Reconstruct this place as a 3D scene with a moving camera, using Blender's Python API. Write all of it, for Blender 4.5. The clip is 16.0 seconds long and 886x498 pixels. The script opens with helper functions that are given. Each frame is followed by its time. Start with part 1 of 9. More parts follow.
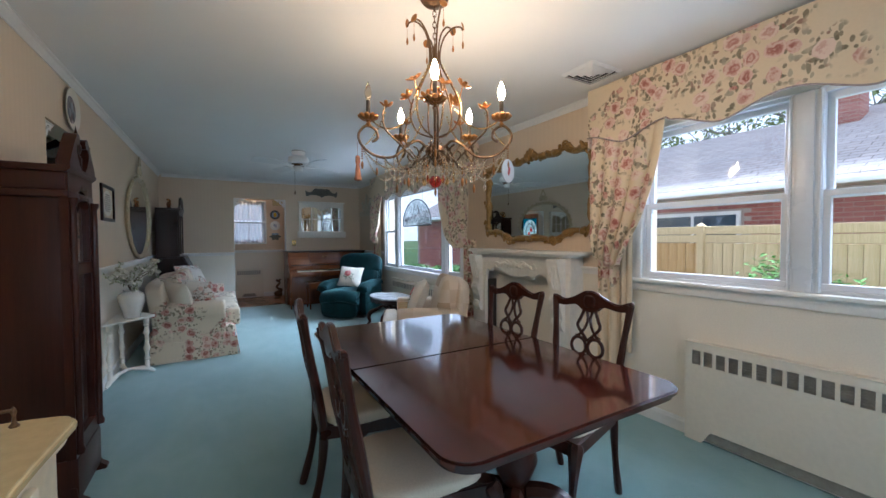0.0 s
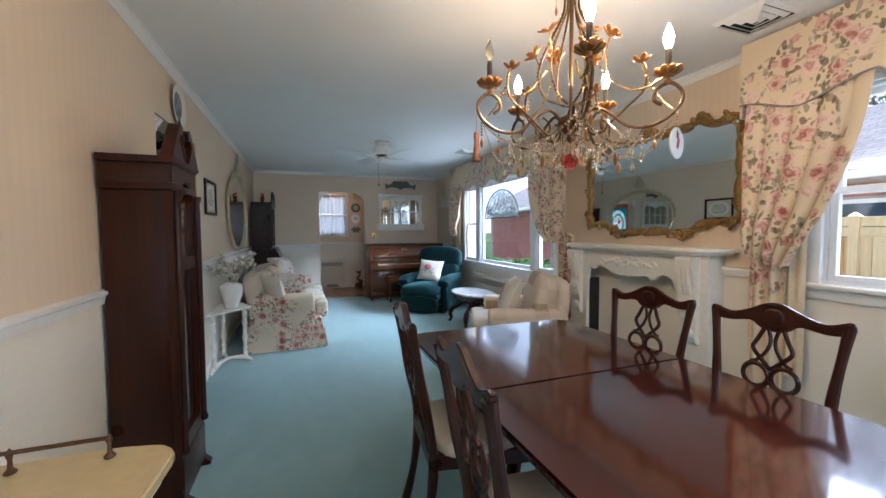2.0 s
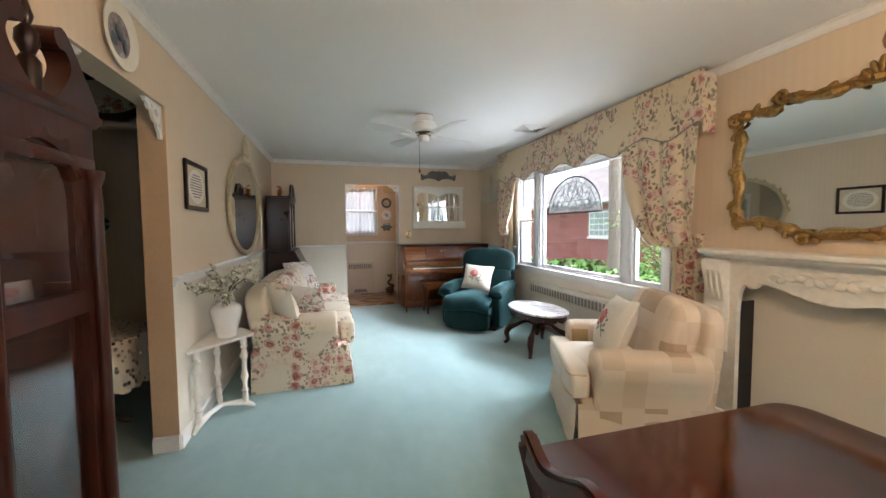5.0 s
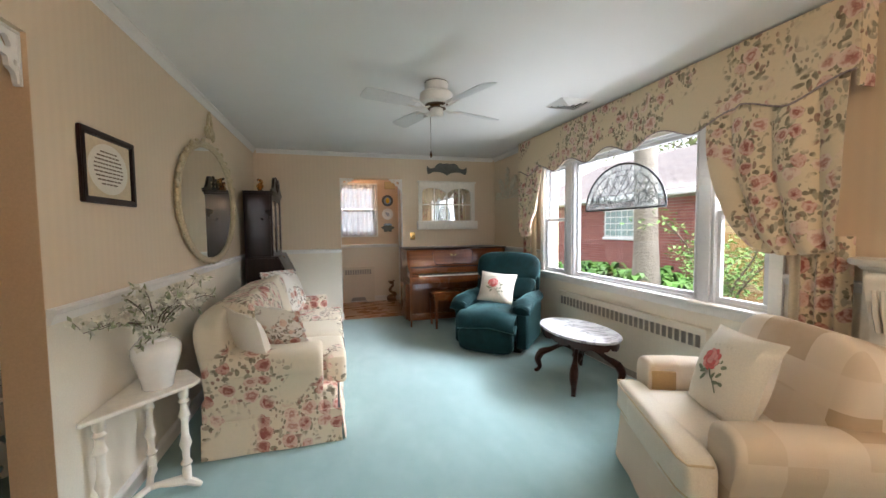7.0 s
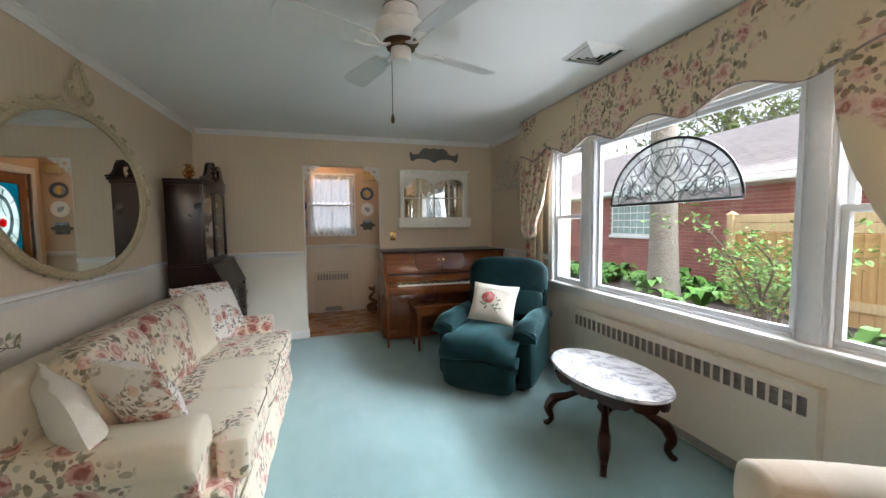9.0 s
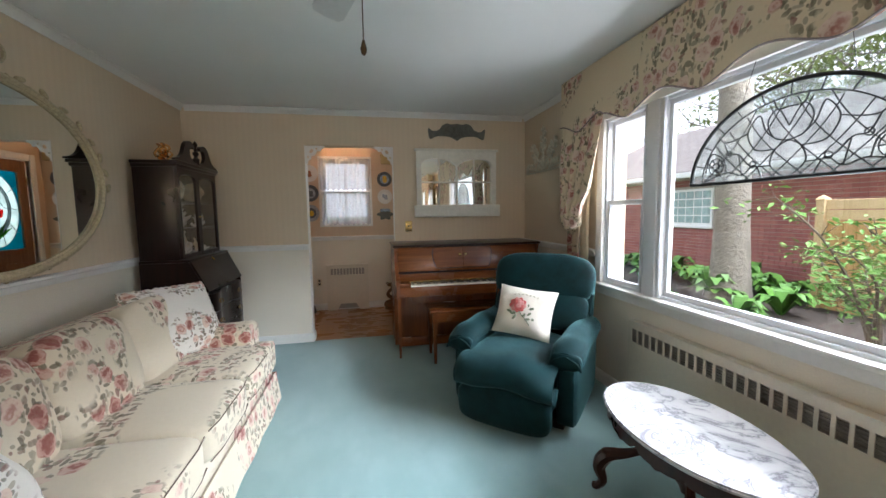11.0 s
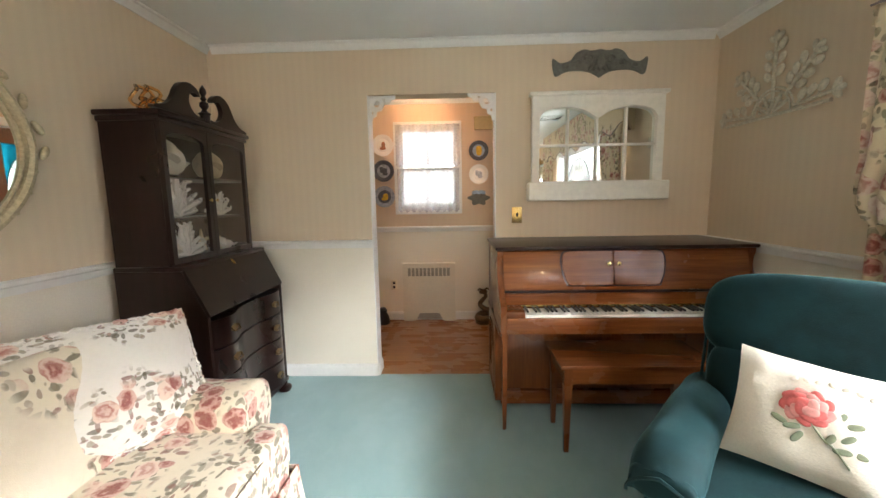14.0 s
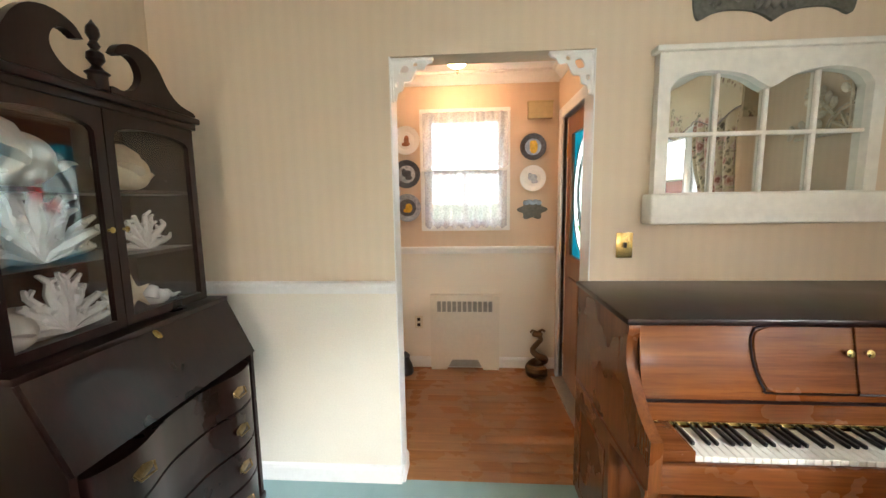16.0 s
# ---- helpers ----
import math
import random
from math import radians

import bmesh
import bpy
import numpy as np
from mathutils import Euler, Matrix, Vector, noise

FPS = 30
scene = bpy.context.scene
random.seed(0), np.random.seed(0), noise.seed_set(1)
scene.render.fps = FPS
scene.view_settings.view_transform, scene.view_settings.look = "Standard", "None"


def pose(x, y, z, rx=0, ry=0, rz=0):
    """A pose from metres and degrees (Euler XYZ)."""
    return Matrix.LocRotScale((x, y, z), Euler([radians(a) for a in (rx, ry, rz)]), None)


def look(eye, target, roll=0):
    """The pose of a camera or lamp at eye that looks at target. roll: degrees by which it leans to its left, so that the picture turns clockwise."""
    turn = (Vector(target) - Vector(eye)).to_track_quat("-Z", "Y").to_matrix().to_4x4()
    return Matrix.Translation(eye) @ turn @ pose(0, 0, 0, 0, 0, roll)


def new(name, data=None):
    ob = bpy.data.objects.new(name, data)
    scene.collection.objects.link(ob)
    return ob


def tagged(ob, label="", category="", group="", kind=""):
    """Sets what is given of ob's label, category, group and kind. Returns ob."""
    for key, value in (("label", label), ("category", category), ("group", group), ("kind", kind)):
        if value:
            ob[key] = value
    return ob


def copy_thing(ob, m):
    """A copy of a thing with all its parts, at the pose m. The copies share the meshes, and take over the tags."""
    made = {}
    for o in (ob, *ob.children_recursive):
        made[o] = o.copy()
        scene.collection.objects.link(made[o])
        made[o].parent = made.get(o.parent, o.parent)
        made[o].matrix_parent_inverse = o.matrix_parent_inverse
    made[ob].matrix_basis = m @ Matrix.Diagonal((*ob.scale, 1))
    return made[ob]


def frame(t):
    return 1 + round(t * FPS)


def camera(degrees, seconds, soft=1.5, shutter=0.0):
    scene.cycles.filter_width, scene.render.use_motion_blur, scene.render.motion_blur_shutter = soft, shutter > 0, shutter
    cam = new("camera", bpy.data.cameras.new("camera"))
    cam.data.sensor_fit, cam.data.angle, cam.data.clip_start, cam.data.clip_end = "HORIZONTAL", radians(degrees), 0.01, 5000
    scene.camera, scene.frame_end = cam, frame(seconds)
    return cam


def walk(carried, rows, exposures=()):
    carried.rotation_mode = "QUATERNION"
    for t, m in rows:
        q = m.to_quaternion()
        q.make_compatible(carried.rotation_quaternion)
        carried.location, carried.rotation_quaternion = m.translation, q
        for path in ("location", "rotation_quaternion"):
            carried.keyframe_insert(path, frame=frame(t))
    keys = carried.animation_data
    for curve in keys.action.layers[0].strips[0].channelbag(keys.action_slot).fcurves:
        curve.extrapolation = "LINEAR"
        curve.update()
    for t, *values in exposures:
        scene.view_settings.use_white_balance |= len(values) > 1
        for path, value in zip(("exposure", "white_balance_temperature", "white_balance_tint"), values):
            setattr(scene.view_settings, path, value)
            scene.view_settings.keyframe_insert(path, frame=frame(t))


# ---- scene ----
cam = camera(98.5, 16.0)
PATH = [
    (0, (0.904, 0.835, 1.297), (1.911, 2.562, 1.241), -0.3),
    (0.5, (0.876, 0.876, 1.291), (1.768, 2.665, 1.23), -0.4),
    (1, (0.86, 0.966, 1.296), (1.652, 2.801, 1.22), -0.3),
    (1.5, (0.849, 1.105, 1.296), (1.57, 2.969, 1.211), -0.3),
    (2, (0.843, 1.23, 1.308), (1.527, 3.107, 1.213), -0.3),
    (2.5, (0.856, 1.365, 1.309), (1.522, 3.248, 1.208), -0.3),
    (3, (0.887, 1.576, 1.329), (1.532, 3.466, 1.222), -0.3),
    (3.5, (0.896, 1.751, 1.33), (1.51, 3.652, 1.224), -0.3),
    (4, (0.894, 1.972, 1.341), (1.45, 3.889, 1.229), -0.3),
    (6.5, (1.0, 3.008, 1.336), (1.549, 4.928, 1.224), -0.5),
    (7, (1.03, 3.256, 1.344), (1.578, 5.176, 1.233), -0.6),
    (7.5, (1.112, 3.516, 1.318), (1.671, 5.433, 1.207), -0.6),
    (8, (1.223, 3.769, 1.343), (1.785, 5.685, 1.228), -0.6),
    (10.5, (1.709, 4.599, 1.382), (2.193, 6.532, 1.206), -0.8),
    (11, (1.751, 4.786, 1.366), (2.132, 6.74, 1.177), -0.8),
    (11.5, (1.748, 5.027, 1.345), (2.044, 6.994, 1.142), -0.8),
    (12, (1.77, 5.231, 1.346), (1.988, 7.207, 1.125), -0.8),
    (12.5, (1.81, 5.487, 1.339), (1.975, 7.467, 1.107), -0.8),
    (13, (1.834, 5.697, 1.349), (1.913, 7.681, 1.111), -0.9),
    (13.5, (1.81, 5.932, 1.324), (1.798, 7.917, 1.083), -1.0),
    (14, (1.744, 6.204, 1.338), (1.677, 8.186, 1.084), -1.0),
    (14.5, (1.682, 6.422, 1.338), (1.599, 8.403, 1.076), -1.0),
    (15, (1.626, 6.713, 1.348), (1.526, 8.694, 1.088), -1.0),
    (15.5, (1.55, 6.95, 1.377), (1.439, 8.931, 1.125), -1.2),
    (16, (1.482, 7.215, 1.433), (1.347, 9.194, 1.186), -0.9),
]
EXPOSURES = [(0.0, 0.64, 5000, 10), (2.5, 1.13, 5200, 12), (4.0, 1.47, 5800, 14), (6.5, 1.50, 6250, 15), (8.0, 1.24, 6150, 13), (11.0, 1.08, 6000, 12), (12.5, 1.43, 6200, 12), (14.5, 2.22, 6700, 13), (16.0, 2.50, 6500, 12)]
walk(cam, [(t, look(eye, target, roll)) for t, eye, target, roll in PATH], EXPOSURES)

# ---- daylight: bright overcast sky with a veiled sun ----
world = bpy.data.worlds.new("sky")
scene.world = world
world.use_nodes = True
wn = world.node_tree.nodes
sky = wn.new("ShaderNodeTexSky")
sky.sky_type = "NISHITA"
sky.sun_disc = False
sky.sun_elevation = radians(48)
sky.sun_rotation = radians(120)
sky.air_density, sky.dust_density, sky.ozone_density = 1.0, 4.0, 1.0
soft_sky = wn.new("ShaderNodeMix")
soft_sky.data_type = "RGBA"
soft_sky.inputs["Factor"].default_value = 0.7
soft_sky.inputs["B"].default_value = (9.0, 9.3, 9.8, 1)
world.node_tree.links.new(sky.outputs[0], soft_sky.inputs["A"])
world.node_tree.links.new(soft_sky.outputs["Result"], wn["Background"].inputs["Color"])
wn["Background"].inputs["Strength"].default_value = 0.125
sun_data = bpy.data.lights.new("sun", "SUN")
sun_data.energy, sun_data.angle, sun_data.color = 0.45, radians(12), (1, 0.96, 0.9)
sun = new("sun", sun_data)
sun.matrix_world = look((10, -6, 14), (4, 4, 0))
tagged(sun, "veiled sun through thin cloud", "sun", kind="structure")


def daylight_fill(name, place, target, width, height, watts):
    """An added area lamp that stands in for daylight at an opening, placed out of direct view."""
    data = bpy.data.lights.new(name, "AREA")
    data.shape, data.size, data.size_y, data.energy, data.color = "RECTANGLE", width, height, watts, (0.93, 0.97, 1.0)
    ob = new(name, data)
    ob.matrix_world = look(place, target) @ pose(0, 0, 0)
    return tagged(ob, "added area lamp at an opening, standing in for daylight", "daylight", kind="structure")


# these two lean over their windows outside, in place of the bright sky above
daylight_fill("daylight_living", (8.4, 6.2, 4.5), (0.6, 6.4, 1.1), 7.0, 0.9, 500)
daylight_fill("daylight_dining", (8.4, 1.2, 4.5), (0.6, 1.9, 1.1), 4.4, 0.9, 380)
# added lamps hidden below the sills; they imitate light bounced off the ground
daylight_fill("ground_light_living", (4.45, 6.2, 0.02), (2.9, 6.3, 2.0), 2.5, 0.6, 24)
daylight_fill("ground_light_dining", (4.45, 1.6, 0.02), (2.9, 1.7, 2.0), 1.8, 0.6, 12)
# added lamp outside the door, so that its stained glass looks lit from behind
daylight_fill("daylight_front_door", (3.1, 9.79, 1.5), (2.2, 9.79, 1.46), 0.9, 1.1, 13)
# fill lamp in the added back opening, brightening what faces the first eye
daylight_fill("daylight_back", (1.9, -1.43, 1.5), (1.9, 3.0, 1.42), 1.66, 0.98, 10)

# ---- materials ----
def shader(name):
    m = bpy.data.materials.new(name)
    m.use_nodes = True
    nt = m.node_tree
    return m, nt, nt.nodes["Principled BSDF"]


def node(nt, kind, **values):
    n = nt.nodes.new(kind)
    for key, v in values.items():
        n.inputs[key.replace("_", " ")].default_value = v
    return n


def coords(nt, scale=(1, 1, 1), space="Object"):
    tc = nt.nodes.new("ShaderNodeTexCoord")
    mp = nt.nodes.new("ShaderNodeMapping")
    mp.inputs["Scale"].default_value = scale
    nt.links.new(tc.outputs[space], mp.inputs["Vector"])
    return mp.outputs["Vector"]


def mixed(nt, fac, a, b, blend="MIX"):
    n = nt.nodes.new("ShaderNodeMix")
    n.data_type, n.blend_type = "RGBA", blend
    for key, v in (("Factor", fac), ("A", a), ("B", b)):
        if isinstance(v, bpy.types.NodeSocket):
            nt.links.new(v, n.inputs[key])
        elif isinstance(v, (int, float)):
            n.inputs[key].default_value = v
        else:
            n.inputs[key].default_value = (*v, 1)
    return n.outputs["Result"]


def noisy(nt, vec, scale, detail=4.0, rough=0.55):
    n = node(nt, "ShaderNodeTexNoise", Scale=scale, Detail=detail, Roughness=rough)
    nt.links.new(vec, n.inputs["Vector"])
    return n.outputs["Fac"]


def ramp(nt, fac, stops):
    n = nt.nodes.new("ShaderNodeValToRGB")
    els = n.color_ramp.elements
    while len(els) < len(stops):
        els.new(0.5)
    for e, (p, c) in zip(els, stops):
        e.position = p
        e.color = (*c, 1) if not isinstance(c, (int, float)) else (c, c, c, 1)
    nt.links.new(fac, n.inputs["Fac"])
    return n.outputs["Color"]


def math_node(nt, op, a, b=0.0, c=0.0):
    n = nt.nodes.new("ShaderNodeMath")
    n.operation = op
    for i, v in enumerate((a, b, c)):
        if isinstance(v, bpy.types.NodeSocket):
            nt.links.new(v, n.inputs[i])
        else:
            n.inputs[i].default_value = v
    return n.outputs[0]


def bumped(nt, bsdf, height, strength=0.3, distance=0.002):
    n = node(nt, "ShaderNodeBump", Strength=strength, Distance=distance)
    nt.links.new(height, n.inputs["Height"])
    nt.links.new(n.outputs["Normal"], bsdf.inputs["Normal"])


def plain(name, colour, rough=0.5, metal=0.0, vary=0.12, grain=40.0, blotch=2.5, bump=0.15, depth=0.0015, coat=0.0, sheen=0.0, spec=0.5):
    """A surface with grain and broad unevenness."""
    m, nt, b = shader(name)
    v = coords(nt)
    fine, wide = noisy(nt, v, grain), noisy(nt, v, blotch, 3.0)
    dark, light = [c * (1 - vary) for c in colour], [min(1, c * (1 + vary)) for c in colour]
    col = mixed(nt, ramp(nt, fine, ((0.3, 0.0), (0.7, 1.0))), dark, light)
    col = mixed(nt, ramp(nt, wide, ((0.35, 0.0), (0.7, vary * 2.0))), col, [c * 0.75 for c in colour])
    nt.links.new(col, b.inputs["Base Color"])
    b.inputs["Roughness"].default_value = rough
    b.inputs["Metallic"].default_value = metal
    b.inputs["Coat Weight"].default_value = coat
    b.inputs["Sheen Weight"].default_value = sheen
    b.inputs["Specular IOR Level"].default_value = spec
    rr = math_node(nt, "MULTIPLY_ADD", wide, 0.2, rough - 0.1)
    nt.links.new(rr, b.inputs["Roughness"])
    if bump:
        bumped(nt, b, fine, bump, depth)
    return m


def wood(name, dark, light, axis=2, rough=0.3, coat=0.3, scale=1.0, bump=0.08):
    m, nt, b = shader(name)
    s = [30.0 * scale] * 3
    s[axis] = 1.3 * scale
    v = coords(nt, s)
    broad, fine = noisy(nt, v, 1.0, 6.0, 0.6), noisy(nt, v, 6.0, 3.0, 0.7)
    col = ramp(nt, broad, ((0.3, dark), (0.68, light)))
    col = mixed(nt, ramp(nt, fine, ((0.45, 0.0), (0.75, 0.45))), col, [c * 0.55 for c in dark])
    nt.links.new(col, b.inputs["Base Color"])
    b.inputs["Coat Weight"].default_value = coat
    b.inputs["Specular IOR Level"].default_value = 0.3
    b.inputs["Coat Roughness"].default_value = 0.08
    smear = noisy(nt, coords(nt), 3.0, 4.0)
    nt.links.new(math_node(nt, "MULTIPLY_ADD", smear, 0.16, rough - 0.08), b.inputs["Roughness"])
    bumped(nt, b, fine, bump, 0.0008)
    return m


def glass(name, colour=(1, 1, 1), rough=0.0):
    m, nt, b = shader(name)
    b.inputs["Base Color"].default_value = (*colour, 1)
    b.inputs["Roughness"].default_value = rough
    b.inputs["Transmission Weight"].default_value = 1.0
    b.inputs["IOR"].default_value = 1.45
    return m


def mirror(name):
    m, nt, b = shader(name)
    b.inputs["Base Color"].default_value = (0.82, 0.86, 0.84, 1)
    b.inputs["Metallic"].default_value = 1.0
    b.inputs["Roughness"].default_value = 0.015
    return m


def glowing(name, colour, strength):
    m, nt, b = shader(name)
    b.inputs["Base Color"].default_value = (1, 0.9, 0.7, 1)
    b.inputs["Emission Color"].default_value = (*colour, 1)
    b.inputs["Emission Strength"].default_value = strength
    return m


def wallpaper(name, light, dark, pitch=0.055, depth=0.5):
    """Faint upright stripes with a woven grain; runs along x and y alike."""
    m, nt, b = shader(name)
    v = coords(nt)
    sep = nt.nodes.new("ShaderNodeSeparateXYZ")
    nt.links.new(v, sep.inputs[0])
    along = math_node(nt, "ADD", sep.outputs[0], sep.outputs[1])
    wave = math_node(nt, "SINE", math_node(nt, "MULTIPLY", along, 6.2832 / pitch))
    thin = math_node(nt, "SINE", math_node(nt, "MULTIPLY", along, 6.2832 / pitch * 5.0))
    wave = math_node(nt, "MULTIPLY_ADD", thin, 0.25, wave)
    fac = math_node(nt, "MULTIPLY_ADD", wave, 0.5 * depth, 0.5)
    col = mixed(nt, fac, dark, light)
    stain = noisy(nt, v, 1.3, 5.0)
    col = mixed(nt, ramp(nt, stain, ((0.4, 0.0), (0.75, 0.22))), col, [c * 0.82 for c in dark])
    nt.links.new(col, b.inputs["Base Color"])
    b.inputs["Roughness"].default_value = 0.72
    bumped(nt, b, noisy(nt, coords(nt, (180, 180, 30)), 1.0, 2.0), 0.15, 0.001)
    return m


def carpet(name):
    m, nt, b = shader(name)
    v = coords(nt)
    pile, tread, wide = noisy(nt, v, 220.0, 2.0), noisy(nt, coords(nt, (1.0, 0.55, 1.0)), 6.5, 6.0, 0.65), noisy(nt, v, 1.1, 3.0)
    col = mixed(nt, pile, (0.175, 0.31, 0.31), (0.30, 0.455, 0.455))
    col = mixed(nt, ramp(nt, tread, ((0.38, 0.0), (0.66, 0.35))), col, (0.36, 0.505, 0.505))
    col = mixed(nt, ramp(nt, wide, ((0.42, 0.0), (0.7, 0.28))), col, (0.18, 0.295, 0.295))
    nt.links.new(col, b.inputs["Base Color"])
    b.inputs["Roughness"].default_value = 0.95
    b.inputs["Sheen Weight"].default_value = 0.3
    b.inputs["Specular IOR Level"].default_value = 0.1
    bumped(nt, b, math_node(nt, "MULTIPLY_ADD", tread, 0.6, pile), 0.6, 0.006)
    return m


def floral(name, ground, scale=4.2, strength=1.0, bare=0.0):
    """Cabbage roses in clusters with grey-green leaves on a cream cloth."""
    m, nt, b = shader(name)
    v0 = coords(nt)
    warp = node(nt, "ShaderNodeTexNoise", Scale=9.0, Detail=2.0)
    nt.links.new(v0, warp.inputs["Vector"])
    off = nt.nodes.new("ShaderNodeVectorMath")
    off.operation = "MULTIPLY_ADD"
    nt.links.new(warp.outputs["Color"], off.inputs[0])
    off.inputs[1].default_value = (0.05, 0.05, 0.05)
    nt.links.new(v0, off.inputs[2])
    v = off.outputs[0]

    def cells(sc, rand=0.8, stretch=(1, 1, 1), turn=(0, 0, 0)):
        mp = nt.nodes.new("ShaderNodeMapping")
        mp.inputs["Rotation"].default_value = [radians(q) for q in turn]
        mp.inputs["Scale"].default_value = stretch
        nt.links.new(v, mp.inputs["Vector"])
        n = node(nt, "ShaderNodeTexVoronoi", Scale=sc, Randomness=rand)
        nt.links.new(mp.outputs["Vector"], n.inputs["Vector"])
        return n.outputs["Distance"], n.outputs["Color"]

    cluster = noisy(nt, v0, scale * 0.72, 0.5)
    near = ramp(nt, cluster, ((0.515 - bare, 0.0), (0.54 - bare, strength)))
    halo = ramp(nt, cluster, ((0.485 - bare, 0.0), (0.51 - bare, strength)))
    sprig = ramp(nt, noisy(nt, v0, scale * 2.4, 2.0), ((0.42, 0.0), (0.49, 0.9)))
    col = ground
    for stretch, turn in (((1.0, 2.6, 1.9), (25, 15, 35)), ((2.6, 1.0, 1.9), (-30, 20, 15)), ((1.9, 2.2, 1.0), (20, -35, 40))):
        d_leaf, c_leaf = cells(scale * 5.4, 1.0, stretch, turn)
        pick = nt.nodes.new("ShaderNodeSeparateColor")
        nt.links.new(c_leaf, pick.inputs[0])
        leaf_col = ramp(nt, pick.outputs[1], ((0.2, (0.115, 0.095, 0.055)), (0.45, (0.20, 0.175, 0.11)), (0.7, (0.37, 0.33, 0.24)), (0.9, (0.23, 0.10, 0.075))))
        on = math_node(nt, "MULTIPLY", ramp(nt, d_leaf, ((0.35, 0.92), (0.42, 0.0))), math_node(nt, "MULTIPLY", halo, sprig))
        on = math_node(nt, "MULTIPLY", on, ramp(nt, pick.outputs[0], ((0.30, 0.0), (0.35, 1.0))))
        col = mixed(nt, on, col, leaf_col)
    d_rose, c_rose = cells(scale * 3.2, 0.75)
    sep2 = nt.nodes.new("ShaderNodeSeparateColor")
    nt.links.new(c_rose, sep2.inputs[0])
    curl = noisy(nt, v0, scale * 8.0, 3.0)
    ragged = math_node(nt, "MULTIPLY_ADD", curl, 0.26, math_node(nt, "SUBTRACT", d_rose, 0.13))
    rings = math_node(nt, "SINE", math_node(nt, "MULTIPLY_ADD", curl, 17.0, math_node(nt, "MULTIPLY", d_rose, 17.0)))
    tone = math_node(nt, "MULTIPLY_ADD", rings, 0.20, math_node(nt, "MULTIPLY_ADD", d_rose, 0.75, 0.06))
    tone = math_node(nt, "ADD", tone, math_node(nt, "MULTIPLY_ADD", sep2.outputs[0], 0.56, -0.20))
    rose_col = ramp(nt, tone, ((0.04, (0.30, 0.085, 0.065)), (0.22, (0.47, 0.215, 0.17)), (0.42, (0.61, 0.385, 0.315)), (0.72, (0.74, 0.58, 0.48))))
    rose = math_node(nt, "MULTIPLY", ramp(nt, ragged, ((0.40, 1.0), (0.43, 0.0))), near)
    col = mixed(nt, rose, col, rose_col)
    wear = noisy(nt, v0, 60.0, 2.0)
    col = mixed(nt, ramp(nt, wear, ((0.4, 0.0), (0.8, 0.18))), col, [c * 0.8 for c in ground])
    nt.links.new(col, b.inputs["Base Color"])
    b.inputs["Roughness"].default_value = 0.85
    b.inputs["Sheen Weight"].default_value = 0.15
    weave = noisy(nt, coords(nt), 420.0, 1.0)
    fold = noisy(nt, v0, 7.0, 3.0)
    bumped(nt, b, math_node(nt, "MULTIPLY_ADD", fold, 3.0, weave), 0.35, 0.004)
    return m


def patchwork(name):
    """Cream cotton with woven squares of beige and tan."""
    m, nt, b = shader(name)
    v = coords(nt)
    snap = nt.nodes.new("ShaderNodeVectorMath")
    snap.operation = "FLOOR"
    nt.links.new(coords(nt, (6.3, 7.1, 7.7)), snap.inputs[0])
    n = nt.nodes.new("ShaderNodeTexWhiteNoise")
    nt.links.new(snap.outputs[0], n.inputs["Vector"])
    col = ramp(nt, n.outputs["Value"], ((0.0, (0.72, 0.62, 0.50)), (0.45, (0.74, 0.64, 0.52)), (0.80, (0.66, 0.55, 0.42)), (0.93, (0.50, 0.38, 0.25))))
    for e in nt.nodes:
        if e.bl_idname == "ShaderNodeValToRGB":
            e.color_ramp.interpolation = "CONSTANT"
    col = mixed(nt, ramp(nt, noisy(nt, v, 5.0, 3.0), ((0.4, 0.0), (0.75, 0.4))), col, (0.70, 0.58, 0.47))
    nt.links.new(col, b.inputs["Base Color"])
    b.inputs["Roughness"].default_value = 0.9
    weave = noisy(nt, v, 300.0, 1.0)
    bumped(nt, b, math_node(nt, "MULTIPLY_ADD", noisy(nt, v, 8.0, 3.0), 3.0, weave), 0.4, 0.004)
    return m


def velvet(name, colour):
    m, nt, b = shader(name)
    v = coords(nt)
    nap, wide = noisy(nt, v, 9.0, 4.0), noisy(nt, v, 2.2, 3.0)
    col = mixed(nt, ramp(nt, nap, ((0.35, 0.0), (0.68, 1.0))), [c * 0.75 for c in colour], [c * 1.35 for c in colour])
    col = mixed(nt, ramp(nt, wide, ((0.45, 0.0), (0.65, 0.4))), col, [c * 1.7 for c in colour])
    nt.links.new(col, b.inputs["Base Color"])
    b.inputs["Roughness"].default_value = 0.75
    b.inputs["Sheen Weight"].default_value = 0.34
    b.inputs["Specular IOR Level"].default_value = 0.2
    b.inputs["Sheen Roughness"].default_value = 0.35
    b.inputs["Sheen Tint"].default_value = (0.35, 0.75, 0.8, 1)
    bumped(nt, b, math_node(nt, "MULTIPLY_ADD", nap, 2.0, noisy(nt, v, 320.0, 1.0)), 0.3, 0.004)
    return m


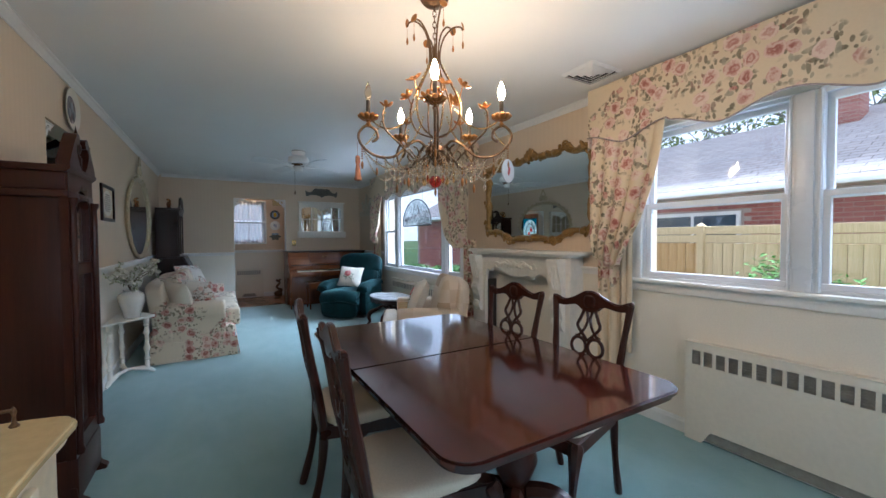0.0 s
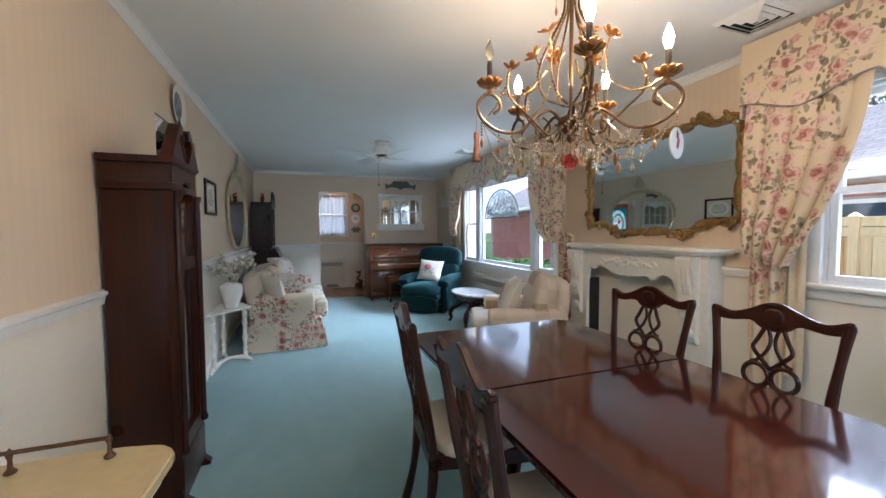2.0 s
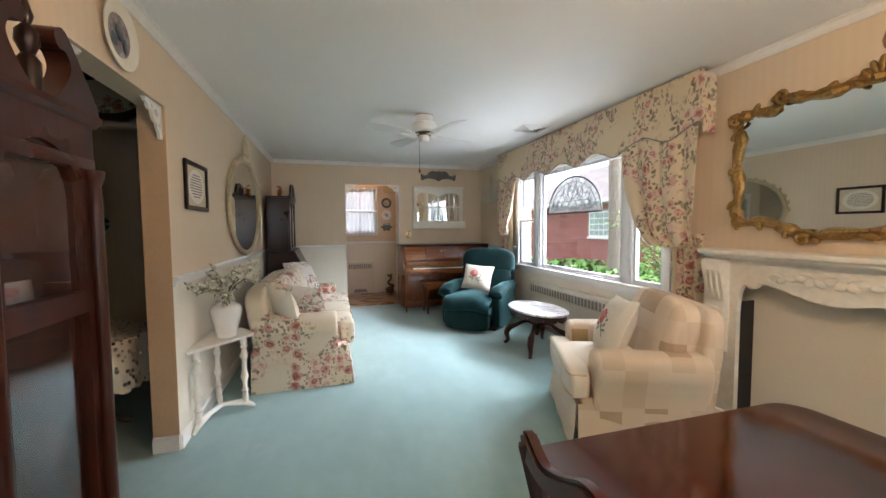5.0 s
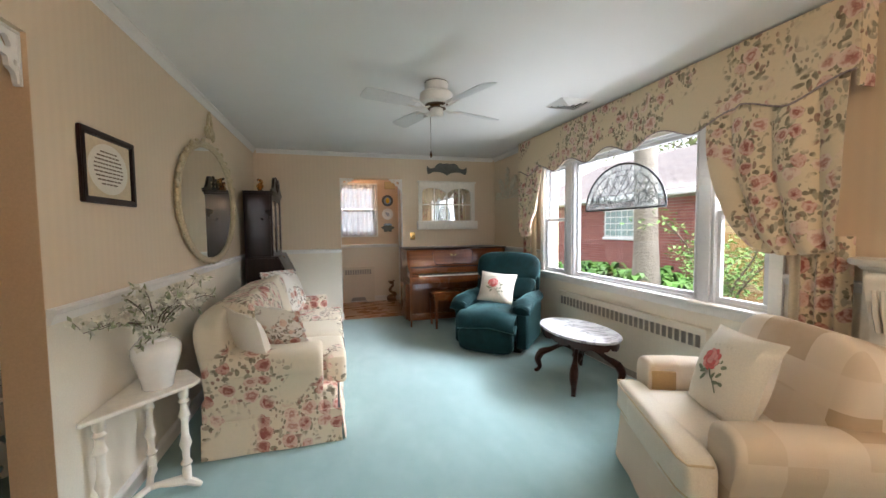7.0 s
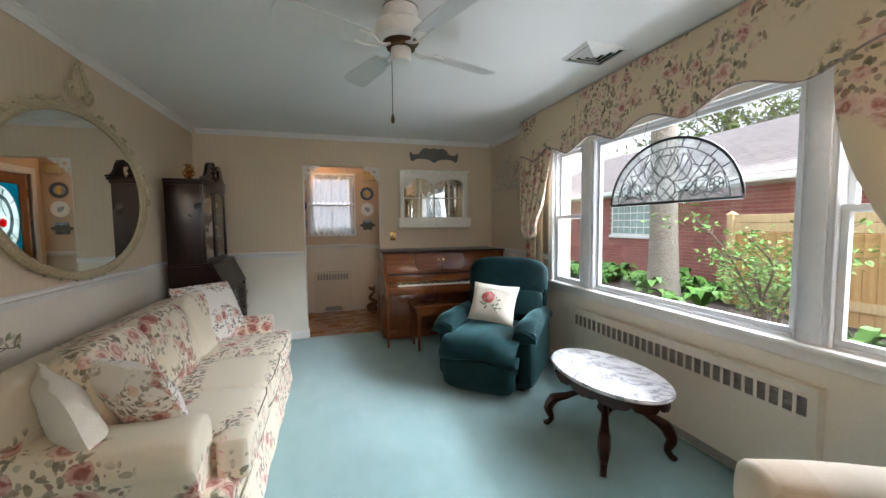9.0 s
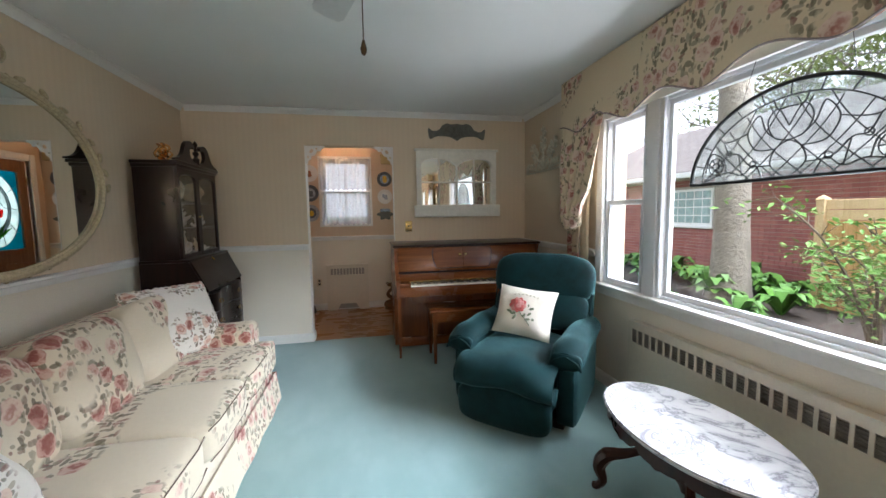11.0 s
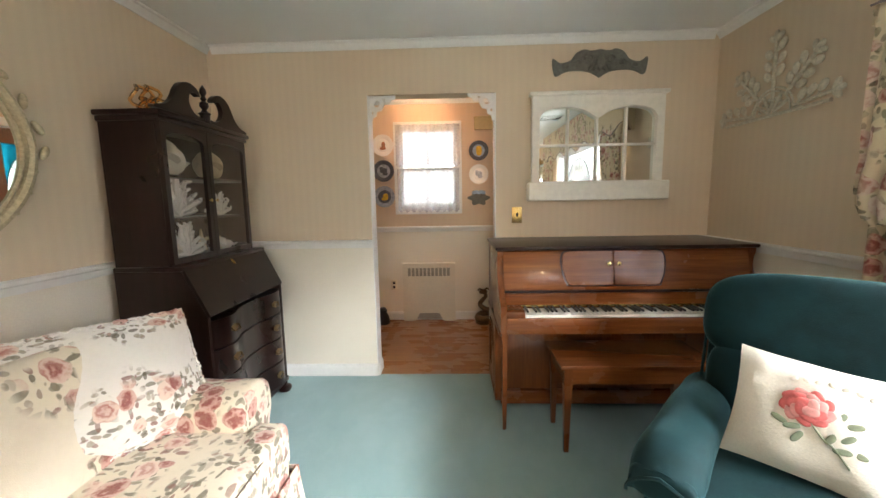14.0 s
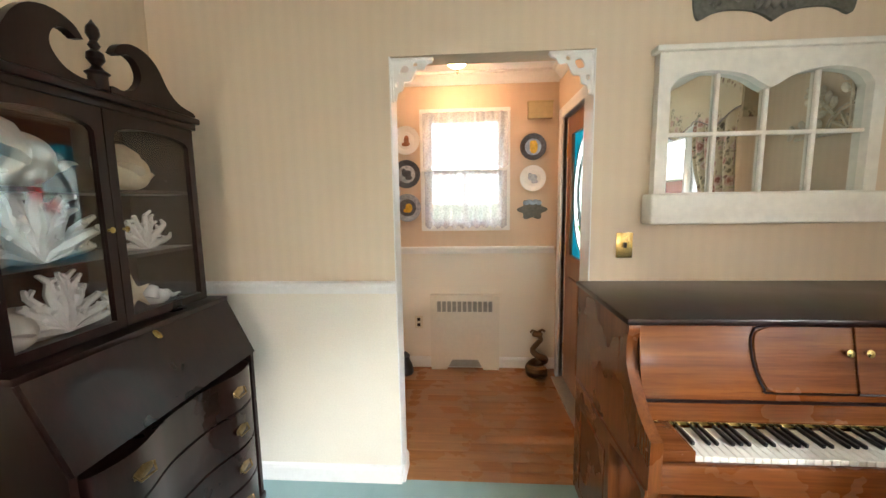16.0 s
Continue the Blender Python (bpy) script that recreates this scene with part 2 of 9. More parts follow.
def marble(name):
    m, nt, b = shader(name)
    v = coords(nt)
    n = node(nt, "ShaderNodeTexNoise", Scale=3.2, Detail=8.0, Roughness=0.62, Distortion=1.6)
    nt.links.new(v, n.inputs["Vector"])
    vein = math_node(nt, "ABSOLUTE", math_node(nt, "SUBTRACT", n.outputs["Fac"], 0.5))
    col = ramp(nt, vein, ((0.0, (0.22, 0.22, 0.24)), (0.02, (0.44, 0.44, 0.46)), (0.07, (0.55, 0.55, 0.56)), (0.3, (0.62, 0.62, 0.62))))
    nt.links.new(col, b.inputs["Base Color"])
    b.inputs["Roughness"].default_value = 0.16
    return m


def brick_face(name):
    m, nt, b = shader(name)
    v = coords(nt, (1, 1, 1))
    sep = nt.nodes.new("ShaderNodeSeparateXYZ")
    nt.links.new(v, sep.inputs[0])
    com = nt.nodes.new("ShaderNodeCombineXYZ")
    nt.links.new(math_node(nt, "ADD", sep.outputs[0], sep.outputs[1]), com.inputs[0])
    nt.links.new(sep.outputs[2], com.inputs[1])
    n = node(nt, "ShaderNodeTexBrick", Scale=1.0)
    n.inputs["Brick Width"].default_value, n.inputs["Row Height"].default_value = 0.215, 0.075
    n.inputs["Mortar Size"].default_value = 0.006
    n.inputs["Color1"].default_value = (0.30, 0.105, 0.085, 1)
    n.inputs["Color2"].default_value = (0.38, 0.15, 0.115, 1)
    n.inputs["Mortar"].default_value = (0.40, 0.33, 0.29, 1)
    nt.links.new(com.outputs[0], n.inputs["Vector"])
    col = mixed(nt, ramp(nt, noisy(nt, v, 1.5, 4.0), ((0.4, 0.0), (0.7, 0.35))), n.outputs["Color"], (0.26, 0.12, 0.10))
    nt.links.new(col, b.inputs["Base Color"])
    b.inputs["Roughness"].default_value = 0.9
    bumped(nt, b, math_node(nt, "SUBTRACT", 1.0, n.outputs["Fac"]), 0.5, 0.006)
    return m


def shingle(name):
    m, nt, b = shader(name)
    v = coords(nt)
    sep = nt.nodes.new("ShaderNodeSeparateXYZ")
    nt.links.new(v, sep.inputs[0])
    com = nt.nodes.new("ShaderNodeCombineXYZ")
    nt.links.new(sep.outputs[1], com.inputs[0])
    nt.links.new(sep.outputs[0], com.inputs[1])
    n = node(nt, "ShaderNodeTexBrick", Scale=1.0)
    n.inputs["Brick Width"].default_value, n.inputs["Row Height"].default_value = 0.3, 0.14
    n.inputs["Mortar Size"].default_value = 0.008
    n.inputs["Color1"].default_value = (0.36, 0.32, 0.30, 1)
    n.inputs["Color2"].default_value = (0.46, 0.40, 0.37, 1)
    n.inputs["Mortar"].default_value = (0.15, 0.12, 0.11, 1)
    nt.links.new(com.outputs[0], n.inputs["Vector"])
    col = mixed(nt, ramp(nt, noisy(nt, v, 1.2, 4.0), ((0.4, 0.0), (0.7, 0.5))), n.outputs["Color"], (0.33, 0.29, 0.28))
    nt.links.new(col, b.inputs["Base Color"])
    b.inputs["Roughness"].default_value = 0.95
    return m


def art_glass(name, colour, clear=0.55):
    m, nt, b = shader(name)
    v = coords(nt)
    n = noisy(nt, v, 9.0, 3.0)
    col = mixed(nt, ramp(nt, n, ((0.35, 0.0), (0.65, 1.0))), [c * 0.75 for c in colour], colour)
    out = nt.nodes["Material Output"]
    tl, ts, mx = nt.nodes.new("ShaderNodeBsdfTranslucent"), nt.nodes.new("ShaderNodeBsdfTransparent"), nt.nodes.new("ShaderNodeMixShader")
    nt.links.new(col, tl.inputs["Color"])
    nt.links.new(col, ts.inputs["Color"])
    mx.inputs[0].default_value = clear
    nt.links.new(tl.outputs[0], mx.inputs[1])
    nt.links.new(ts.outputs[0], mx.inputs[2])
    m2 = nt.nodes.new("ShaderNodeMixShader")
    m2.inputs[0].default_value = 0.10
    nt.links.new(mx.outputs[0], m2.inputs[1])
    b.inputs["Base Color"].default_value = (*[c * 0.5 for c in colour], 1)
    b.inputs["Roughness"].default_value = 0.15
    nt.links.new(b.outputs[0], m2.inputs[2])
    nt.links.new(m2.outputs[0], out.inputs["Surface"])
    return m



M = {
    "paper": wallpaper("striped wallpaper", (0.715, 0.59, 0.435), (0.665, 0.545, 0.40), 0.055, 0.35),
    "paper_hall": wallpaper("hall wallpaper", (0.70, 0.54, 0.39), (0.67, 0.51, 0.36), 0.07, 0.3),
    "panel": plain("cream wall paint", (0.80, 0.745, 0.635), 0.55, vary=0.04, grain=120, bump=0.06),
    "ceiling": plain("ceiling paint", (0.84, 0.84, 0.82), 0.85, vary=0.03, grain=200, bump=0.1),
    "trim": plain("white trim paint", (0.80, 0.79, 0.76), 0.35, vary=0.03, bump=0.04),
    "fan_blade": plain("painted fan blade", (0.70, 0.71, 0.70), 0.4, vary=0.04, bump=0.04),
    "vinyl": plain("white window vinyl", (0.72, 0.74, 0.77), 0.3, vary=0.02, bump=0.0),
    "carpet": carpet("teal carpet"),
    "mahogany": wood("mahogany", (0.024, 0.0055, 0.0026), (0.048, 0.0112, 0.005), 2, 0.3, 0.12),
    "table_wood": wood("polished mahogany", (0.028, 0.0042, 0.0026), (0.062, 0.0098, 0.0052), 1, 0.10, 1.0, 1.0, 0.0),
    "dark_wood": wood("dark mahogany", (0.008, 0.0024, 0.002), (0.019, 0.0054, 0.0042), 2, 0.30, 0.12),
    "walnut": wood("walnut", (0.105, 0.029, 0.0075), (0.215, 0.068, 0.0175), 0, 0.26, 0.4),
    "walnut_upright": wood("walnut with upright grain", (0.095, 0.027, 0.007), (0.185, 0.059, 0.016), 2, 0.28, 0.35),
    "oak": wood("oak floor", (0.26, 0.115, 0.04), (0.38, 0.18, 0.07), 0, 0.28, 0.3),
    "door_wood": wood("front door wood", (0.26, 0.11, 0.045), (0.36, 0.16, 0.07), 2, 0.35, 0.3),
    "floral": floral("rose chintz", (0.72, 0.64, 0.50), 3.0, 1.0, 0.065),
    "floral_pale": floral("pale rose chintz", (0.80, 0.77, 0.71), 3.8, 1.0, 0.08),
    "floral_drape": floral("rose drapery", (0.70, 0.58, 0.40), 2.8, 1.0, 0.06),
    "lining": plain("cream lining", (0.66, 0.55, 0.38), 0.9, vary=0.06, grain=60),
    "patch": patchwork("patchwork cotton"),
    "tan_cloth": plain("tan patch cloth", (0.44, 0.31, 0.16), 0.9, vary=0.10, grain=150, bump=0.3),
    "aged_cream": plain("aged cream enamel", (0.66, 0.61, 0.49), 0.55, vary=0.2, grain=60, bump=0.3),
    "tan_paint": plain("tan wall paint", (0.58, 0.40, 0.245), 0.6, vary=0.05, grain=120, bump=0.06),
    "cotton": plain("cream cotton", (0.78, 0.73, 0.63), 0.9, vary=0.06, grain=150, bump=0.4, depth=0.003),
    "seat_cloth": plain("ivory seat cloth", (0.62, 0.55, 0.43), 0.9, vary=0.07, grain=180, bump=0.3),
    "velvet": velvet("teal velvet", (0.0019, 0.019, 0.0215)),
    "white_wood": plain("white painted wood", (0.80, 0.77, 0.69), 0.45, vary=0.06, grain=25, bump=0.12),
    "cream_wood": plain("cream lacquer", (0.62, 0.50, 0.27), 0.25, vary=0.06, grain=30, coat=0.3, bump=0.05),
    "cream_side": plain("antique cream paint", (0.72, 0.64, 0.47), 0.4, vary=0.08, grain=25, bump=0.1),
    "gold": plain("gilt", (0.36, 0.22, 0.075), 0.35, 0.85, vary=0.35, grain=60, bump=0.5, depth=0.004),
    "bronze": plain("aged bronze", (0.15, 0.09, 0.045), 0.38, 0.8, vary=0.3, grain=80, bump=0.3),
    "amber": plain("amber gilt petals", (0.42, 0.19, 0.05), 0.3, 0.7, vary=0.3, grain=50, bump=0.3),
    "dull_brass": plain("dull brass", (0.22, 0.15, 0.065), 0.4, 0.9, vary=0.3, grain=70, bump=0.3),
    "brass": plain("brass", (0.60, 0.43, 0.16), 0.25, 1.0, vary=0.15, bump=0.05),
    "cream_gilt": plain("cream and gilt", (0.54, 0.45, 0.285), 0.45, 0.15, vary=0.25, grain=70, bump=0.4, depth=0.003),
    "crystal": glass("crystal", (1.0, 0.87, 0.68)),
    "amber_glass": glass("amber glass", (1.0, 0.62, 0.25)),
    "red_glass": glass("red glass", (0.75, 0.08, 0.09)),
    "pane": glass("window glass"),
    "mirror": mirror("silvered mirror"),
    "marble": marble("white marble"),
    "ceramic": plain("white glazed ceramic", (0.82, 0.80, 0.76), 0.15, vary=0.02, bump=0.0, coat=0.3),
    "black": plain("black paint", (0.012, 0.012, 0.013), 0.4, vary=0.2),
    "iron": plain("grey iron", (0.15, 0.15, 0.13), 0.6, 0.2, vary=0.25, grain=50, bump=0.4, depth=0.003),
    "cavity": plain("painted cavity shade", (0.02, 0.018, 0.016), 0.9),
    "grille": plain("grey grille", (0.36, 0.34, 0.30), 0.5, 0.3),
    "radiator": plain("radiator enamel", (0.74, 0.69, 0.58), 0.4, vary=0.03, bump=0.04),
    "brick": brick_face("red brick"),
    "shingle": shingle("roof shingles"),
    "mortar": plain("mortar", (0.40, 0.35, 0.30), 0.95),
    "fence": wood("cedar fence", (0.42, 0.24, 0.09), (0.56, 0.36, 0.16), 2, 0.75, 0.0),
    "fence_pale": wood("new cedar fence", (0.52, 0.38, 0.20), (0.66, 0.50, 0.29), 2, 0.75, 0.0),
    "bark": plain("grey bark", (0.24, 0.21, 0.17), 0.95, vary=0.4, grain=22, blotch=4, bump=1.0, depth=0.03),
    "grass": plain("lawn", (0.10, 0.17, 0.04), 0.95, vary=0.4, grain=60, blotch=0.8, bump=0.8, depth=0.03),
    "soil": plain("dark mulch", (0.06, 0.045, 0.035), 0.95, vary=0.4, grain=40, bump=0.8, depth=0.02),
    "leaf": plain("hosta leaf", (0.11, 0.26, 0.04), 0.5, vary=0.35, grain=12, blotch=6),
    "leaf_shrub": plain("maple leaf", (0.17, 0.33, 0.07), 0.8, vary=0.4, grain=10, blotch=5),
    "leaf_far": plain("spring foliage", (0.24, 0.30, 0.09), 0.7, vary=0.3, grain=4),
    "sage": plain("sage leaf", (0.30, 0.33, 0.20), 0.7, vary=0.25, grain=30),
    "silver_leaf": plain("cream silk blossom", (0.66, 0.63, 0.52), 0.7, vary=0.25, grain=30),
    "twig": plain("brown twig", (0.12, 0.085, 0.06), 0.8),
    "key_white": plain("ivory keys", (0.78, 0.75, 0.66), 0.2, vary=0.02, bump=0.0),
    "rose_red": plain("embroidered rose", (0.60, 0.13, 0.12), 0.8, vary=0.3, grain=60),
    "rose_pink": plain("embroidered pink", (0.68, 0.30, 0.27), 0.8, vary=0.25, grain=60),
    "thread_green": plain("embroidered leaf", (0.22, 0.26, 0.17), 0.8, vary=0.25, grain=60),
}

# ---- mesh helpers ----
I4 = Matrix.Identity(4)


def mesh_of(bm, name, material, flat=False):
    me = bpy.data.meshes.new(name)
    bmesh.ops.recalc_face_normals(bm, faces=bm.faces)
    bm.to_mesh(me)
    bm.free()
    me.materials.append(M[material] if isinstance(material, str) else material)
    if not flat:
        me.shade_smooth()
        me.set_sharp_from_angle(angle=radians(38))
    return me


def part(name, bm, material, parent, label="", flat=False):
    """One mesh object under a thing or under a part."""
    ob = new(name, mesh_of(bm, name, material, flat))
    ob.parent = parent
    if label:
        ob["label"] = label
    return ob


def thing(name, m, label, category, group=""):
    ob = new(name)
    ob.empty_display_size = 0.1
    ob.matrix_world = m
    return tagged(ob, label, category, group)


def solid(name, bm, material, label, category, group="", kind="", m=None, flat=False):
    """A thing that is one mesh."""
    ob = new(name, mesh_of(bm, name, material, flat))
    if m is not None:
        ob.matrix_world = m
    return tagged(ob, label, category, group, kind)


def box(bm, lo, hi, bev=0.0, seg=2, m=None):
    r = bmesh.ops.create_cube(bm, size=1.0)
    vs = r["verts"]
    for v in vs:
        v.co = Vector([lo[i] + (v.co[i] + 0.5) * (hi[i] - lo[i]) for i in range(3)])
    if m is not None:
        bmesh.ops.transform(bm, matrix=m, verts=vs)
    if bev > 0:
        es = list({e for v in vs for e in v.link_edges})
        bmesh.ops.bevel(bm, geom=es, offset=bev, segments=seg, profile=0.5, affect="EDGES", clamp_overlap=True)
    return bm


def B(*args, **kw):
    return box(bmesh.new(), *args, **kw)


def lathe(bm, profile, n=16, m=I4, squash=1.0):
    """Turns (radius, height) pairs about z."""
    rings = []
    for r, z in profile:
        if r < 1e-5:
            rings.append([bm.verts.new(m @ Vector((0, 0, z)))])
        else:
            rings.append([bm.verts.new(m @ Vector((r * math.cos(a), squash * r * math.sin(a), z))) for a in (math.tau * k / n for k in range(n))])
    for a, b in zip(rings, rings[1:]):
        for k in range(n):
            j = (k + 1) % n
            if len(a) > 1 and len(b) > 1:
                bm.faces.new((a[k], a[j], b[j], b[k]))
            elif len(b) > 1:
                bm.faces.new((a[0], b[j], b[k]))
            elif len(a) > 1:
                bm.faces.new((a[k], a[j], b[0]))
    for ring in (rings[0], rings[-1]):
        if len(ring) > 2:
            bm.faces.new(ring)
    return bm


def tube(bm, pts, r, n=8, closed=False, flatten=1.0):
    """A round bar along points; r may be a list."""
    pts = [Vector(p) for p in pts]
    rs = r if isinstance(r, (list, tuple)) else [r] * len(pts)
    rings, up = [], None
    for i, p in enumerate(pts):
        a = pts[i - 1] if (i or closed) else p
        b = pts[(i + 1) % len(pts)] if (i < len(pts) - 1 or closed) else p
        d = (b - a).normalized() if (b - a).length > 1e-9 else Vector((0, 0, 1))
        if up is None:
            up = d.orthogonal().normalized()
        up = (up - d * up.dot(d))
        up = up.normalized() if up.length > 1e-6 else d.orthogonal().normalized()
        side = d.cross(up)
        rings.append([bm.verts.new(p + rs[i] * (math.cos(t) * up + flatten * math.sin(t) * side)) for t in (math.tau * k / n for k in range(n))])
    pairs = list(zip(rings, rings[1:])) + ([(rings[-1], rings[0])] if closed else [])
    for a, b in pairs:
        for k in range(n):
            j = (k + 1) % n
            bm.faces.new((a[k], a[j], b[j], b[k]))
    if not closed:
        bm.faces.new(rings[0])
        bm.faces.new(rings[-1])
    return bm


def prism(bm, loops, depth, m=I4):
    """Flat outlines in xy (the first outer, the others holes), thickened along z from 0 to depth."""
    edges, n0 = [], len(bm.verts)
    for loop in loops:
        vs = [bm.verts.new((x, y, 0)) for x, y in loop]
        edges += [bm.edges.new((vs[i], vs[(i + 1) % len(vs)])) for i in range(len(vs))]
    made = bmesh.ops.triangle_fill(bm, edges=edges, use_beauty=True)
    faces = [g for g in made["geom"] if isinstance(g, bmesh.types.BMFace)]
    ext = bmesh.ops.extrude_face_region(bm, geom=faces)
    top = [g for g in ext["geom"] if isinstance(g, bmesh.types.BMVert)]
    bmesh.ops.translate(bm, verts=top, vec=(0, 0, depth))
    bm.verts.ensure_lookup_table()
    bmesh.ops.transform(bm, matrix=m, verts=bm.verts[n0:])
    return bm


def cushion(bm, size, m=I4, power=4.0, cuts=8, puff=0.0):
    """A stuffed block: a rounded box with swollen faces."""
    made, n = {}, cuts + 1

    def vert(i, j, k):
        if (i, j, k) not in made:
            c = Vector((2 * i / n - 1, 2 * j / n - 1, 2 * k / n - 1))
            c /= sum(abs(a) ** power for a in c) ** (1 / power)
            swell = 1 + puff * (1 - c.x ** 2) * (1 - c.y ** 2)
            made[i, j, k] = bm.verts.new(m @ Vector((c.x * size[0] / 2, c.y * size[1] / 2, c.z * size[2] / 2 * swell)))
        return made[i, j, k]

    for axis in range(3):
        for end in (0, n):
            for i in range(n):
                for j in range(n):
                    q = [(i, j), (i + 1, j), (i + 1, j + 1), (i, j + 1)]
                    bm.faces.new([vert(*(list(p[:axis]) + [end] + list(p[axis:]))) for p in q])
    return bm


def pillow_mesh(bm, w, h, t, m=I4, n=10, ears=0.06):
    """A scatter cushion in xy with thin seams and pointed corners."""
    grid = {}
    for side in (1, -1):
        for i in range(n + 1):
            for j in range(n + 1):
                u, v = 2 * i / n - 1, 2 * j / n - 1
                if side < 0 and (i in (0, n) or j in (0, n)):
                    grid[side, i, j] = grid[1, i, j]
                    continue
                pinch = 1 - ears * (1 - u * u if abs(v) > abs(u) else 1 - v * v)
                z = side * t / 2 * ((1 - u * u) * (1 - v * v)) ** 0.42
                z += 0.006 * math.sin(7 * u + 3 * v)
                grid[side, i, j] = bm.verts.new(m @ Vector((u * w / 2 * pinch, v * h / 2 * pinch, z)))
        for i in range(n):
            for j in range(n):
                q = [grid[side, i, j], grid[side, i + 1, j], grid[side, i + 1, j + 1], grid[side, i, j + 1]]
                bm.faces.new(q if side > 0 else q[::-1])
    return bm


def sheet(bm, nu, nv, fn, thick=0.004):
    """A cloth or board surface fn(u, v) -> point, given thickness along its normals."""
    pts = [[Vector(fn(i / nu, j / nv)) for j in range(nv + 1)] for i in range(nu + 1)]

    def normal(i, j):
        a = pts[min(i + 1, nu)][j] - pts[max(i - 1, 0)][j]
        b = pts[i][min(j + 1, nv)] - pts[i][max(j - 1, 0)]
        n = a.cross(b)
        return n.normalized() if n.length > 1e-9 else Vector((0, 0, 1))

    front = [[bm.verts.new(p) for p in row] for row in pts]
    back = [[bm.verts.new(pts[i][j] - normal(i, j) * thick) for j in range(nv + 1)] for i in range(nu + 1)]
    for i in range(nu):
        for j in range(nv):
            bm.faces.new((front[i][j], front[i + 1][j], front[i + 1][j + 1], front[i][j + 1]))
            bm.faces.new((back[i][j], back[i][j + 1], back[i + 1][j + 1], back[i + 1][j]))
    for i in range(nu):
        for j in (0, nv):
            bm.faces.new((front[i][j], front[i + 1][j], back[i + 1][j], back[i][j]))
    for j in range(nv):
        for i in (0, nu):
            bm.faces.new((front[i][j], front[i][j + 1], back[i][j + 1], back[i][j]))
    return bm


def bead(bm, p, r, n=6, m=I4):
    return lathe(bm, [(0, -r), (r * 0.8, -r * 0.6), (r, 0), (r * 0.8, r * 0.6), (0, r)], n, Matrix.Translation(p) @ m)


def spiral(cx, cz, r0, r1, a0, a1, n=14):
    """Points of a scroll in xz."""
    out = []
    for k in range(n + 1):
        f = k / n
        r, a = r0 + (r1 - r0) * f, radians(a0 + (a1 - a0) * f)
        out.append((cx + r * math.cos(a), cz + r * math.sin(a)))
    return out


def smooth_curve(pts, n=6):
    """A Catmull-Rom curve through points of any dimension."""
    out = []
    for i in range(len(pts) - 1):
        p0, p1, p2, p3 = pts[max(i - 1, 0)], pts[i], pts[i + 1], pts[min(i + 2, len(pts) - 1)]
        for k in range(n):
            t = k / n
            out.append(tuple(0.5 * (2 * b + (c - a) * t + (2 * a - 5 * b + 4 * c - d) * t * t + (3 * b - a - 3 * c + d) * t ** 3) for a, b, c, d in zip(p0, p1, p2, p3)))
    out.append(tuple(pts[-1]))
    return out


def ring_pts(rx, ry, n=48, cx=0.0, cy=0.0):
    return [(cx + rx * math.cos(math.tau * k / n), cy + ry * math.sin(math.tau * k / n)) for k in range(n)]


def on_wall_left(y, z, x=0.0):
    """x runs along the left wall (towards +y), y up, z out into the room."""
    return Matrix(((0, 0, 1, x), (1, 0, 0, y), (0, 1, 0, z), (0, 0, 0, 1)))


def on_wall_right(y, z, x=3.55):
    """x runs along the right wall (towards -y), y up, z out into the room."""
    return Matrix(((0, 0, -1, x), (-1, 0, 0, y), (0, 1, 0, z), (0, 0, 0, 1)))


def on_wall_far(x, z, y=9.0):
    """x runs along the far wall, y up, z out into the room."""
    return Matrix(((1, 0, 0, x), (0, 0, -1, y), (0, 1, 0, z), (0, 0, 0, 1)))

# ---- the shell of the house ----
RW, FW, CEIL = 3.55, 9.0, 2.44      # right wall, far wall, ceiling
BACK = -1.3                          # wall behind the first eye
HALL_END = 10.40
RAIL = 1.025


def wall(name, boxes, material, label):
    bm = bmesh.new()
    for lo, hi in boxes:
        box(bm, lo, hi)
    return solid(name, bm, material, label, "wall", kind="structure", flat=True)


# left wall, with the passage to the next room
OP0, OP1, OPZ = 4.07, 5.0, 2.05
wall("wall_left_upper", [((-0.14, BACK, RAIL), (0, OP0, CEIL)), ((-0.14, OP0, OPZ), (0, OP1, CEIL)), ((-0.14, OP1, RAIL), (0, FW, CEIL))], "paper", "beige striped wallpaper above the chair rail")
wall("wall_left_lower", [((-0.14, BACK, 0), (0, OP0, RAIL)), ((-0.14, OP1, 0), (0, FW, RAIL))], "panel", "cream painted wall below the chair rail")
# far wall, with the doorway to the hall
DX0, DX1, DZ = 1.133, 2.035, 2.08
wall("wall_far_upper", [((-0.14, FW, RAIL), (DX0, FW + 0.13, CEIL)), ((DX0, FW, DZ), (DX1, FW + 0.13, CEIL)), ((DX1, FW, RAIL), (RW + 0.2, FW + 0.13, CEIL))], "paper", "beige striped wallpaper round the doorway")
wall("wall_far_lower", [((-0.14, FW, 0), (DX0, FW + 0.13, RAIL)), ((DX1, FW, 0), (RW + 0.2, FW + 0.13, RAIL))], "panel", "cream painted wall beside the doorway")
# right wall, with two window openings
W1 = (0.74, 2.51, 0.99, 2.06)       # dining window: y0, y1, z0, z1
W2 = (4.90, 7.48, 0.79, 2.06)       # living window
t0, t1 = RW, RW + 0.2
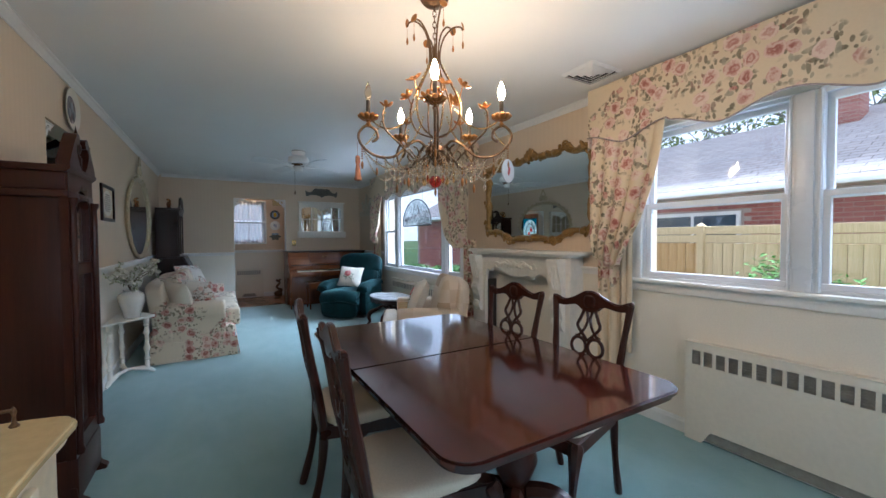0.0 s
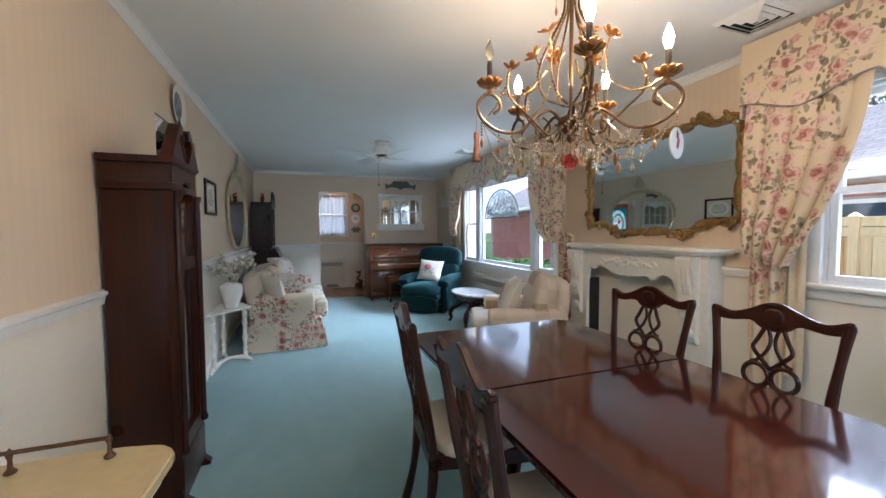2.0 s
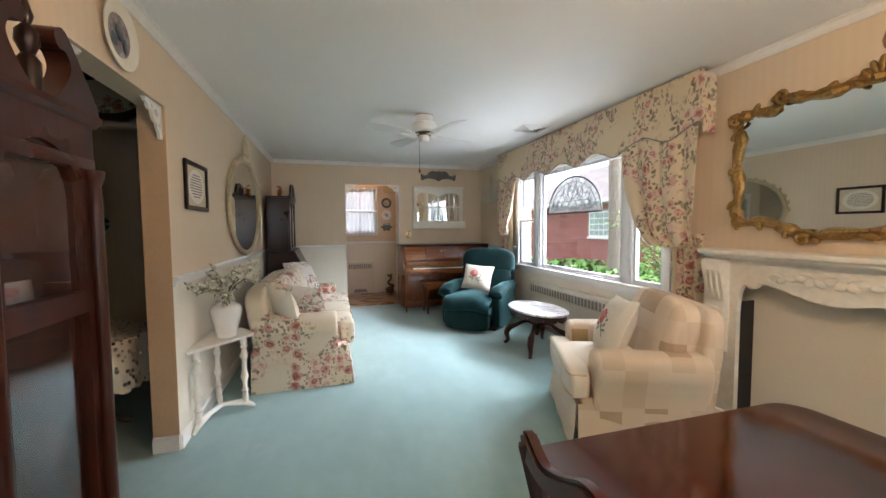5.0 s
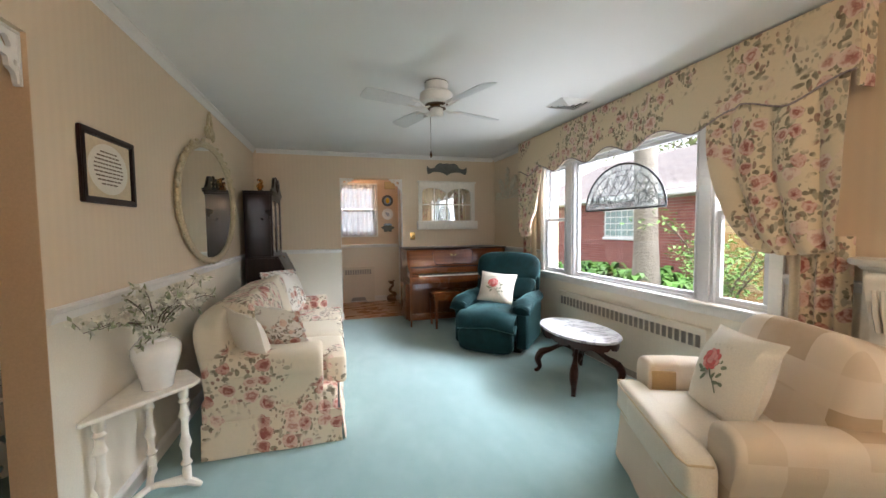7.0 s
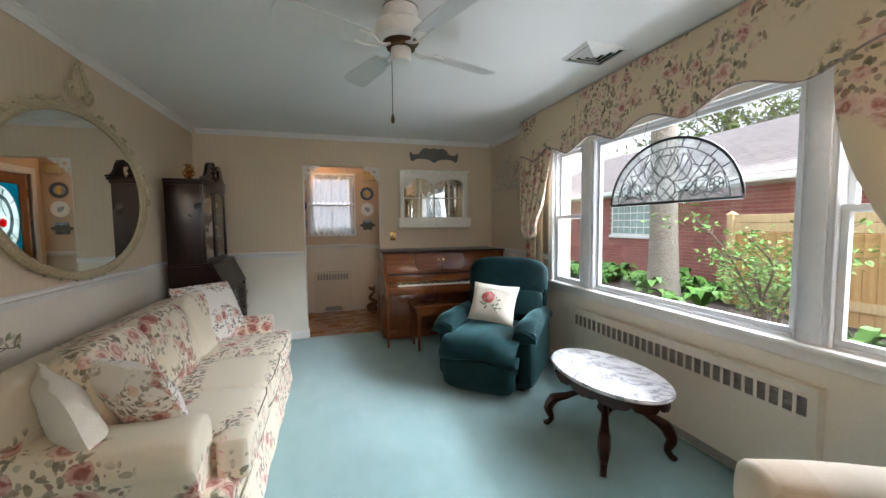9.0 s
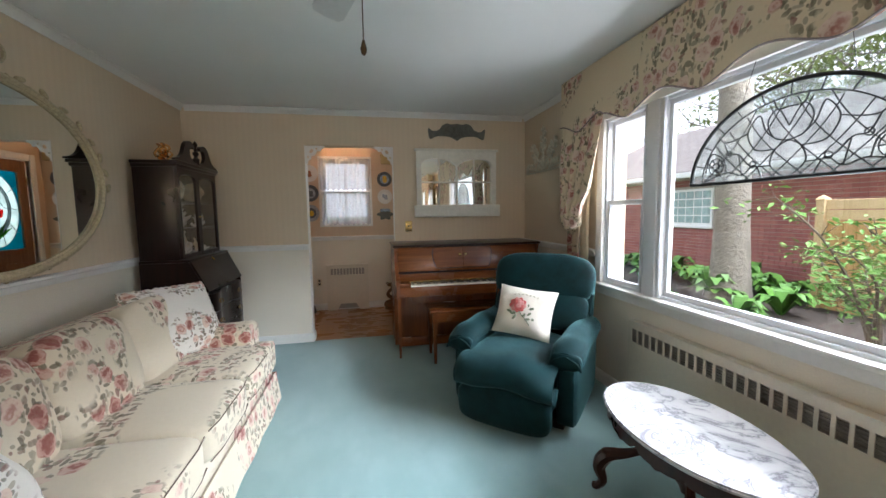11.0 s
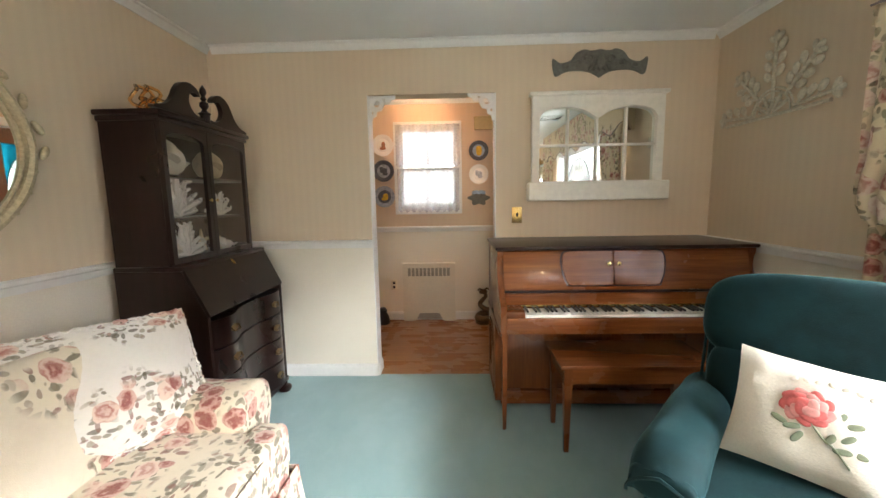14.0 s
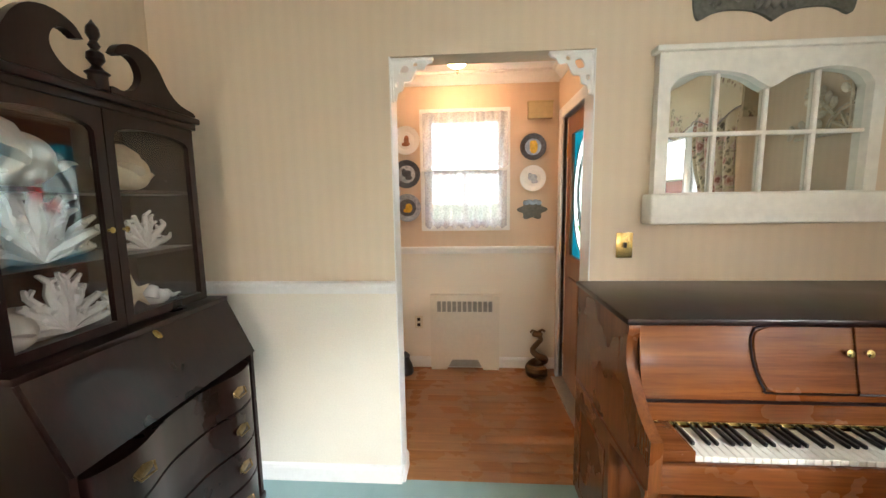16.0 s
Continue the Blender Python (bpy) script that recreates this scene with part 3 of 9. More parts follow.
wall("wall_right_upper", [((t0, BACK, RAIL), (t1, W1[0], CEIL)), ((t0, W1[0], W1[3]), (t1, W1[1], CEIL)), ((t0, W1[1], RAIL), (t1, W2[0], CEIL)), ((t0, W2[0], W2[3]), (t1, W2[1], CEIL)), ((t0, W2[1], RAIL), (t1, FW, CEIL))], "paper", "beige striped wallpaper on the window wall")
wall("wall_right_lower", [((t0, BACK, 0), (t1, W1[0], RAIL)), ((t0, W1[0], 0), (t1, W1[1], W1[2])), ((t0, W1[1], 0), (t1, W2[0], RAIL)), ((t0, W2[0], 0), (t1, W2[1], W2[2])), ((t0, W2[1], 0), (t1, FW, RAIL))], "panel", "cream painted wall under the windows")
W3 = (1.05, 2.75, 1.0)               # unseen back window, added for fill light: x0, x1, sill; its head is level with the others
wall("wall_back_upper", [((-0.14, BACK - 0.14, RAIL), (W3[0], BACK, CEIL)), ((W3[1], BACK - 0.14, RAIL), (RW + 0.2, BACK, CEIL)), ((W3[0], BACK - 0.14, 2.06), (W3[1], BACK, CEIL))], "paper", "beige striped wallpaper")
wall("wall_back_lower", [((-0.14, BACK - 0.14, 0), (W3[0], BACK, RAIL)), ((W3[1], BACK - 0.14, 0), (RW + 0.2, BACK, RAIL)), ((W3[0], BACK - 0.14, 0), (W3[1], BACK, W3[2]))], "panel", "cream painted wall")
# hall
HX0, HX1 = 0.0, 2.2
HW = (1.14, 1.77, 1.24, 2.12)
wall("wall_hall_end_upper", [((HX0 - 0.1, HALL_END, RAIL), (HW[0], HALL_END + 0.15, CEIL)), ((HW[0], HALL_END, RAIL), (HW[1], HALL_END + 0.15, HW[2])), ((HW[0], HALL_END, HW[3]), (HW[1], HALL_END + 0.15, CEIL)), ((HW[1], HALL_END, RAIL), (HX1 + 0.1, HALL_END + 0.15, CEIL))], "paper_hall", "peach wallpaper in the hall")
wall("wall_hall_end_lower", [((HX0 - 0.1, HALL_END, 0), (HX1 + 0.1, HALL_END + 0.15, RAIL))], "panel", "cream wall below the hall chair rail")
FD = (9.36, 10.22, 2.04)            # front door: y0, y1, height
wall("wall_hall_right", [((HX1, FW + 0.13, 0), (HX1 + 0.12, FD[0], CEIL)), ((HX1, FD[0], FD[2]), (HX1 + 0.12, FD[1], CEIL)), ((HX1, FD[1], 0), (HX1 + 0.12, HALL_END, CEIL))], "paper_hall", "peach wallpaper round the front door")
wall("wall_hall_left", [((HX0 - 0.1, FW + 0.13, 0), (HX0, HALL_END, CEIL))], "paper_hall", "peach wallpaper")
# next room beyond the passage
wall("wall_next_room", [((-2.6, 2.4, 0), (-2.5, 6.6, CEIL)), ((-2.6, 2.3, 0), (-0.14, 2.4, CEIL)), ((-2.6, 6.6, 0), (-0.14, 6.7, CEIL))], "paper", "shaded wall of the next room")
# floors and ceilings
bm = B((-0.14, BACK - 0.14, -0.12), (RW + 0.2, FW + 0.02, 0.0))
solid("floor", bm, "carpet", "pale teal wall-to-wall carpet", "carpet", kind="structure", flat=True)
bm = B((-2.6, 2.3, -0.12), (-0.14, 6.7, -0.002))
solid("floor_next_room", bm, "carpet", "teal carpet of the next room", "carpet", kind="structure", flat=True)
bm = B((HX0 - 0.1, FW + 0.02, -0.12), (HX1 + 0.12, HALL_END + 0.15, -0.012))
hall_floor = solid("floor_hall", bm, "door_wood", "subfloor of the hall", "floor", kind="structure", flat=True)
bm = bmesh.new()
box(bm, (-0.14, BACK - 0.14, CEIL), (RW + 0.2, FW + 0.13, CEIL + 0.1))
solid("ceiling", bm, "ceiling", "white painted ceiling", "ceiling", kind="structure", flat=True)
bm = B((HX0 - 0.1, FW + 0.13, CEIL), (HX1 + 0.12, HALL_END + 0.15, CEIL + 0.1))
solid("ceiling_hall", bm, "ceiling", "white hall ceiling", "ceiling", kind="structure", flat=True)
bm = B((-2.6, 2.3, CEIL), (-0.14, 6.7, CEIL + 0.1))
solid("ceiling_next_room", bm, "ceiling", "white ceiling of the next room", "ceiling", kind="structure", flat=True)


def moulding(name, runs, profile, label):
    """Extrudes a (out, up) profile along straight runs: (start, end, outward normal)."""
    bm = bmesh.new()
    for a, b, n in runs:
        a, b, n = Vector(a), Vector(b), Vector(n)
        rings = [[bm.verts.new(p + n * o + Vector((0, 0, u))) for o, u in profile] for p in (a, b)]
        k = len(profile)
        for i in range(k):
            j = (i + 1) % k
            bm.faces.new((rings[0][i], rings[0][j], rings[1][j], rings[1][i]))
        bm.faces.new(rings[0])
        bm.faces.new(rings[1])
    return solid(name, bm, "trim", label, "moulding", kind="structure", flat=True)


E1 = 0.001
CROWN = [(E1, -0.055), (0.008, -0.055), (0.012, -0.045), (0.03, -0.018), (0.042, -0.012), (0.042, -E1), (E1, -E1)]
moulding("trim_crown", [((0, BACK, CEIL), (0, FW, CEIL), (1, 0, 0)), ((0.042, FW, CEIL), (RW - 0.042, FW, CEIL), (0, -1, 0)), ((RW, BACK, CEIL), (RW, FW, CEIL), (-1, 0, 0)), ((0.042, BACK, CEIL), (RW - 0.042, BACK, CEIL), (0, 1, 0))], CROWN, "narrow white crown moulding")
moulding("trim_crown_hall", [((HX0, HALL_END, CEIL), (HX1, HALL_END, CEIL), (0, -1, 0)), ((HX1, FW + 0.13, CEIL), (HX1, HALL_END - 0.07, CEIL), (-1, 0, 0))], [(E1, -0.09), (0.01, -0.09), (0.02, -0.07), (0.055, -0.025), (0.07, -0.02), (0.07, -E1), (E1, -E1)], "white crown moulding in the hall")
CHAIR_RAIL = [(E1, -0.028), (0.014, -0.028), (0.018, -0.012), (0.022, 0.004), (0.030, 0.012), (0.030, 0.026), (0.010, 0.032), (E1, 0.032)]
moulding("trim_chair_rail", [((0, BACK, RAIL), (0, OP0, RAIL), (1, 0, 0)), ((0, OP1, RAIL), (0, FW, RAIL), (1, 0, 0)), ((0.03, FW, RAIL), (DX0, FW, RAIL), (0, -1, 0)), ((DX1, FW, RAIL), (RW - 0.03, FW, RAIL), (0, -1, 0)),
                               ((RW, W1[1] + 0.07, RAIL), (RW, W2[0] - 0.07, RAIL), (-1, 0, 0)), ((RW, W2[1] + 0.07, RAIL), (RW, FW, RAIL), (-1, 0, 0))], CHAIR_RAIL, "white moulded chair rail")
moulding("trim_chair_rail_hall", [((HX0, HALL_END, RAIL), (HX1 - 0.02, HALL_END, RAIL), (0, -1, 0))], CHAIR_RAIL, "white moulded chair rail in the hall")
BASEB = [(E1, 0.001), (0.016, 0.001), (0.016, 0.07), (0.010, 0.088), (E1, 0.095)]
moulding("baseboard", [((0, BACK, 0), (0, OP0, 0), (1, 0, 0)), ((0, OP1, 0), (0, FW, 0), (1, 0, 0)), ((0.016, FW, 0), (DX0, FW, 0), (0, -1, 0)), ((DX1, FW, 0), (RW - 0.016, FW, 0), (0, -1, 0)), ((RW, BACK, 0), (RW, FW, 0), (-1, 0, 0)),
                         ((DX0, FW, 0), (DX0, FW + 0.13, 0), (1, 0, 0)), ((0, OP1, 0), (-0.14, OP1, 0), (0, -1, 0))], BASEB, "white baseboard")
moulding("baseboard_hall", [((HX0, HALL_END, -0.002), (HX1, HALL_END, -0.002), (0, -1, 0))], BASEB, "white baseboard in the hall")


# ---- windows ----
def sash(parent, y0, y1, z0, z1, x, frame_w=0.035, thick=0.035, name="sash"):
    """A sash of four rails with a pane, in the plane x."""
    bm = bmesh.new()
    box(bm, (x, y0, z0), (x + thick, y1, z0 + frame_w), 0.003, 1)
    box(bm, (x, y0, z1 - frame_w), (x + thick, y1, z1), 0.003, 1)
    box(bm, (x + 0.001, y0, z0 + frame_w - 0.002), (x + thick - 0.001, y0 + frame_w, z1 - frame_w + 0.002), 0.003, 1)
    box(bm, (x + 0.001, y1 - frame_w, z0 + frame_w - 0.002), (x + thick - 0.001, y1, z1 - frame_w + 0.002), 0.003, 1)
    s = part(name, bm, "vinyl", parent)
    p = part("pane", B((x + thick / 2 - 0.002, y0 + frame_w - 0.004, z0 + frame_w - 0.004), (x + thick / 2 + 0.002, y1 - frame_w + 0.004, z1 - frame_w + 0.004)), "pane", s, flat=True)
    p.visible_shadow = False
    return s


def window_unit(name, opening, mullions, label, fixed=()):
    y0, y1, z0, z1 = opening
    w = thing(name, I4, label, "window")
    w["kind"] = "structure"
    bm = bmesh.new()
    g = 0.004
    box(bm, (RW + 0.012, y0 + g, z0 + g), (RW + 0.095, y0 + 0.03, z1 - g))
    box(bm, (RW + 0.012, y1 - 0.03, z0 + g), (RW + 0.095, y1 - g, z1 - g))
    box(bm, (RW + 0.012, y0 + 0.03, z1 - 0.03), (RW + 0.095, y1 - 0.03, z1 - g))
    box(bm, (RW + 0.012, y0 + 0.03, z0 + g), (RW + 0.095, y1 - 0.03, z0 + 0.03))
    part("window_frame", bm, "vinyl", w)
    bm = bmesh.new()
    c = 0.065
    box(bm, (RW - 0.018, y0 - c, z0 - 0.03), (RW + 0.012, y0 + 0.012, z1 + c), 0.004, 2)
    box(bm, (RW - 0.018, y1 - 0.012, z0 - 0.03), (RW + 0.012, y1 + c, z1 + c), 0.004, 2)
    box(bm, (RW - 0.016, y0 + 0.012, z1 - 0.012), (RW + 0.012, y1 - 0.012, z1 + c), 0.004, 2)
    part("casing", bm, "trim", w)
    bm = bmesh.new()
    box(bm, (RW - 0.05, y0 - c - 0.02, z0 - 0.012), (RW + 0.05, y1 + c + 0.02, z0 + 0.012), 0.006, 2)
    box(bm, (RW - 0.016, y0 - c, z0 - 0.075), (RW + 0.0, y1 + c, z0 - 0.012), 0.004, 2)
    part("window_sill", bm, "trim", w)
    for a, b in mullions:
        bm = B((RW + 0.004, a, z0 + 0.012), (RW + 0.09, b, z1), 0.006, 2)
        q = (b - a)
        box(bm, (RW - 0.010, a + q * 0.22, z0 + 0.013), (RW + 0.006, b - q * 0.22, z1 - 0.001), 0.005, 2)
        for e in (a + 0.004, b - 0.016):
            box(bm, (RW - 0.003, e, z0 + 0.014), (RW + 0.006, e + 0.012, z1 - 0.002), 0.003, 1)
        part("mullion", bm, "vinyl", w)
    return w


win1 = window_unit("window_1", W1, [(1.545, 1.685)], "white double-hung twin window of the dining end")
for a, b in ((0.77, 1.55), (1.68, 2.48)):
    sash(win1, a, b, 1.02, 1.535, RW + 0.015, name="lower_sash")
    sash(win1, a, b, 1.495, 2.03, RW + 0.052, name="upper_sash")
win2 = window_unit("window_2", W2, [(5.265, 5.42), (6.87, 7.05)], "white picture window with a narrow sash at each side")
sash(win2, 5.42, 6.87, 0.82, 2.03, RW + 0.03, 0.03, name="fixed_sash")
for a, b in ((4.93, 5.265), (7.05, 7.45)):
    sash(win2, a, b, 0.82, 1.44, RW + 0.015, 0.03, name="lower_sash")
    sash(win2, a, b, 1.405, 2.03, RW + 0.052, 0.03, name="upper_sash")

# window made up behind the first eye, to give the fill lamp an opening
added_window = thing("window_4", I4, "unseen white twin window, added to the back wall for fill light", "window")
added_window["kind"] = "structure"
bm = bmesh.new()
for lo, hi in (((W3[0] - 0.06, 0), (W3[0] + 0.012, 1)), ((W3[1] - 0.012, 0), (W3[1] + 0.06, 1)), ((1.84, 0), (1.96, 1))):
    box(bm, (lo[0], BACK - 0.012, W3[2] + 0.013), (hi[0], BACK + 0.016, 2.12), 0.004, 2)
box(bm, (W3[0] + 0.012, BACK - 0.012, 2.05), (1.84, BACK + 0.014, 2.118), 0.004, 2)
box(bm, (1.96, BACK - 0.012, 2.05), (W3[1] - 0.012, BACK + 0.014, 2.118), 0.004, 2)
part("casing", bm, "trim", added_window)
part("window_sill", B((W3[0] - 0.08, BACK - 0.05, W3[2] - 0.012), (W3[1] + 0.08, BACK + 0.05, W3[2] + 0.012), 0.006), "trim", added_window)
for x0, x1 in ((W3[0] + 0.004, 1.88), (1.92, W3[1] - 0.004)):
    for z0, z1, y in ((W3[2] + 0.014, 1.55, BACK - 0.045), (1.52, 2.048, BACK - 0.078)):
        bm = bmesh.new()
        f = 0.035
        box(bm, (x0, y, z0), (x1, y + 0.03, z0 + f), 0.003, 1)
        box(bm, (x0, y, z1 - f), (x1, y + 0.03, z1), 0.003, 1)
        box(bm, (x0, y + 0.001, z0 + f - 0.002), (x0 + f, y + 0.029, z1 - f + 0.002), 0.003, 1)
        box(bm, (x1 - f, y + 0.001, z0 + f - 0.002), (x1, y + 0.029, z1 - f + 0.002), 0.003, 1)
        ss = part("sash", bm, "vinyl", added_window)
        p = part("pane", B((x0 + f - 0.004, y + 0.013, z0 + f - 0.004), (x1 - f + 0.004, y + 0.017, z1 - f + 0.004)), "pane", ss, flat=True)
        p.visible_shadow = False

# ---- outdoors ----
GROUND = -0.06
bm = bmesh.new()
box(bm, (RW + 0.2, -150, -1.2), (300, 200, GROUND))
box(bm, (-200, HALL_END + 0.15, -1.2), (RW + 0.2, 200, GROUND))
box(bm, (-200, -150, -1.2), (RW + 0.2, BACK - 0.14, GROUND))
box(bm, (-200, BACK - 0.14, -1.2), (-2.6, HALL_END + 0.15, GROUND))
box(bm, (-2.6, BACK - 0.14, -1.2), (-0.14, 2.3, GROUND))
box(bm, (-2.6, 6.7, -1.2), (-0.14, HALL_END + 0.15, GROUND))
solid("ground", bm, "grass", "lawn outside the house", "ground", kind="structure", flat=True)
bm = bmesh.new()
prism(bm, [smooth_curve([(4.1, 4.0), (6.4, 3.4), (9.1, 3.2), (9.1, 14.0), (7.2, 14.2), (5.2, 12.2), (4.5, 9.0), (4.1, 6.0)], 4)], 0.03, pose(0, 0, GROUND + 0.004))
solid("planting_bed", bm, "soil", "dark mulched planting bed by the house", "flower bed", kind="structure")

HX, EAVE = 9.2, 2.12
nb = thing("neighbour_house", pose(0, 0, 0), "low red-brick house with brown shingle roof", "house")
part("wall", B((HX, -9, GROUND - 0.2), (HX + 7, 17.5, EAVE)), "mortar", nb, "red brick wall", flat=True)
bm = bmesh.new()
roof = [(HX - 0.45, EAVE - 0.02), (HX + 3.5, EAVE + 1.75), (HX + 7.45, EAVE - 0.02), (HX + 7.45, EAVE + 0.10), (HX + 3.5, EAVE + 1.90), (HX - 0.45, EAVE + 0.10)]
prism(bm, [roof], 27.5, Matrix(((1, 0, 0, 0), (0, 0, 1, -9.5), (0, 1, 0, 0), (0, 0, 0, 1))))
rf = part("roof", bm, "shingle", nb, "brown asphalt shingles", flat=True)
part("gutter", B((HX - 0.56, -9.5, EAVE - 0.06), (HX - 0.45, 18, EAVE + 0.06), 0.02), "trim", nb, "white gutter")
part("soffit", B((HX - 0.45, -9.5, EAVE - 0.05), (HX, 18, EAVE - 0.02)), "trim", nb)
for y, h in ((3.2, 0.75), (1.4, 0.7)):
    part("chimney", B((HX + 2.4, y, EAVE + 1.0), (HX + 3.0, y + 0.55, EAVE + 1.5 + h), 0.01), "brick", rf, "red brick chimney")
for y, d in ((5.4, 1.3), (3.9, 1.6), (2.3, 1.7)):
    part("roof_vent", B((HX + d, y, EAVE + 0.5 * d), (HX + d + 0.3, y + 0.3, EAVE + 0.5 * d + 0.22), 0.03), "grille", rf)
M["night_pane"] = plain("dark window pane", (0.05, 0.075, 0.10), 0.08, vary=0.2, grain=3, bump=0.0)
M["block_pane"] = plain("glass block", (0.34, 0.45, 0.43), 0.12, vary=0.3, grain=9, bump=0.5, depth=0.01)


def house_window(y0, y1, z0, z1, cols, rows, pane, label, gap=0.03):
    w = part("window", B((HX - 0.03, y0, z0), (HX + 0.02, y1, z1)), "trim", nb, label, flat=True)
    for i in range(cols):
        for j in range(rows):
            a, b = y0 + 0.04 + (y1 - y0 - 0.08) * i / cols, y0 + 0.04 + (y1 - y0 - 0.08) * (i + 1) / cols
            c, d = z0 + 0.04 + (z1 - z0 - 0.08) * j / rows, z0 + 0.04 + (z1 - z0 - 0.08) * (j + 1) / rows
            part("pane", B((HX - 0.04, a + gap / 2, c + gap / 2), (HX - 0.028, b - gap / 2, d - gap / 2), 0.004, 1), pane, w)
    part("sill", B((HX - 0.08, y0 - 0.05, z0 - 0.07), (HX - 0.005, y1 + 0.05, z0), 0.008), "trim", nb)


house_window(11.9, 13.35, 1.0, 1.83, 6, 4, "block_pane", "glass-block window")
house_window(4.15, 6.6, 0.75, 1.78, 3, 1, "night_pane", "wide dark window", 0.06)
house_window(0.2, 1.4, 0.75, 1.78, 1, 2, "night_pane", "dark sash window")

# bricks: the stretch that faces the picture window, piece by piece; the rest joined
M["brick_piece"] = plain("fired brick", (0.38, 0.145, 0.12), 0.9, vary=0.25, grain=35, bump=0.4)
nt = M["brick_piece"].node_tree
info = nt.nodes.new("ShaderNodeObjectInfo")
geo = nt.nodes.new("ShaderNodeNewGeometry")
mixr = math_node(nt, "FRACT", math_node(nt, "ADD", info.outputs["Random"], geo.outputs["Random Per Island"]))
bs = nt.nodes["Principled BSDF"]
old = bs.inputs["Base Color"].links[0].from_socket
nt.links.new(mixed(nt, mixr, mixed(nt, 0.55, old, (0.24, 0.075, 0.07)), mixed(nt, 0.5, old, (0.42, 0.17, 0.13))), bs.inputs["Base Color"])
brick_mesh = mesh_of(B((-0.012, 0.0, 0.0), (0.0, 0.205, 0.065)), "brick", "brick_piece", True)
verts, faces = [], []
count = 0
bwall = nb.children[0]
for row in range(int((EAVE - 0.05 - GROUND) / 0.075)):
    z = GROUND + 0.005 + row * 0.075
    y = -8.9 + (0.1075 if row % 2 else 0)
    while y < 17.2:
        if any(a - 0.215 < y < b and c - 0.14 < z < d for a, b, c, d in ((11.9, 13.35, 1.0, 1.83), (4.15, 6.6, 0.75, 1.78), (0.2, 1.4, 0.75, 1.78))):
            y += 0.215
            continue
        if 9.4 < y < 11.8 and z > 0.15 and count < 300:
            o = new("brick", brick_mesh)
            o.parent = bwall
            o.location = (HX - 0.001, y, z)
            count += 1
        else:
            k = len(verts)
            verts += [(HX - 0.001 - dx * 0.012, y + dy * 0.205, z + dz * 0.065) for dx in (0, 1) for dy in (0, 1) for dz in (0, 1)]
            faces += [(k + 4, k + 5, k + 7, k + 6), (k, k + 4, k + 6, k + 2), (k + 1, k + 3, k + 7, k + 5), (k, k + 1, k + 5, k + 4), (k + 2, k + 6, k + 7, k + 3)]
        y += 0.215
me = bpy.data.meshes.new("brickwork")
me.from_pydata(verts, [], faces)
me.materials.append(M["brick_piece"])
bw = new("brickwork", me)
bw.parent = bwall
bw["kind"] = "stuff"

# cedar fence
FX, FTOP = 7.9, 1.45
fence = thing("fence", pose(FX, 9.0, GROUND), "tall cedar board fence with posts and a top rail", "fence")
fb = [mesh_of(B((0, 0, 0), (0.02, 0.138, 1.22 + 0.004 * q), 0.004, 1), "board", "fence_pale" if q % 2 else "fence", True) for q in range(3)]
rnd = random.Random(4)
for k in range(118):
    o = new("board", fb[0] if k < 34 else fb[1])
    o.parent = fence
    o.location = (rnd.uniform(-0.002, 0.002), -0.15 - k * 0.142, 0.03)
ub = mesh_of(B((0, 0, 0), (0.025, 2.28, 0.13), 0.004, 1), "rail", "fence_pale", True)
pm = bmesh.new()
box(pm, (-0.04, -0.05, 0), (0.06, 0.05, 1.52), 0.004)
lathe(pm, [(0.08, 1.52), (0.085, 1.535), (0.06, 1.56), (0, 1.60)], 4, pose(0.01, 0, 0, 0, 0, 45))
pm = mesh_of(pm, "post", "fence_pale", True)
for k in range(8):
    o = new("post", pm)
    o.parent = fence
    o.location = (-0.03, -0.05 - 2.38 * k, 0)
    for z in (1.26, 1.40, 0.25):
        r = new("rail", ub)
        r.parent = fence
        r.location = (-0.028, -0.10 - 2.38 * k - 2.28, z)


def leaf_cloud(bm, rnd, centre, spread, count, size, flat=0.5):
    for _ in range(count):
        p = Vector(centre) + Vector((rnd.gauss(0, spread[0]), rnd.gauss(0, spread[1]), rnd.gauss(0, spread[2])))
        m = Matrix.Translation(p) @ Euler((rnd.uniform(-flat, flat) * 2, rnd.uniform(-flat, flat) * 2, rnd.uniform(0, 6.3))).to_matrix().to_4x4()
        s = size * rnd.uniform(0.6, 1.3)
        q = [bm.verts.new(m @ Vector(c)) for c in ((-s, 0, 0), (-s * 0.2, s * 0.45, s * 0.12), (s, 0, -s * 0.1), (-s * 0.2, -s * 0.45, s * 0.12))]
        bm.faces.new(q)


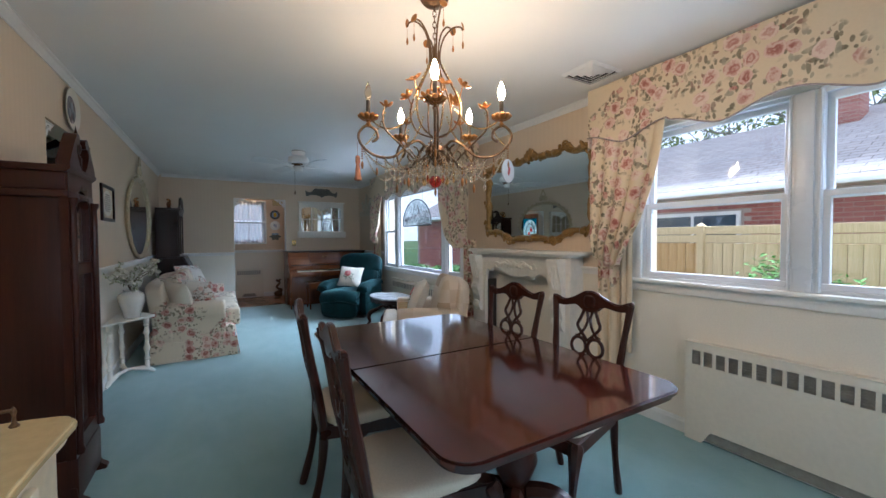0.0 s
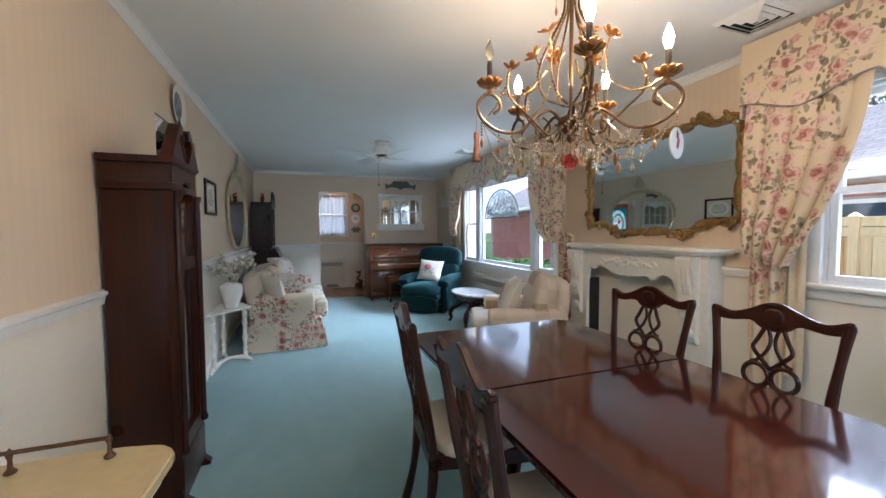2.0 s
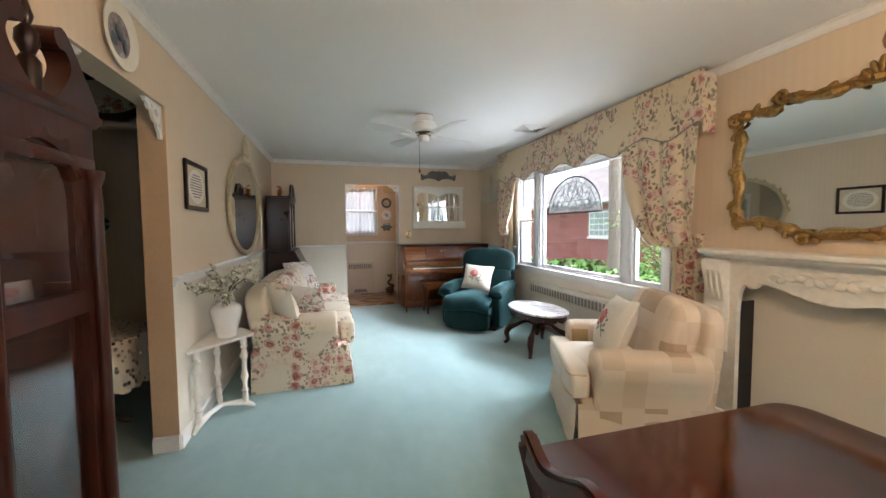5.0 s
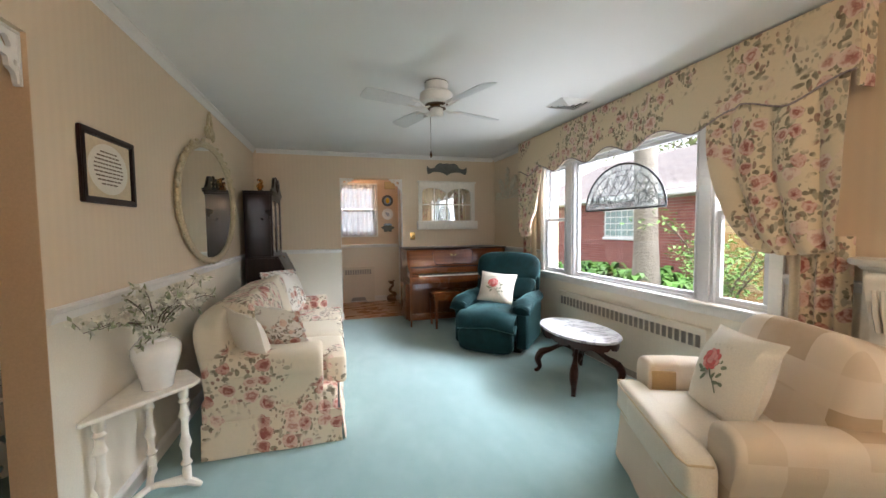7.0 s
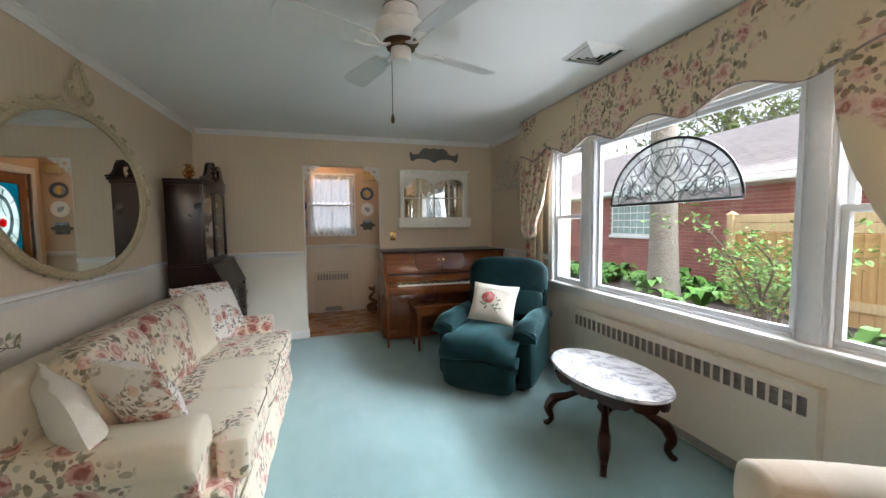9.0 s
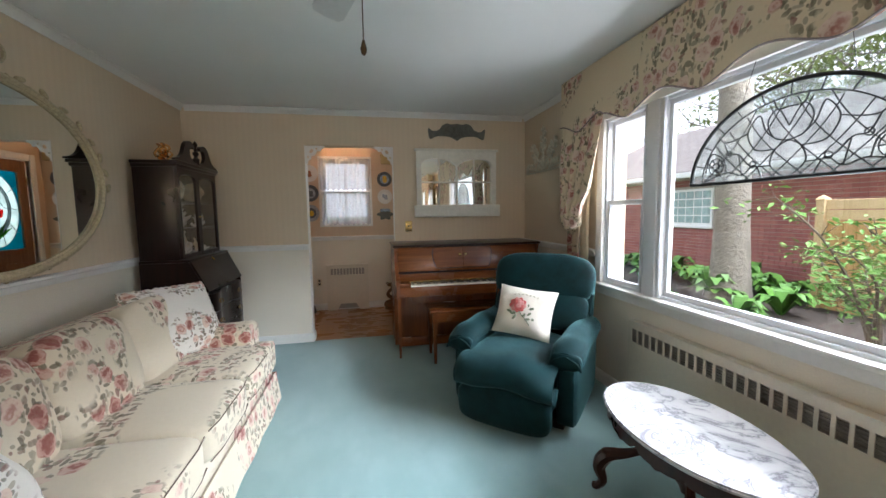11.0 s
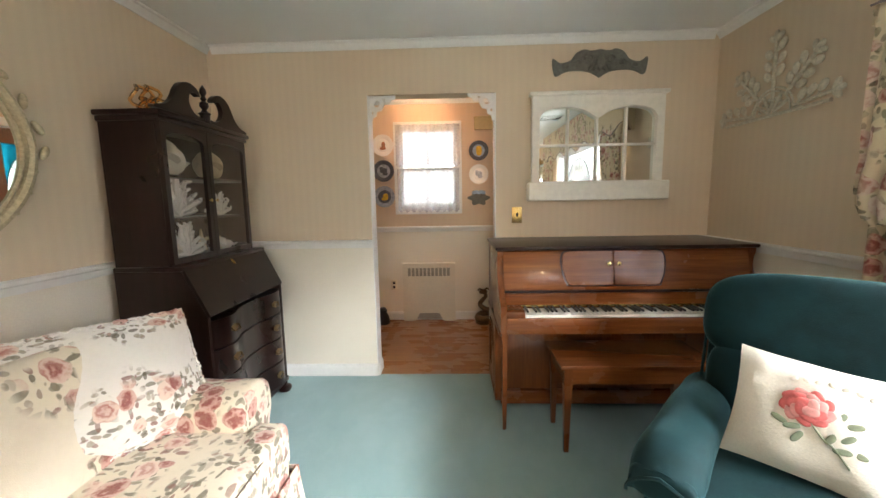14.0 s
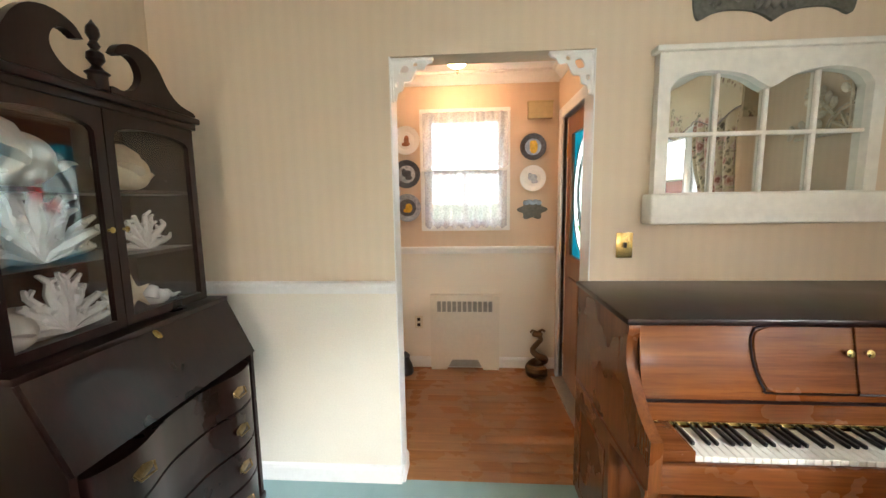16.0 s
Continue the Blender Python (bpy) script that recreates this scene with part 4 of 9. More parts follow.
def tree(place, height, radius, seed, leaf, label, crown=1.0, leaves=1800, leaf_size=0.09, fork=0.35, lean=0.0):
    t = thing("tree", pose(*place), label, "tree")
    rnd = random.Random(seed)
    bm = bmesh.new()
    trunk = [(0.0, 0.0, -0.1)] + [(lean * f * height + 0.04 * math.sin(5 * f + seed), 0.05 * math.sin(4 * f), f * height * 0.7) for f in (0.05, 0.15, 0.35, 0.6, 0.8, 1.0)]
    tube(bm, trunk, [radius * 1.5, radius * 1.15, radius, radius * 0.95, radius * 0.8, radius * 0.6, radius * 0.35], 14)
    part("trunk", bm, "bark", t)
    limbs, lv = bmesh.new(), bmesh.new()
    for k in range(16):
        f = fork + (1 - fork) * k / 16
        z = f * height * 0.7
        a = k * 2.4 + seed
        ln = crown * (1.15 - 0.5 * f) * height * 0.32
        base = Vector((lean * f * height, 0, z))
        tip = base + Vector((math.cos(a) * ln, math.sin(a) * ln, ln * rnd.uniform(0.5, 0.9)))
        mid = base.lerp(tip, 0.5) + Vector((rnd.uniform(-.2, .2), rnd.uniform(-.2, .2), rnd.uniform(-.1, .3))) * ln * 0.5
        pts = smooth_curve([tuple(base), tuple(mid), tuple(tip)], 4)
        tube(limbs, pts, [radius * 0.32 * (1 - 0.85 * i / len(pts)) for i in range(len(pts))], 6)
        for p in pts[3:]:
            for _ in range(3):
                e = Vector(p) + Vector((rnd.uniform(-1, 1), rnd.uniform(-1, 1), rnd.uniform(-.2, .8))) * ln * 0.35
                tube(limbs, [p, tuple(Vector(p).lerp(e, 0.5) + Vector((0, 0, 0.05 * ln))), tuple(e)], [radius * 0.10, radius * 0.06, radius * 0.02], 4)
                leaf_cloud(lv, rnd, e, (ln * 0.10, ln * 0.10, ln * 0.08), max(1, leaves // (16 * 18)), leaf_size)
    part("limbs", limbs, "bark", t)
    part("crown", lv, leaf, t, flat=True)
    return t


tree((7.25, 9.72, GROUND), 11.0, 0.235, 1, "leaf_far", "tall old tree with grey furrowed bark", 1.0, 2600, 0.10, 0.5)
tree((19.5, 13.0, GROUND), 10.0, 0.22, 3, "leaf_far", "budding spring tree behind the neighbour's roof", 1.2, 3000, 0.14)
tree((20.5, 6.0, GROUND), 10.5, 0.25, 5, "leaf_far", "budding spring tree behind the neighbour's roof", 1.3, 3000, 0.14)
tree((19.0, -1.0, GROUND), 10.0, 0.25, 8, "leaf_far", "nearly bare spring tree behind the neighbour's roof", 1.3, 700, 0.12)
tree((22.0, 20.0, GROUND), 11.0, 0.25, 9, "leaf_far", "budding spring tree behind the neighbour's roof", 1.3, 3000, 0.15)


def shrub(place, height, spread, seed, label):
    s = thing("shrub", pose(*place), label, "shrub")
    rnd = random.Random(seed)
    st, lv = bmesh.new(), bmesh.new()
    for k in range(9):
        a = math.tau * k / 9 + rnd.uniform(-.3, .3)
        r = spread * rnd.uniform(0.4, 1.0)
        h = height * rnd.uniform(0.6, 1.0)
        pts = smooth_curve([(0.05 * math.cos(a), 0.05 * math.sin(a), 0), (r * 0.25 * math.cos(a), r * 0.25 * math.sin(a), h * 0.4), (r * 0.6 * math.cos(a + 0.3), r * 0.6 * math.sin(a + 0.3), h * 0.75), (r * math.cos(a), r * math.sin(a), h)], 4)
        tube(st, pts, [0.022 * (1 - 0.8 * i / len(pts)) for i in range(len(pts))], 6)
        for p in pts[4:]:
            for _ in range(3):
                e = Vector(p) + Vector((rnd.uniform(-1, 1), rnd.uniform(-1, 1), rnd.uniform(-.3, .6))) * 0.26
                tube(st, [p, tuple(e)], [0.006, 0.002], 4)
                leaf_cloud(lv, rnd, e, (0.09, 0.09, 0.05), 6, 0.042, 0.35)
    part("stems", st, "twig", s)
    part("foliage", lv, "leaf_shrub", s, flat=True)


shrub((6.35, 7.35, GROUND), 1.55, 0.85, 2, "spreading shrub with fine green leaves by the window")
shrub((6.9, 2.7, GROUND), 1.0, 0.28, 6, "slim young evergreen by the fence")


def hosta(place, size, seed):
    rnd = random.Random(seed)
    bm = bmesh.new()
    for k in range(26):
        a = rnd.uniform(0, math.tau)
        ln, up, w = size * rnd.uniform(0.6, 1.0), size * rnd.uniform(0.4, 0.95), size * rnd.uniform(0.16, 0.24)
        d, n = Vector((math.cos(a), math.sin(a), 0)), Vector((-math.sin(a), math.cos(a), 0))
        rows = []
        for q in range(5):
            f = q / 4
            p = d * ln * f + Vector((0, 0, up * math.sin(f * 2.3)))
            ww = w * math.sin(math.pi * min(0.98, 0.08 + 0.9 * f)) ** 0.7
            rows.append([bm.verts.new(p - n * ww + Vector((0, 0, 0.15 * ww))), bm.verts.new(p), bm.verts.new(p + n * ww + Vector((0, 0, 0.15 * ww)))])
        for r0, r1 in zip(rows, rows[1:]):
            for c in (0, 1):
                bm.faces.new((r0[c], r0[c + 1], r1[c + 1], r1[c]))
    return solid("hosta", bm, "leaf", "clump of fresh green hosta leaves in the planting bed", "plant", "hostas in the bed", m=pose(*place))


rnd = random.Random(12)
for k in range(26):
    y = 8.6 + 0.22 * k + rnd.uniform(-.1, .1)
    hosta((rnd.uniform(7.0, 8.5), y, GROUND + 0.02), rnd.uniform(0.32, 0.48), k)
for k, (x, y) in enumerate(((5.6, 7.0), (5.4, 6.3), (6.5, 6.6), (5.3, 8.6), (5.7, 9.3), (6.3, 8.7))):
    hosta((x, y, GROUND + 0.02), 0.34, 40 + k)

# ---- dining end ----
def rounded_rect(x0, y0, x1, y1, r, n=6, bow=0.0):
    out = []
    for cx, cy, a0 in ((x1 - r, y1 - r, 0), (x0 + r, y1 - r, 90), (x0 + r, y0 + r, 180), (x1 - r, y0 + r, 270)):
        for k in range(n + 1):
            a = radians(a0 + 90 * k / n)
            out.append((cx + r * math.cos(a), cy + r * math.sin(a)))
    return out


def dining_table():
    t = thing("dining_table", pose(1.925, 2.475, 0), "polished red mahogany double-pedestal dining table with rounded corners", "dining table")
    hx, hy = 0.535, 0.855
    gap = 0.0012
    for name, y0, y1 in (("tabletop", -hy, -gap), ("tabletop", gap, hy)):
        out = rounded_rect(-hx, -hy, hx, hy, 0.10, 8)
        half = [(x, min(max(y, y0), y1)) for x, y in out]
        uniq = [p for i, p in enumerate(half) if (abs(p[0] - half[i - 1][0]) + abs(p[1] - half[i - 1][1])) > 1e-5]
        bm = bmesh.new()
        prism(bm, [uniq], 0.024, pose(0, 0, 0.696))
        bmesh.ops.bevel(bm, geom=[e for e in bm.edges if e.calc_face_angle(0) > 0.9 and abs(e.verts[0].co.z - e.verts[1].co.z) < 1e-4], offset=0.007, segments=2, affect="EDGES")
        part(name, bm, "table_wood", t)
    bm = bmesh.new()
    prism(bm, [rounded_rect(-hx + 0.016, -hy + 0.016, hx - 0.016, hy - 0.016, 0.09, 8)], 0.016, pose(0, 0, 0.680))
    part("edge_moulding", bm, "table_wood", t)
    bm = bmesh.new()
    box(bm, (-0.36, -0.66, 0.615), (0.36, 0.66, 0.68), 0.006)
    part("apron", bm, "mahogany", t)
    for y in (-0.46, 0.46):
        bm = bmesh.new()
        lathe(bm, [(0.05, 0.20), (0.085, 0.215), (0.09, 0.24), (0.055, 0.27), (0.045, 0.30), (0.07, 0.34), (0.092, 0.40), (0.08, 0.46), (0.05, 0.50), (0.042, 0.52), (0.07, 0.545), (0.075, 0.57), (0.055, 0.60), (0.1, 0.616)], 18, Matrix.Translation((0, y, 0)))
        ped = part("pedestal", bm, "mahogany", t)
        for k in range(4):
            a = radians(45 + 90 * k)
            c, s = math.cos(a), math.sin(a)
            pts = smooth_curve([(0.05, 0.27), (0.16, 0.27), (0.27, 0.17), (0.35, 0.06), (0.40, 0.022)], 5)
            bm = bmesh.new()
            tube(bm, [(c * r, y + s * r, z) for r, z in pts], [0.042 - 0.018 * i / len(pts) for i in range(len(pts))], 8)
            leg = part("leg", bm, "mahogany", ped)
    return t


def scroll_ring(bm, cx, cz, r, y, thick=0.012, wide=0.014):
    """A pierced loop of the splat, in xz."""
    tube(bm, [(cx + r * math.cos(a), y, cz + r * math.sin(a)) for a in (math.tau * k / 18 for k in range(18))], wide / 2 + 0.003, 6, closed=True)


def dining_chair():
    """Front faces -y; seat centre at the origin. The back leans to +y."""
    c = thing("dining_chair", I4, "dark mahogany dining chair with a pierced splat and ivory seat", "dining chair", "chairs round the dining table")
    lean = lambda z: 0.20 + max(0, z - 0.45) * 0.17
    for s in (-1, 1):
        pts = smooth_curve([(s * 0.185, 0.27, 0.0), (s * 0.19, 0.215, 0.22), (s * 0.195, 0.20, 0.45), (s * 0.205, lean(0.7), 0.7), (s * 0.235, lean(0.95), 0.955)], 5)
        bm = bmesh.new()
        tube(bm, pts, [0.019 + 0.002 * math.sin(i) for i in range(len(pts))], 8)
        part("back_post", bm, "mahogany", c)
        bm = bmesh.new()
        pts = smooth_curve([(s * 0.235, -0.215, 0.44), (s * 0.245, -0.24, 0.37), (s * 0.225, -0.225, 0.22), (s * 0.205, -0.205, 0.08), (s * 0.215, -0.225, 0.025), (s * 0.22, -0.235, 0.0)], 5)
        r = [0.030, 0.034, 0.036, 0.034, 0.031, 0.028, 0.025, 0.022, 0.020, 0.018, 0.016, 0.015, 0.015, 0.015, 0.016, 0.018, 0.020, 0.024, 0.028, 0.030, 0.031, 0.032, 0.032, 0.032, 0.030, 0.03]
        tube(bm, pts, [r[min(i, len(r) - 1)] for i in range(len(pts))], 8)
        part("front_leg", bm, "mahogany", c)
    # serpentine top rail
    ctl = [(-0.255, 0.965), (-0.235, 0.975), (-0.17, 0.955), (-0.10, 0.975), (-0.04, 1.005), (0, 1.012), (0.04, 1.005), (0.10, 0.975), (0.17, 0.955), (0.235, 0.975), (0.255, 0.965)]
    low = [(0.245, 0.925), (0.17, 0.918), (0.09, 0.93), (0.05, 0.905), (0, 0.895), (-0.05, 0.905), (-0.09, 0.93), (-0.17, 0.918), (-0.245, 0.925)]
    outline = smooth_curve(ctl, 3) + smooth_curve(low, 3)
    bm = bmesh.new()
    prism(bm, [outline], 0.026, pose(0, lean(0.95) + 0.012, 0, 90, 0, 0) @ pose(0, 0, 0))
    bmesh.ops.bevel(bm, geom=[e for e in bm.edges if e.calc_face_angle(0) > 1.0], offset=0.006, segments=2, affect="EDGES")
    part("top_rail", bm, "mahogany", c)
    bm = bmesh.new()
    for s in (-1, 1):
        tube(bm, [(s * (0.015 + 0.012 * k), lean(0.93) - 0.002 * k, 0.915 - 0.004 * abs(k - 2)) for k in range(4)], 0.007, 6)
    cushion(bm, (0.075, 0.02, 0.07), Matrix.Translation((0, lean(0.95) - 0.012, 0.955)), 2.5, 4)
    part("crest_carving", bm, "mahogany", c)
    # pierced splat of loops and ribbons
    bm = bmesh.new()
    ly = lambda z: lean(z) + 0.002
    for s in (-1, 1):
        scroll_ring(bm, s * 0.052, 0.715, 0.047, ly(0.715))
        tube(bm, [(s * x, ly(z), z) for x, z in smooth_curve([(0.035, 0.905), (0.055, 0.86), (0.07, 0.82), (0.03, 0.775), (0.0, 0.745)], 4)], 0.0095, 6)
        tube(bm, [(s * x, ly(z), z) for x, z in smooth_curve([(0.02, 0.905), (0.008, 0.86), (0.02, 0.815), (0.052, 0.775), (0.075, 0.765)], 4)], 0.008, 6)
        tube(bm, [(s * x, ly(z), z) for x, z in smooth_curve([(0.0, 0.70), (0.035, 0.655), (0.06, 0.60), (0.045, 0.55), (0.065, 0.48)], 4)], 0.0095, 6)
        tube(bm, [(s * x, ly(z), z) for x, z in smooth_curve([(0.08, 0.665), (0.05, 0.63), (0.012, 0.585), (0.02, 0.53), (0.03, 0.48)], 4)], 0.0085, 6)
    scroll_ring(bm, 0, 0.645, 0.026, ly(0.645))
    part("splat", bm, "mahogany", c)
    bm = bmesh.new()
    box(bm, (-0.10, 0.185, 0.44), (0.10, 0.215, 0.49), 0.006)
    part("splat_shoe", bm, "mahogany", c)
    bm = bmesh.new()
    prism(bm, [[(-0.255, -0.235), (0.255, -0.235), (0.205, 0.215), (-0.205, 0.215)]], 0.065, pose(0, 0, 0.385))
    bmesh.ops.bevel(bm, geom=[e for e in bm.edges if e.calc_face_angle(0) > 1.0], offset=0.006, segments=2, affect="EDGES")
    part("seat_frame", bm, "mahogany", c)
    bm = bmesh.new()
    cushion(bm, (0.47, 0.41, 0.075), Matrix.Translation((0, -0.02, 0.462)), 5, 8, 0.15)
    part("seat", bm, "seat_cloth", c, "ivory cloth drop-in seat")
    for o in c.children:
        o.data.transform(Matrix.Diagonal((0.9, 1, 1, 1)))
    return c


dining_table()
chair = dining_chair()
spots = [(2.335, 2.15, -80), (2.265, 2.69, -82), (1.51, 2.74, 84), (1.505, 2.12, 85)]
# chairs face the table: their fronts point at it
chair.matrix_world = pose(spots[0][0], spots[0][1], 0, 0, 0, spots[0][2])
for x, y, a in spots[1:]:
    copy_thing(chair, pose(x, y, 0, 0, 0, a))


def buffet():
    """Cream serpentine buffet with a brass gallery."""
    b = thing("buffet", pose(0.02, 1.32, 0), "antique cream lacquered buffet with a low brass gallery", "buffet")
    x1, y0, y1, top = 0.50, -0.72, 1.01, 0.80
    front = smooth_curve([(0.0, y1), (0.35, y1), (0.45, y1 - 0.012), (0.505, y1 - 0.03), (0.53, y1 - 0.07)], 4) + smooth_curve([(0.532, y1 - 0.10), (0.52, y1 - 0.4), (0.54, 0.2), (0.52, -0.1), (0.54, -0.45), (0.53, y0)], 4) + [(0.0, y0)]
    bm = bmesh.new()
    prism(bm, [front], 0.028, pose(0, 0, top - 0.028))
    bmesh.ops.bevel(bm, geom=[e for e in bm.edges if e.calc_face_angle(0) > 1.2], offset=0.008, segments=3, affect="EDGES")
    part("top", bm, "cream_wood", b, "yellowed cream lacquered top")
    inner = [(x * 0.93, y - 0.03 if y > 0 else y + 0.03) for x, y in front]
    bm = bmesh.new()
    prism(bm, [inner], top - 0.028 - 0.10, pose(0, 0, 0.10))
    body = part("body", bm, "cream_side", b)
    bm = bmesh.new()
    prism(bm, [[(x * 0.965, y - 0.015 if y > 0 else y + 0.015) for x, y in front]], 0.02, pose(0, 0, top - 0.05))
    part("top_moulding", bm, "cream_side", b)
    for i, z in enumerate((0.16, 0.36, 0.56)):
        for ya, yb in ((-0.62, -0.12), (-0.08, 0.40), (0.44, 0.74)):
            d = part("drawer_front", B((0.488, ya, z), (0.512, yb, z + 0.17), 0.008), "cream_side", body)
    for x, y in ((0.05, y0 + 0.08), (0.05, y1 - 0.09), (0.44, y0 + 0.08), (0.42, y1 - 0.16)):
        bm = bmesh.new()
        lathe(bm, [(0.03, 0.10), (0.034, 0.07), (0.02, 0.03), (0.026, 0.01), (0.024, 0)], 10, Matrix.Translation((x, y, 0)))
        part("foot", bm, "cream_side", b)
    bm = bmesh.new()
    ys = [y1 - 0.05, y1 - 0.40, y1 - 0.75, y1 - 1.1, y1 - 1.45]
    tube(bm, [(0.40, y1 - 0.05, top + 0.045), (0.05, y1 - 0.05, top + 0.045)], 0.005, 8)
    for x in (0.40, 0.23, 0.05):
        lathe(bm, [(0.010, 0), (0.012, 0.004), (0.005, 0.012), (0.004, 0.03), (0.007, 0.04), (0.004, 0.05), (0, 0.056)], 8, Matrix.Translation((x, y1 - 0.05, top)))
    part("gallery_rail", bm, "bronze", b, "slim brass gallery rail")
    return b


buffet()
bm = bmesh.new()
lathe(bm, [(0.0, 0.003), (0.10, 0.003), (0.105, 0.0), (0.125, 0.010), (0.15, 0.016), (0.152, 0.021), (0.125, 0.017), (0.10, 0.011), (0, 0.011)], 32, pose(0.30, 1.88, 0.80), 0.72)
solid("platter", bm, "ceramic", "oval ivory platter on the buffet", "platter")


def longcase_clock():
    """Grandfather clock against the left wall; its front faces into the room (+x)."""
    c = thing("longcase_clock", pose(0.015, 3.49, 0), "tall mahogany grandfather clock with a swan-neck hood", "grandfather clock")
    hw, d = 0.20, 0.268
    part("trunk", B((0, -hw + 0.012, 0.20), (d - 0.03, hw - 0.012, 1.52), 0.004), "mahogany", c)
    part("base", B((0, -hw, 0.03), (d + 0.01, hw, 0.24), 0.008), "mahogany", c)
    for y in (-hw + 0.02, hw - 0.02):
        bm = bmesh.new()
        prism(bm, [smooth_curve([(0.0, 0), (0.055, 0.0), (0.058, 0.02), (0.03, 0.045), (0.02, 0.10), (0.0, 0.10)], 3)], 0.045, pose(d - 0.02, y + 0.0225, 0, 90, 0, 0))
        part("bracket_foot", bm, "mahogany", c)
    part("hood_moulding", B((0, -hw - 0.005, 1.50), (d + 0.005, hw + 0.005, 1.535), 0.006), "mahogany", c)
    part("hood", B((0, -hw - 0.004, 1.535), (d - 0.005, hw + 0.004, 1.62), 0.004), "mahogany", c)
    bm = bmesh.new()
    prism(bm, [[(0, 1.62), (d + 0.004, 1.62), (d + 0.008, 1.628), (d + 0.018, 1.636), (d + 0.020, 1.65), (0, 1.65)]], 2 * hw + 0.036, Matrix(((1, 0, 0, 0), (0, 0, 1, -hw - 0.018), (0, 1, 0, 0), (0, 0, 0, 1))))
    part("cornice", bm, "mahogany", c)
    # front frame with an arched dial opening and a long glass door
    outer = [(-hw, 0.24), (hw, 0.24), (hw, 1.50)] + [(hw * 0.98, 1.62)] + [(-hw * 0.98, 1.62), (-hw, 1.50)]
    arch = [(-0.13, 1.18), (0.13, 1.18), (0.13, 1.42)] + [(0.13 * math.cos(a), 1.42 + 0.13 * math.sin(a)) for a in (math.pi * k / 10 for k in range(1, 10))] + [(-0.13, 1.42)]
    door = [(-0.135, 0.32), (0.135, 0.32), (0.135, 1.12), (-0.135, 1.12)]
    bm = bmesh.new()
    front = Matrix(((0, 0, 1, d - 0.03), (1, 0, 0, 0), (0, 1, 0, 0), (0, 0, 0, 1)))
    prism(bm, [outer, arch, door], 0.034, front)
    part("front_frame", bm, "mahogany", c)
    for y in (-hw + 0.022, hw - 0.022):
        bm = bmesh.new()
        lathe(bm, [(0.02, 0.26), (0.022, 0.28), (0.014, 0.30), (0.016, 0.6), (0.016, 1.4), (0.014, 1.46), (0.022, 1.48), (0.024, 1.50)], 12, Matrix.Translation((d + 0.012, y, 0)))
        part("column", bm, "mahogany", c)
    bm = bmesh.new()
    prism(bm, [[(x, z) for x, z in door]], 0.003, front @ pose(0, 0, 0.012))
    g = part("door_glass", bm, "pane", c, "clear glass door of the trunk", flat=True)
    g.visible_shadow = False
    bm = bmesh.new()
    prism(bm, [arch], 0.003, front @ pose(0, 0, 0.016))
    g = part("dial_glass", bm, "pane", c, flat=True)
    g.visible_shadow = False
    bm = bmesh.new()
    prism(bm, [arch], 0.003, front @ pose(0, 0, -0.012))
    dial = part("dial", bm, "cream_gilt", c, "gilt clock dial")
    bm = bmesh.new()
    for k in range(12):
        a = math.tau * k / 12
        box(bm, (0.003, -0.005, 0.085), (0.006, 0.005, 0.115), m=pose(d - 0.044, 0, 1.31) @ Matrix.Rotation(a, 4, "X"))
    box(bm, (0.006, -0.004, -0.01), (0.008, 0.004, 0.085), m=pose(d - 0.044, 0, 1.31) @ Matrix.Rotation(0.6, 4, "X"))
    box(bm, (0.006, -0.005, -0.01), (0.008, 0.005, 0.06), m=pose(d - 0.044, 0, 1.31) @ Matrix.Rotation(2.2, 4, "X"))
    part("hour_marks", bm, "black", dial)
    bm = bmesh.new()
    lathe(bm, [(0, 0), (0.055, 0.004), (0.06, 0.008), (0.055, 0.012), (0, 0.016)], 20, pose(d - 0.06, 0, 0.52, 0, 90, 0))
    tube(bm, [(d - 0.052, 0, 0.56), (d - 0.052, 0, 1.10)], 0.004, 6)
    part("pendulum", bm, "brass", c, "brass pendulum behind glass")
    for y in (-0.08, 0.0, 0.08):
        bm = bmesh.new()
        lathe(bm, [(0.018, 0.70), (0.02, 0.71), (0.02, 0.90), (0.018, 0.91)], 12, Matrix.Translation((d - 0.075, y, 0)))
        part("weight", bm, "brass", c)
    for s in (-1, 1):
        top = smooth_curve([(s * hw * 1.06, 1.65), (s * hw * 1.0, 1.68), (s * 0.16, 1.735), (s * 0.11, 1.80), (s * 0.075, 1.83), (s * 0.045, 1.81), (s * 0.055, 1.78), (s * 0.085, 1.775), (s * 0.10, 1.74), (s * 0.07, 1.69), (s * 0.0 + s * 0.03, 1.65)], 4)
        bm = bmesh.new()
        prism(bm, [top], 0.05, front @ pose(0, 0, -0.004))
        part("swan_neck", bm, "mahogany", c)
    bm = bmesh.new()
    lathe(bm, [(0.02, 1.65), (0.022, 1.72), (0.012, 1.735), (0.022, 1.76), (0.020, 1.785), (0.008, 1.80), (0.014, 1.82), (0.006, 1.85), (0.0, 1.885)], 12, Matrix.Translation((d - 0.01, 0, 0)))
    part("finial", bm, "dark_wood", c)
    return c


longcase_clock()


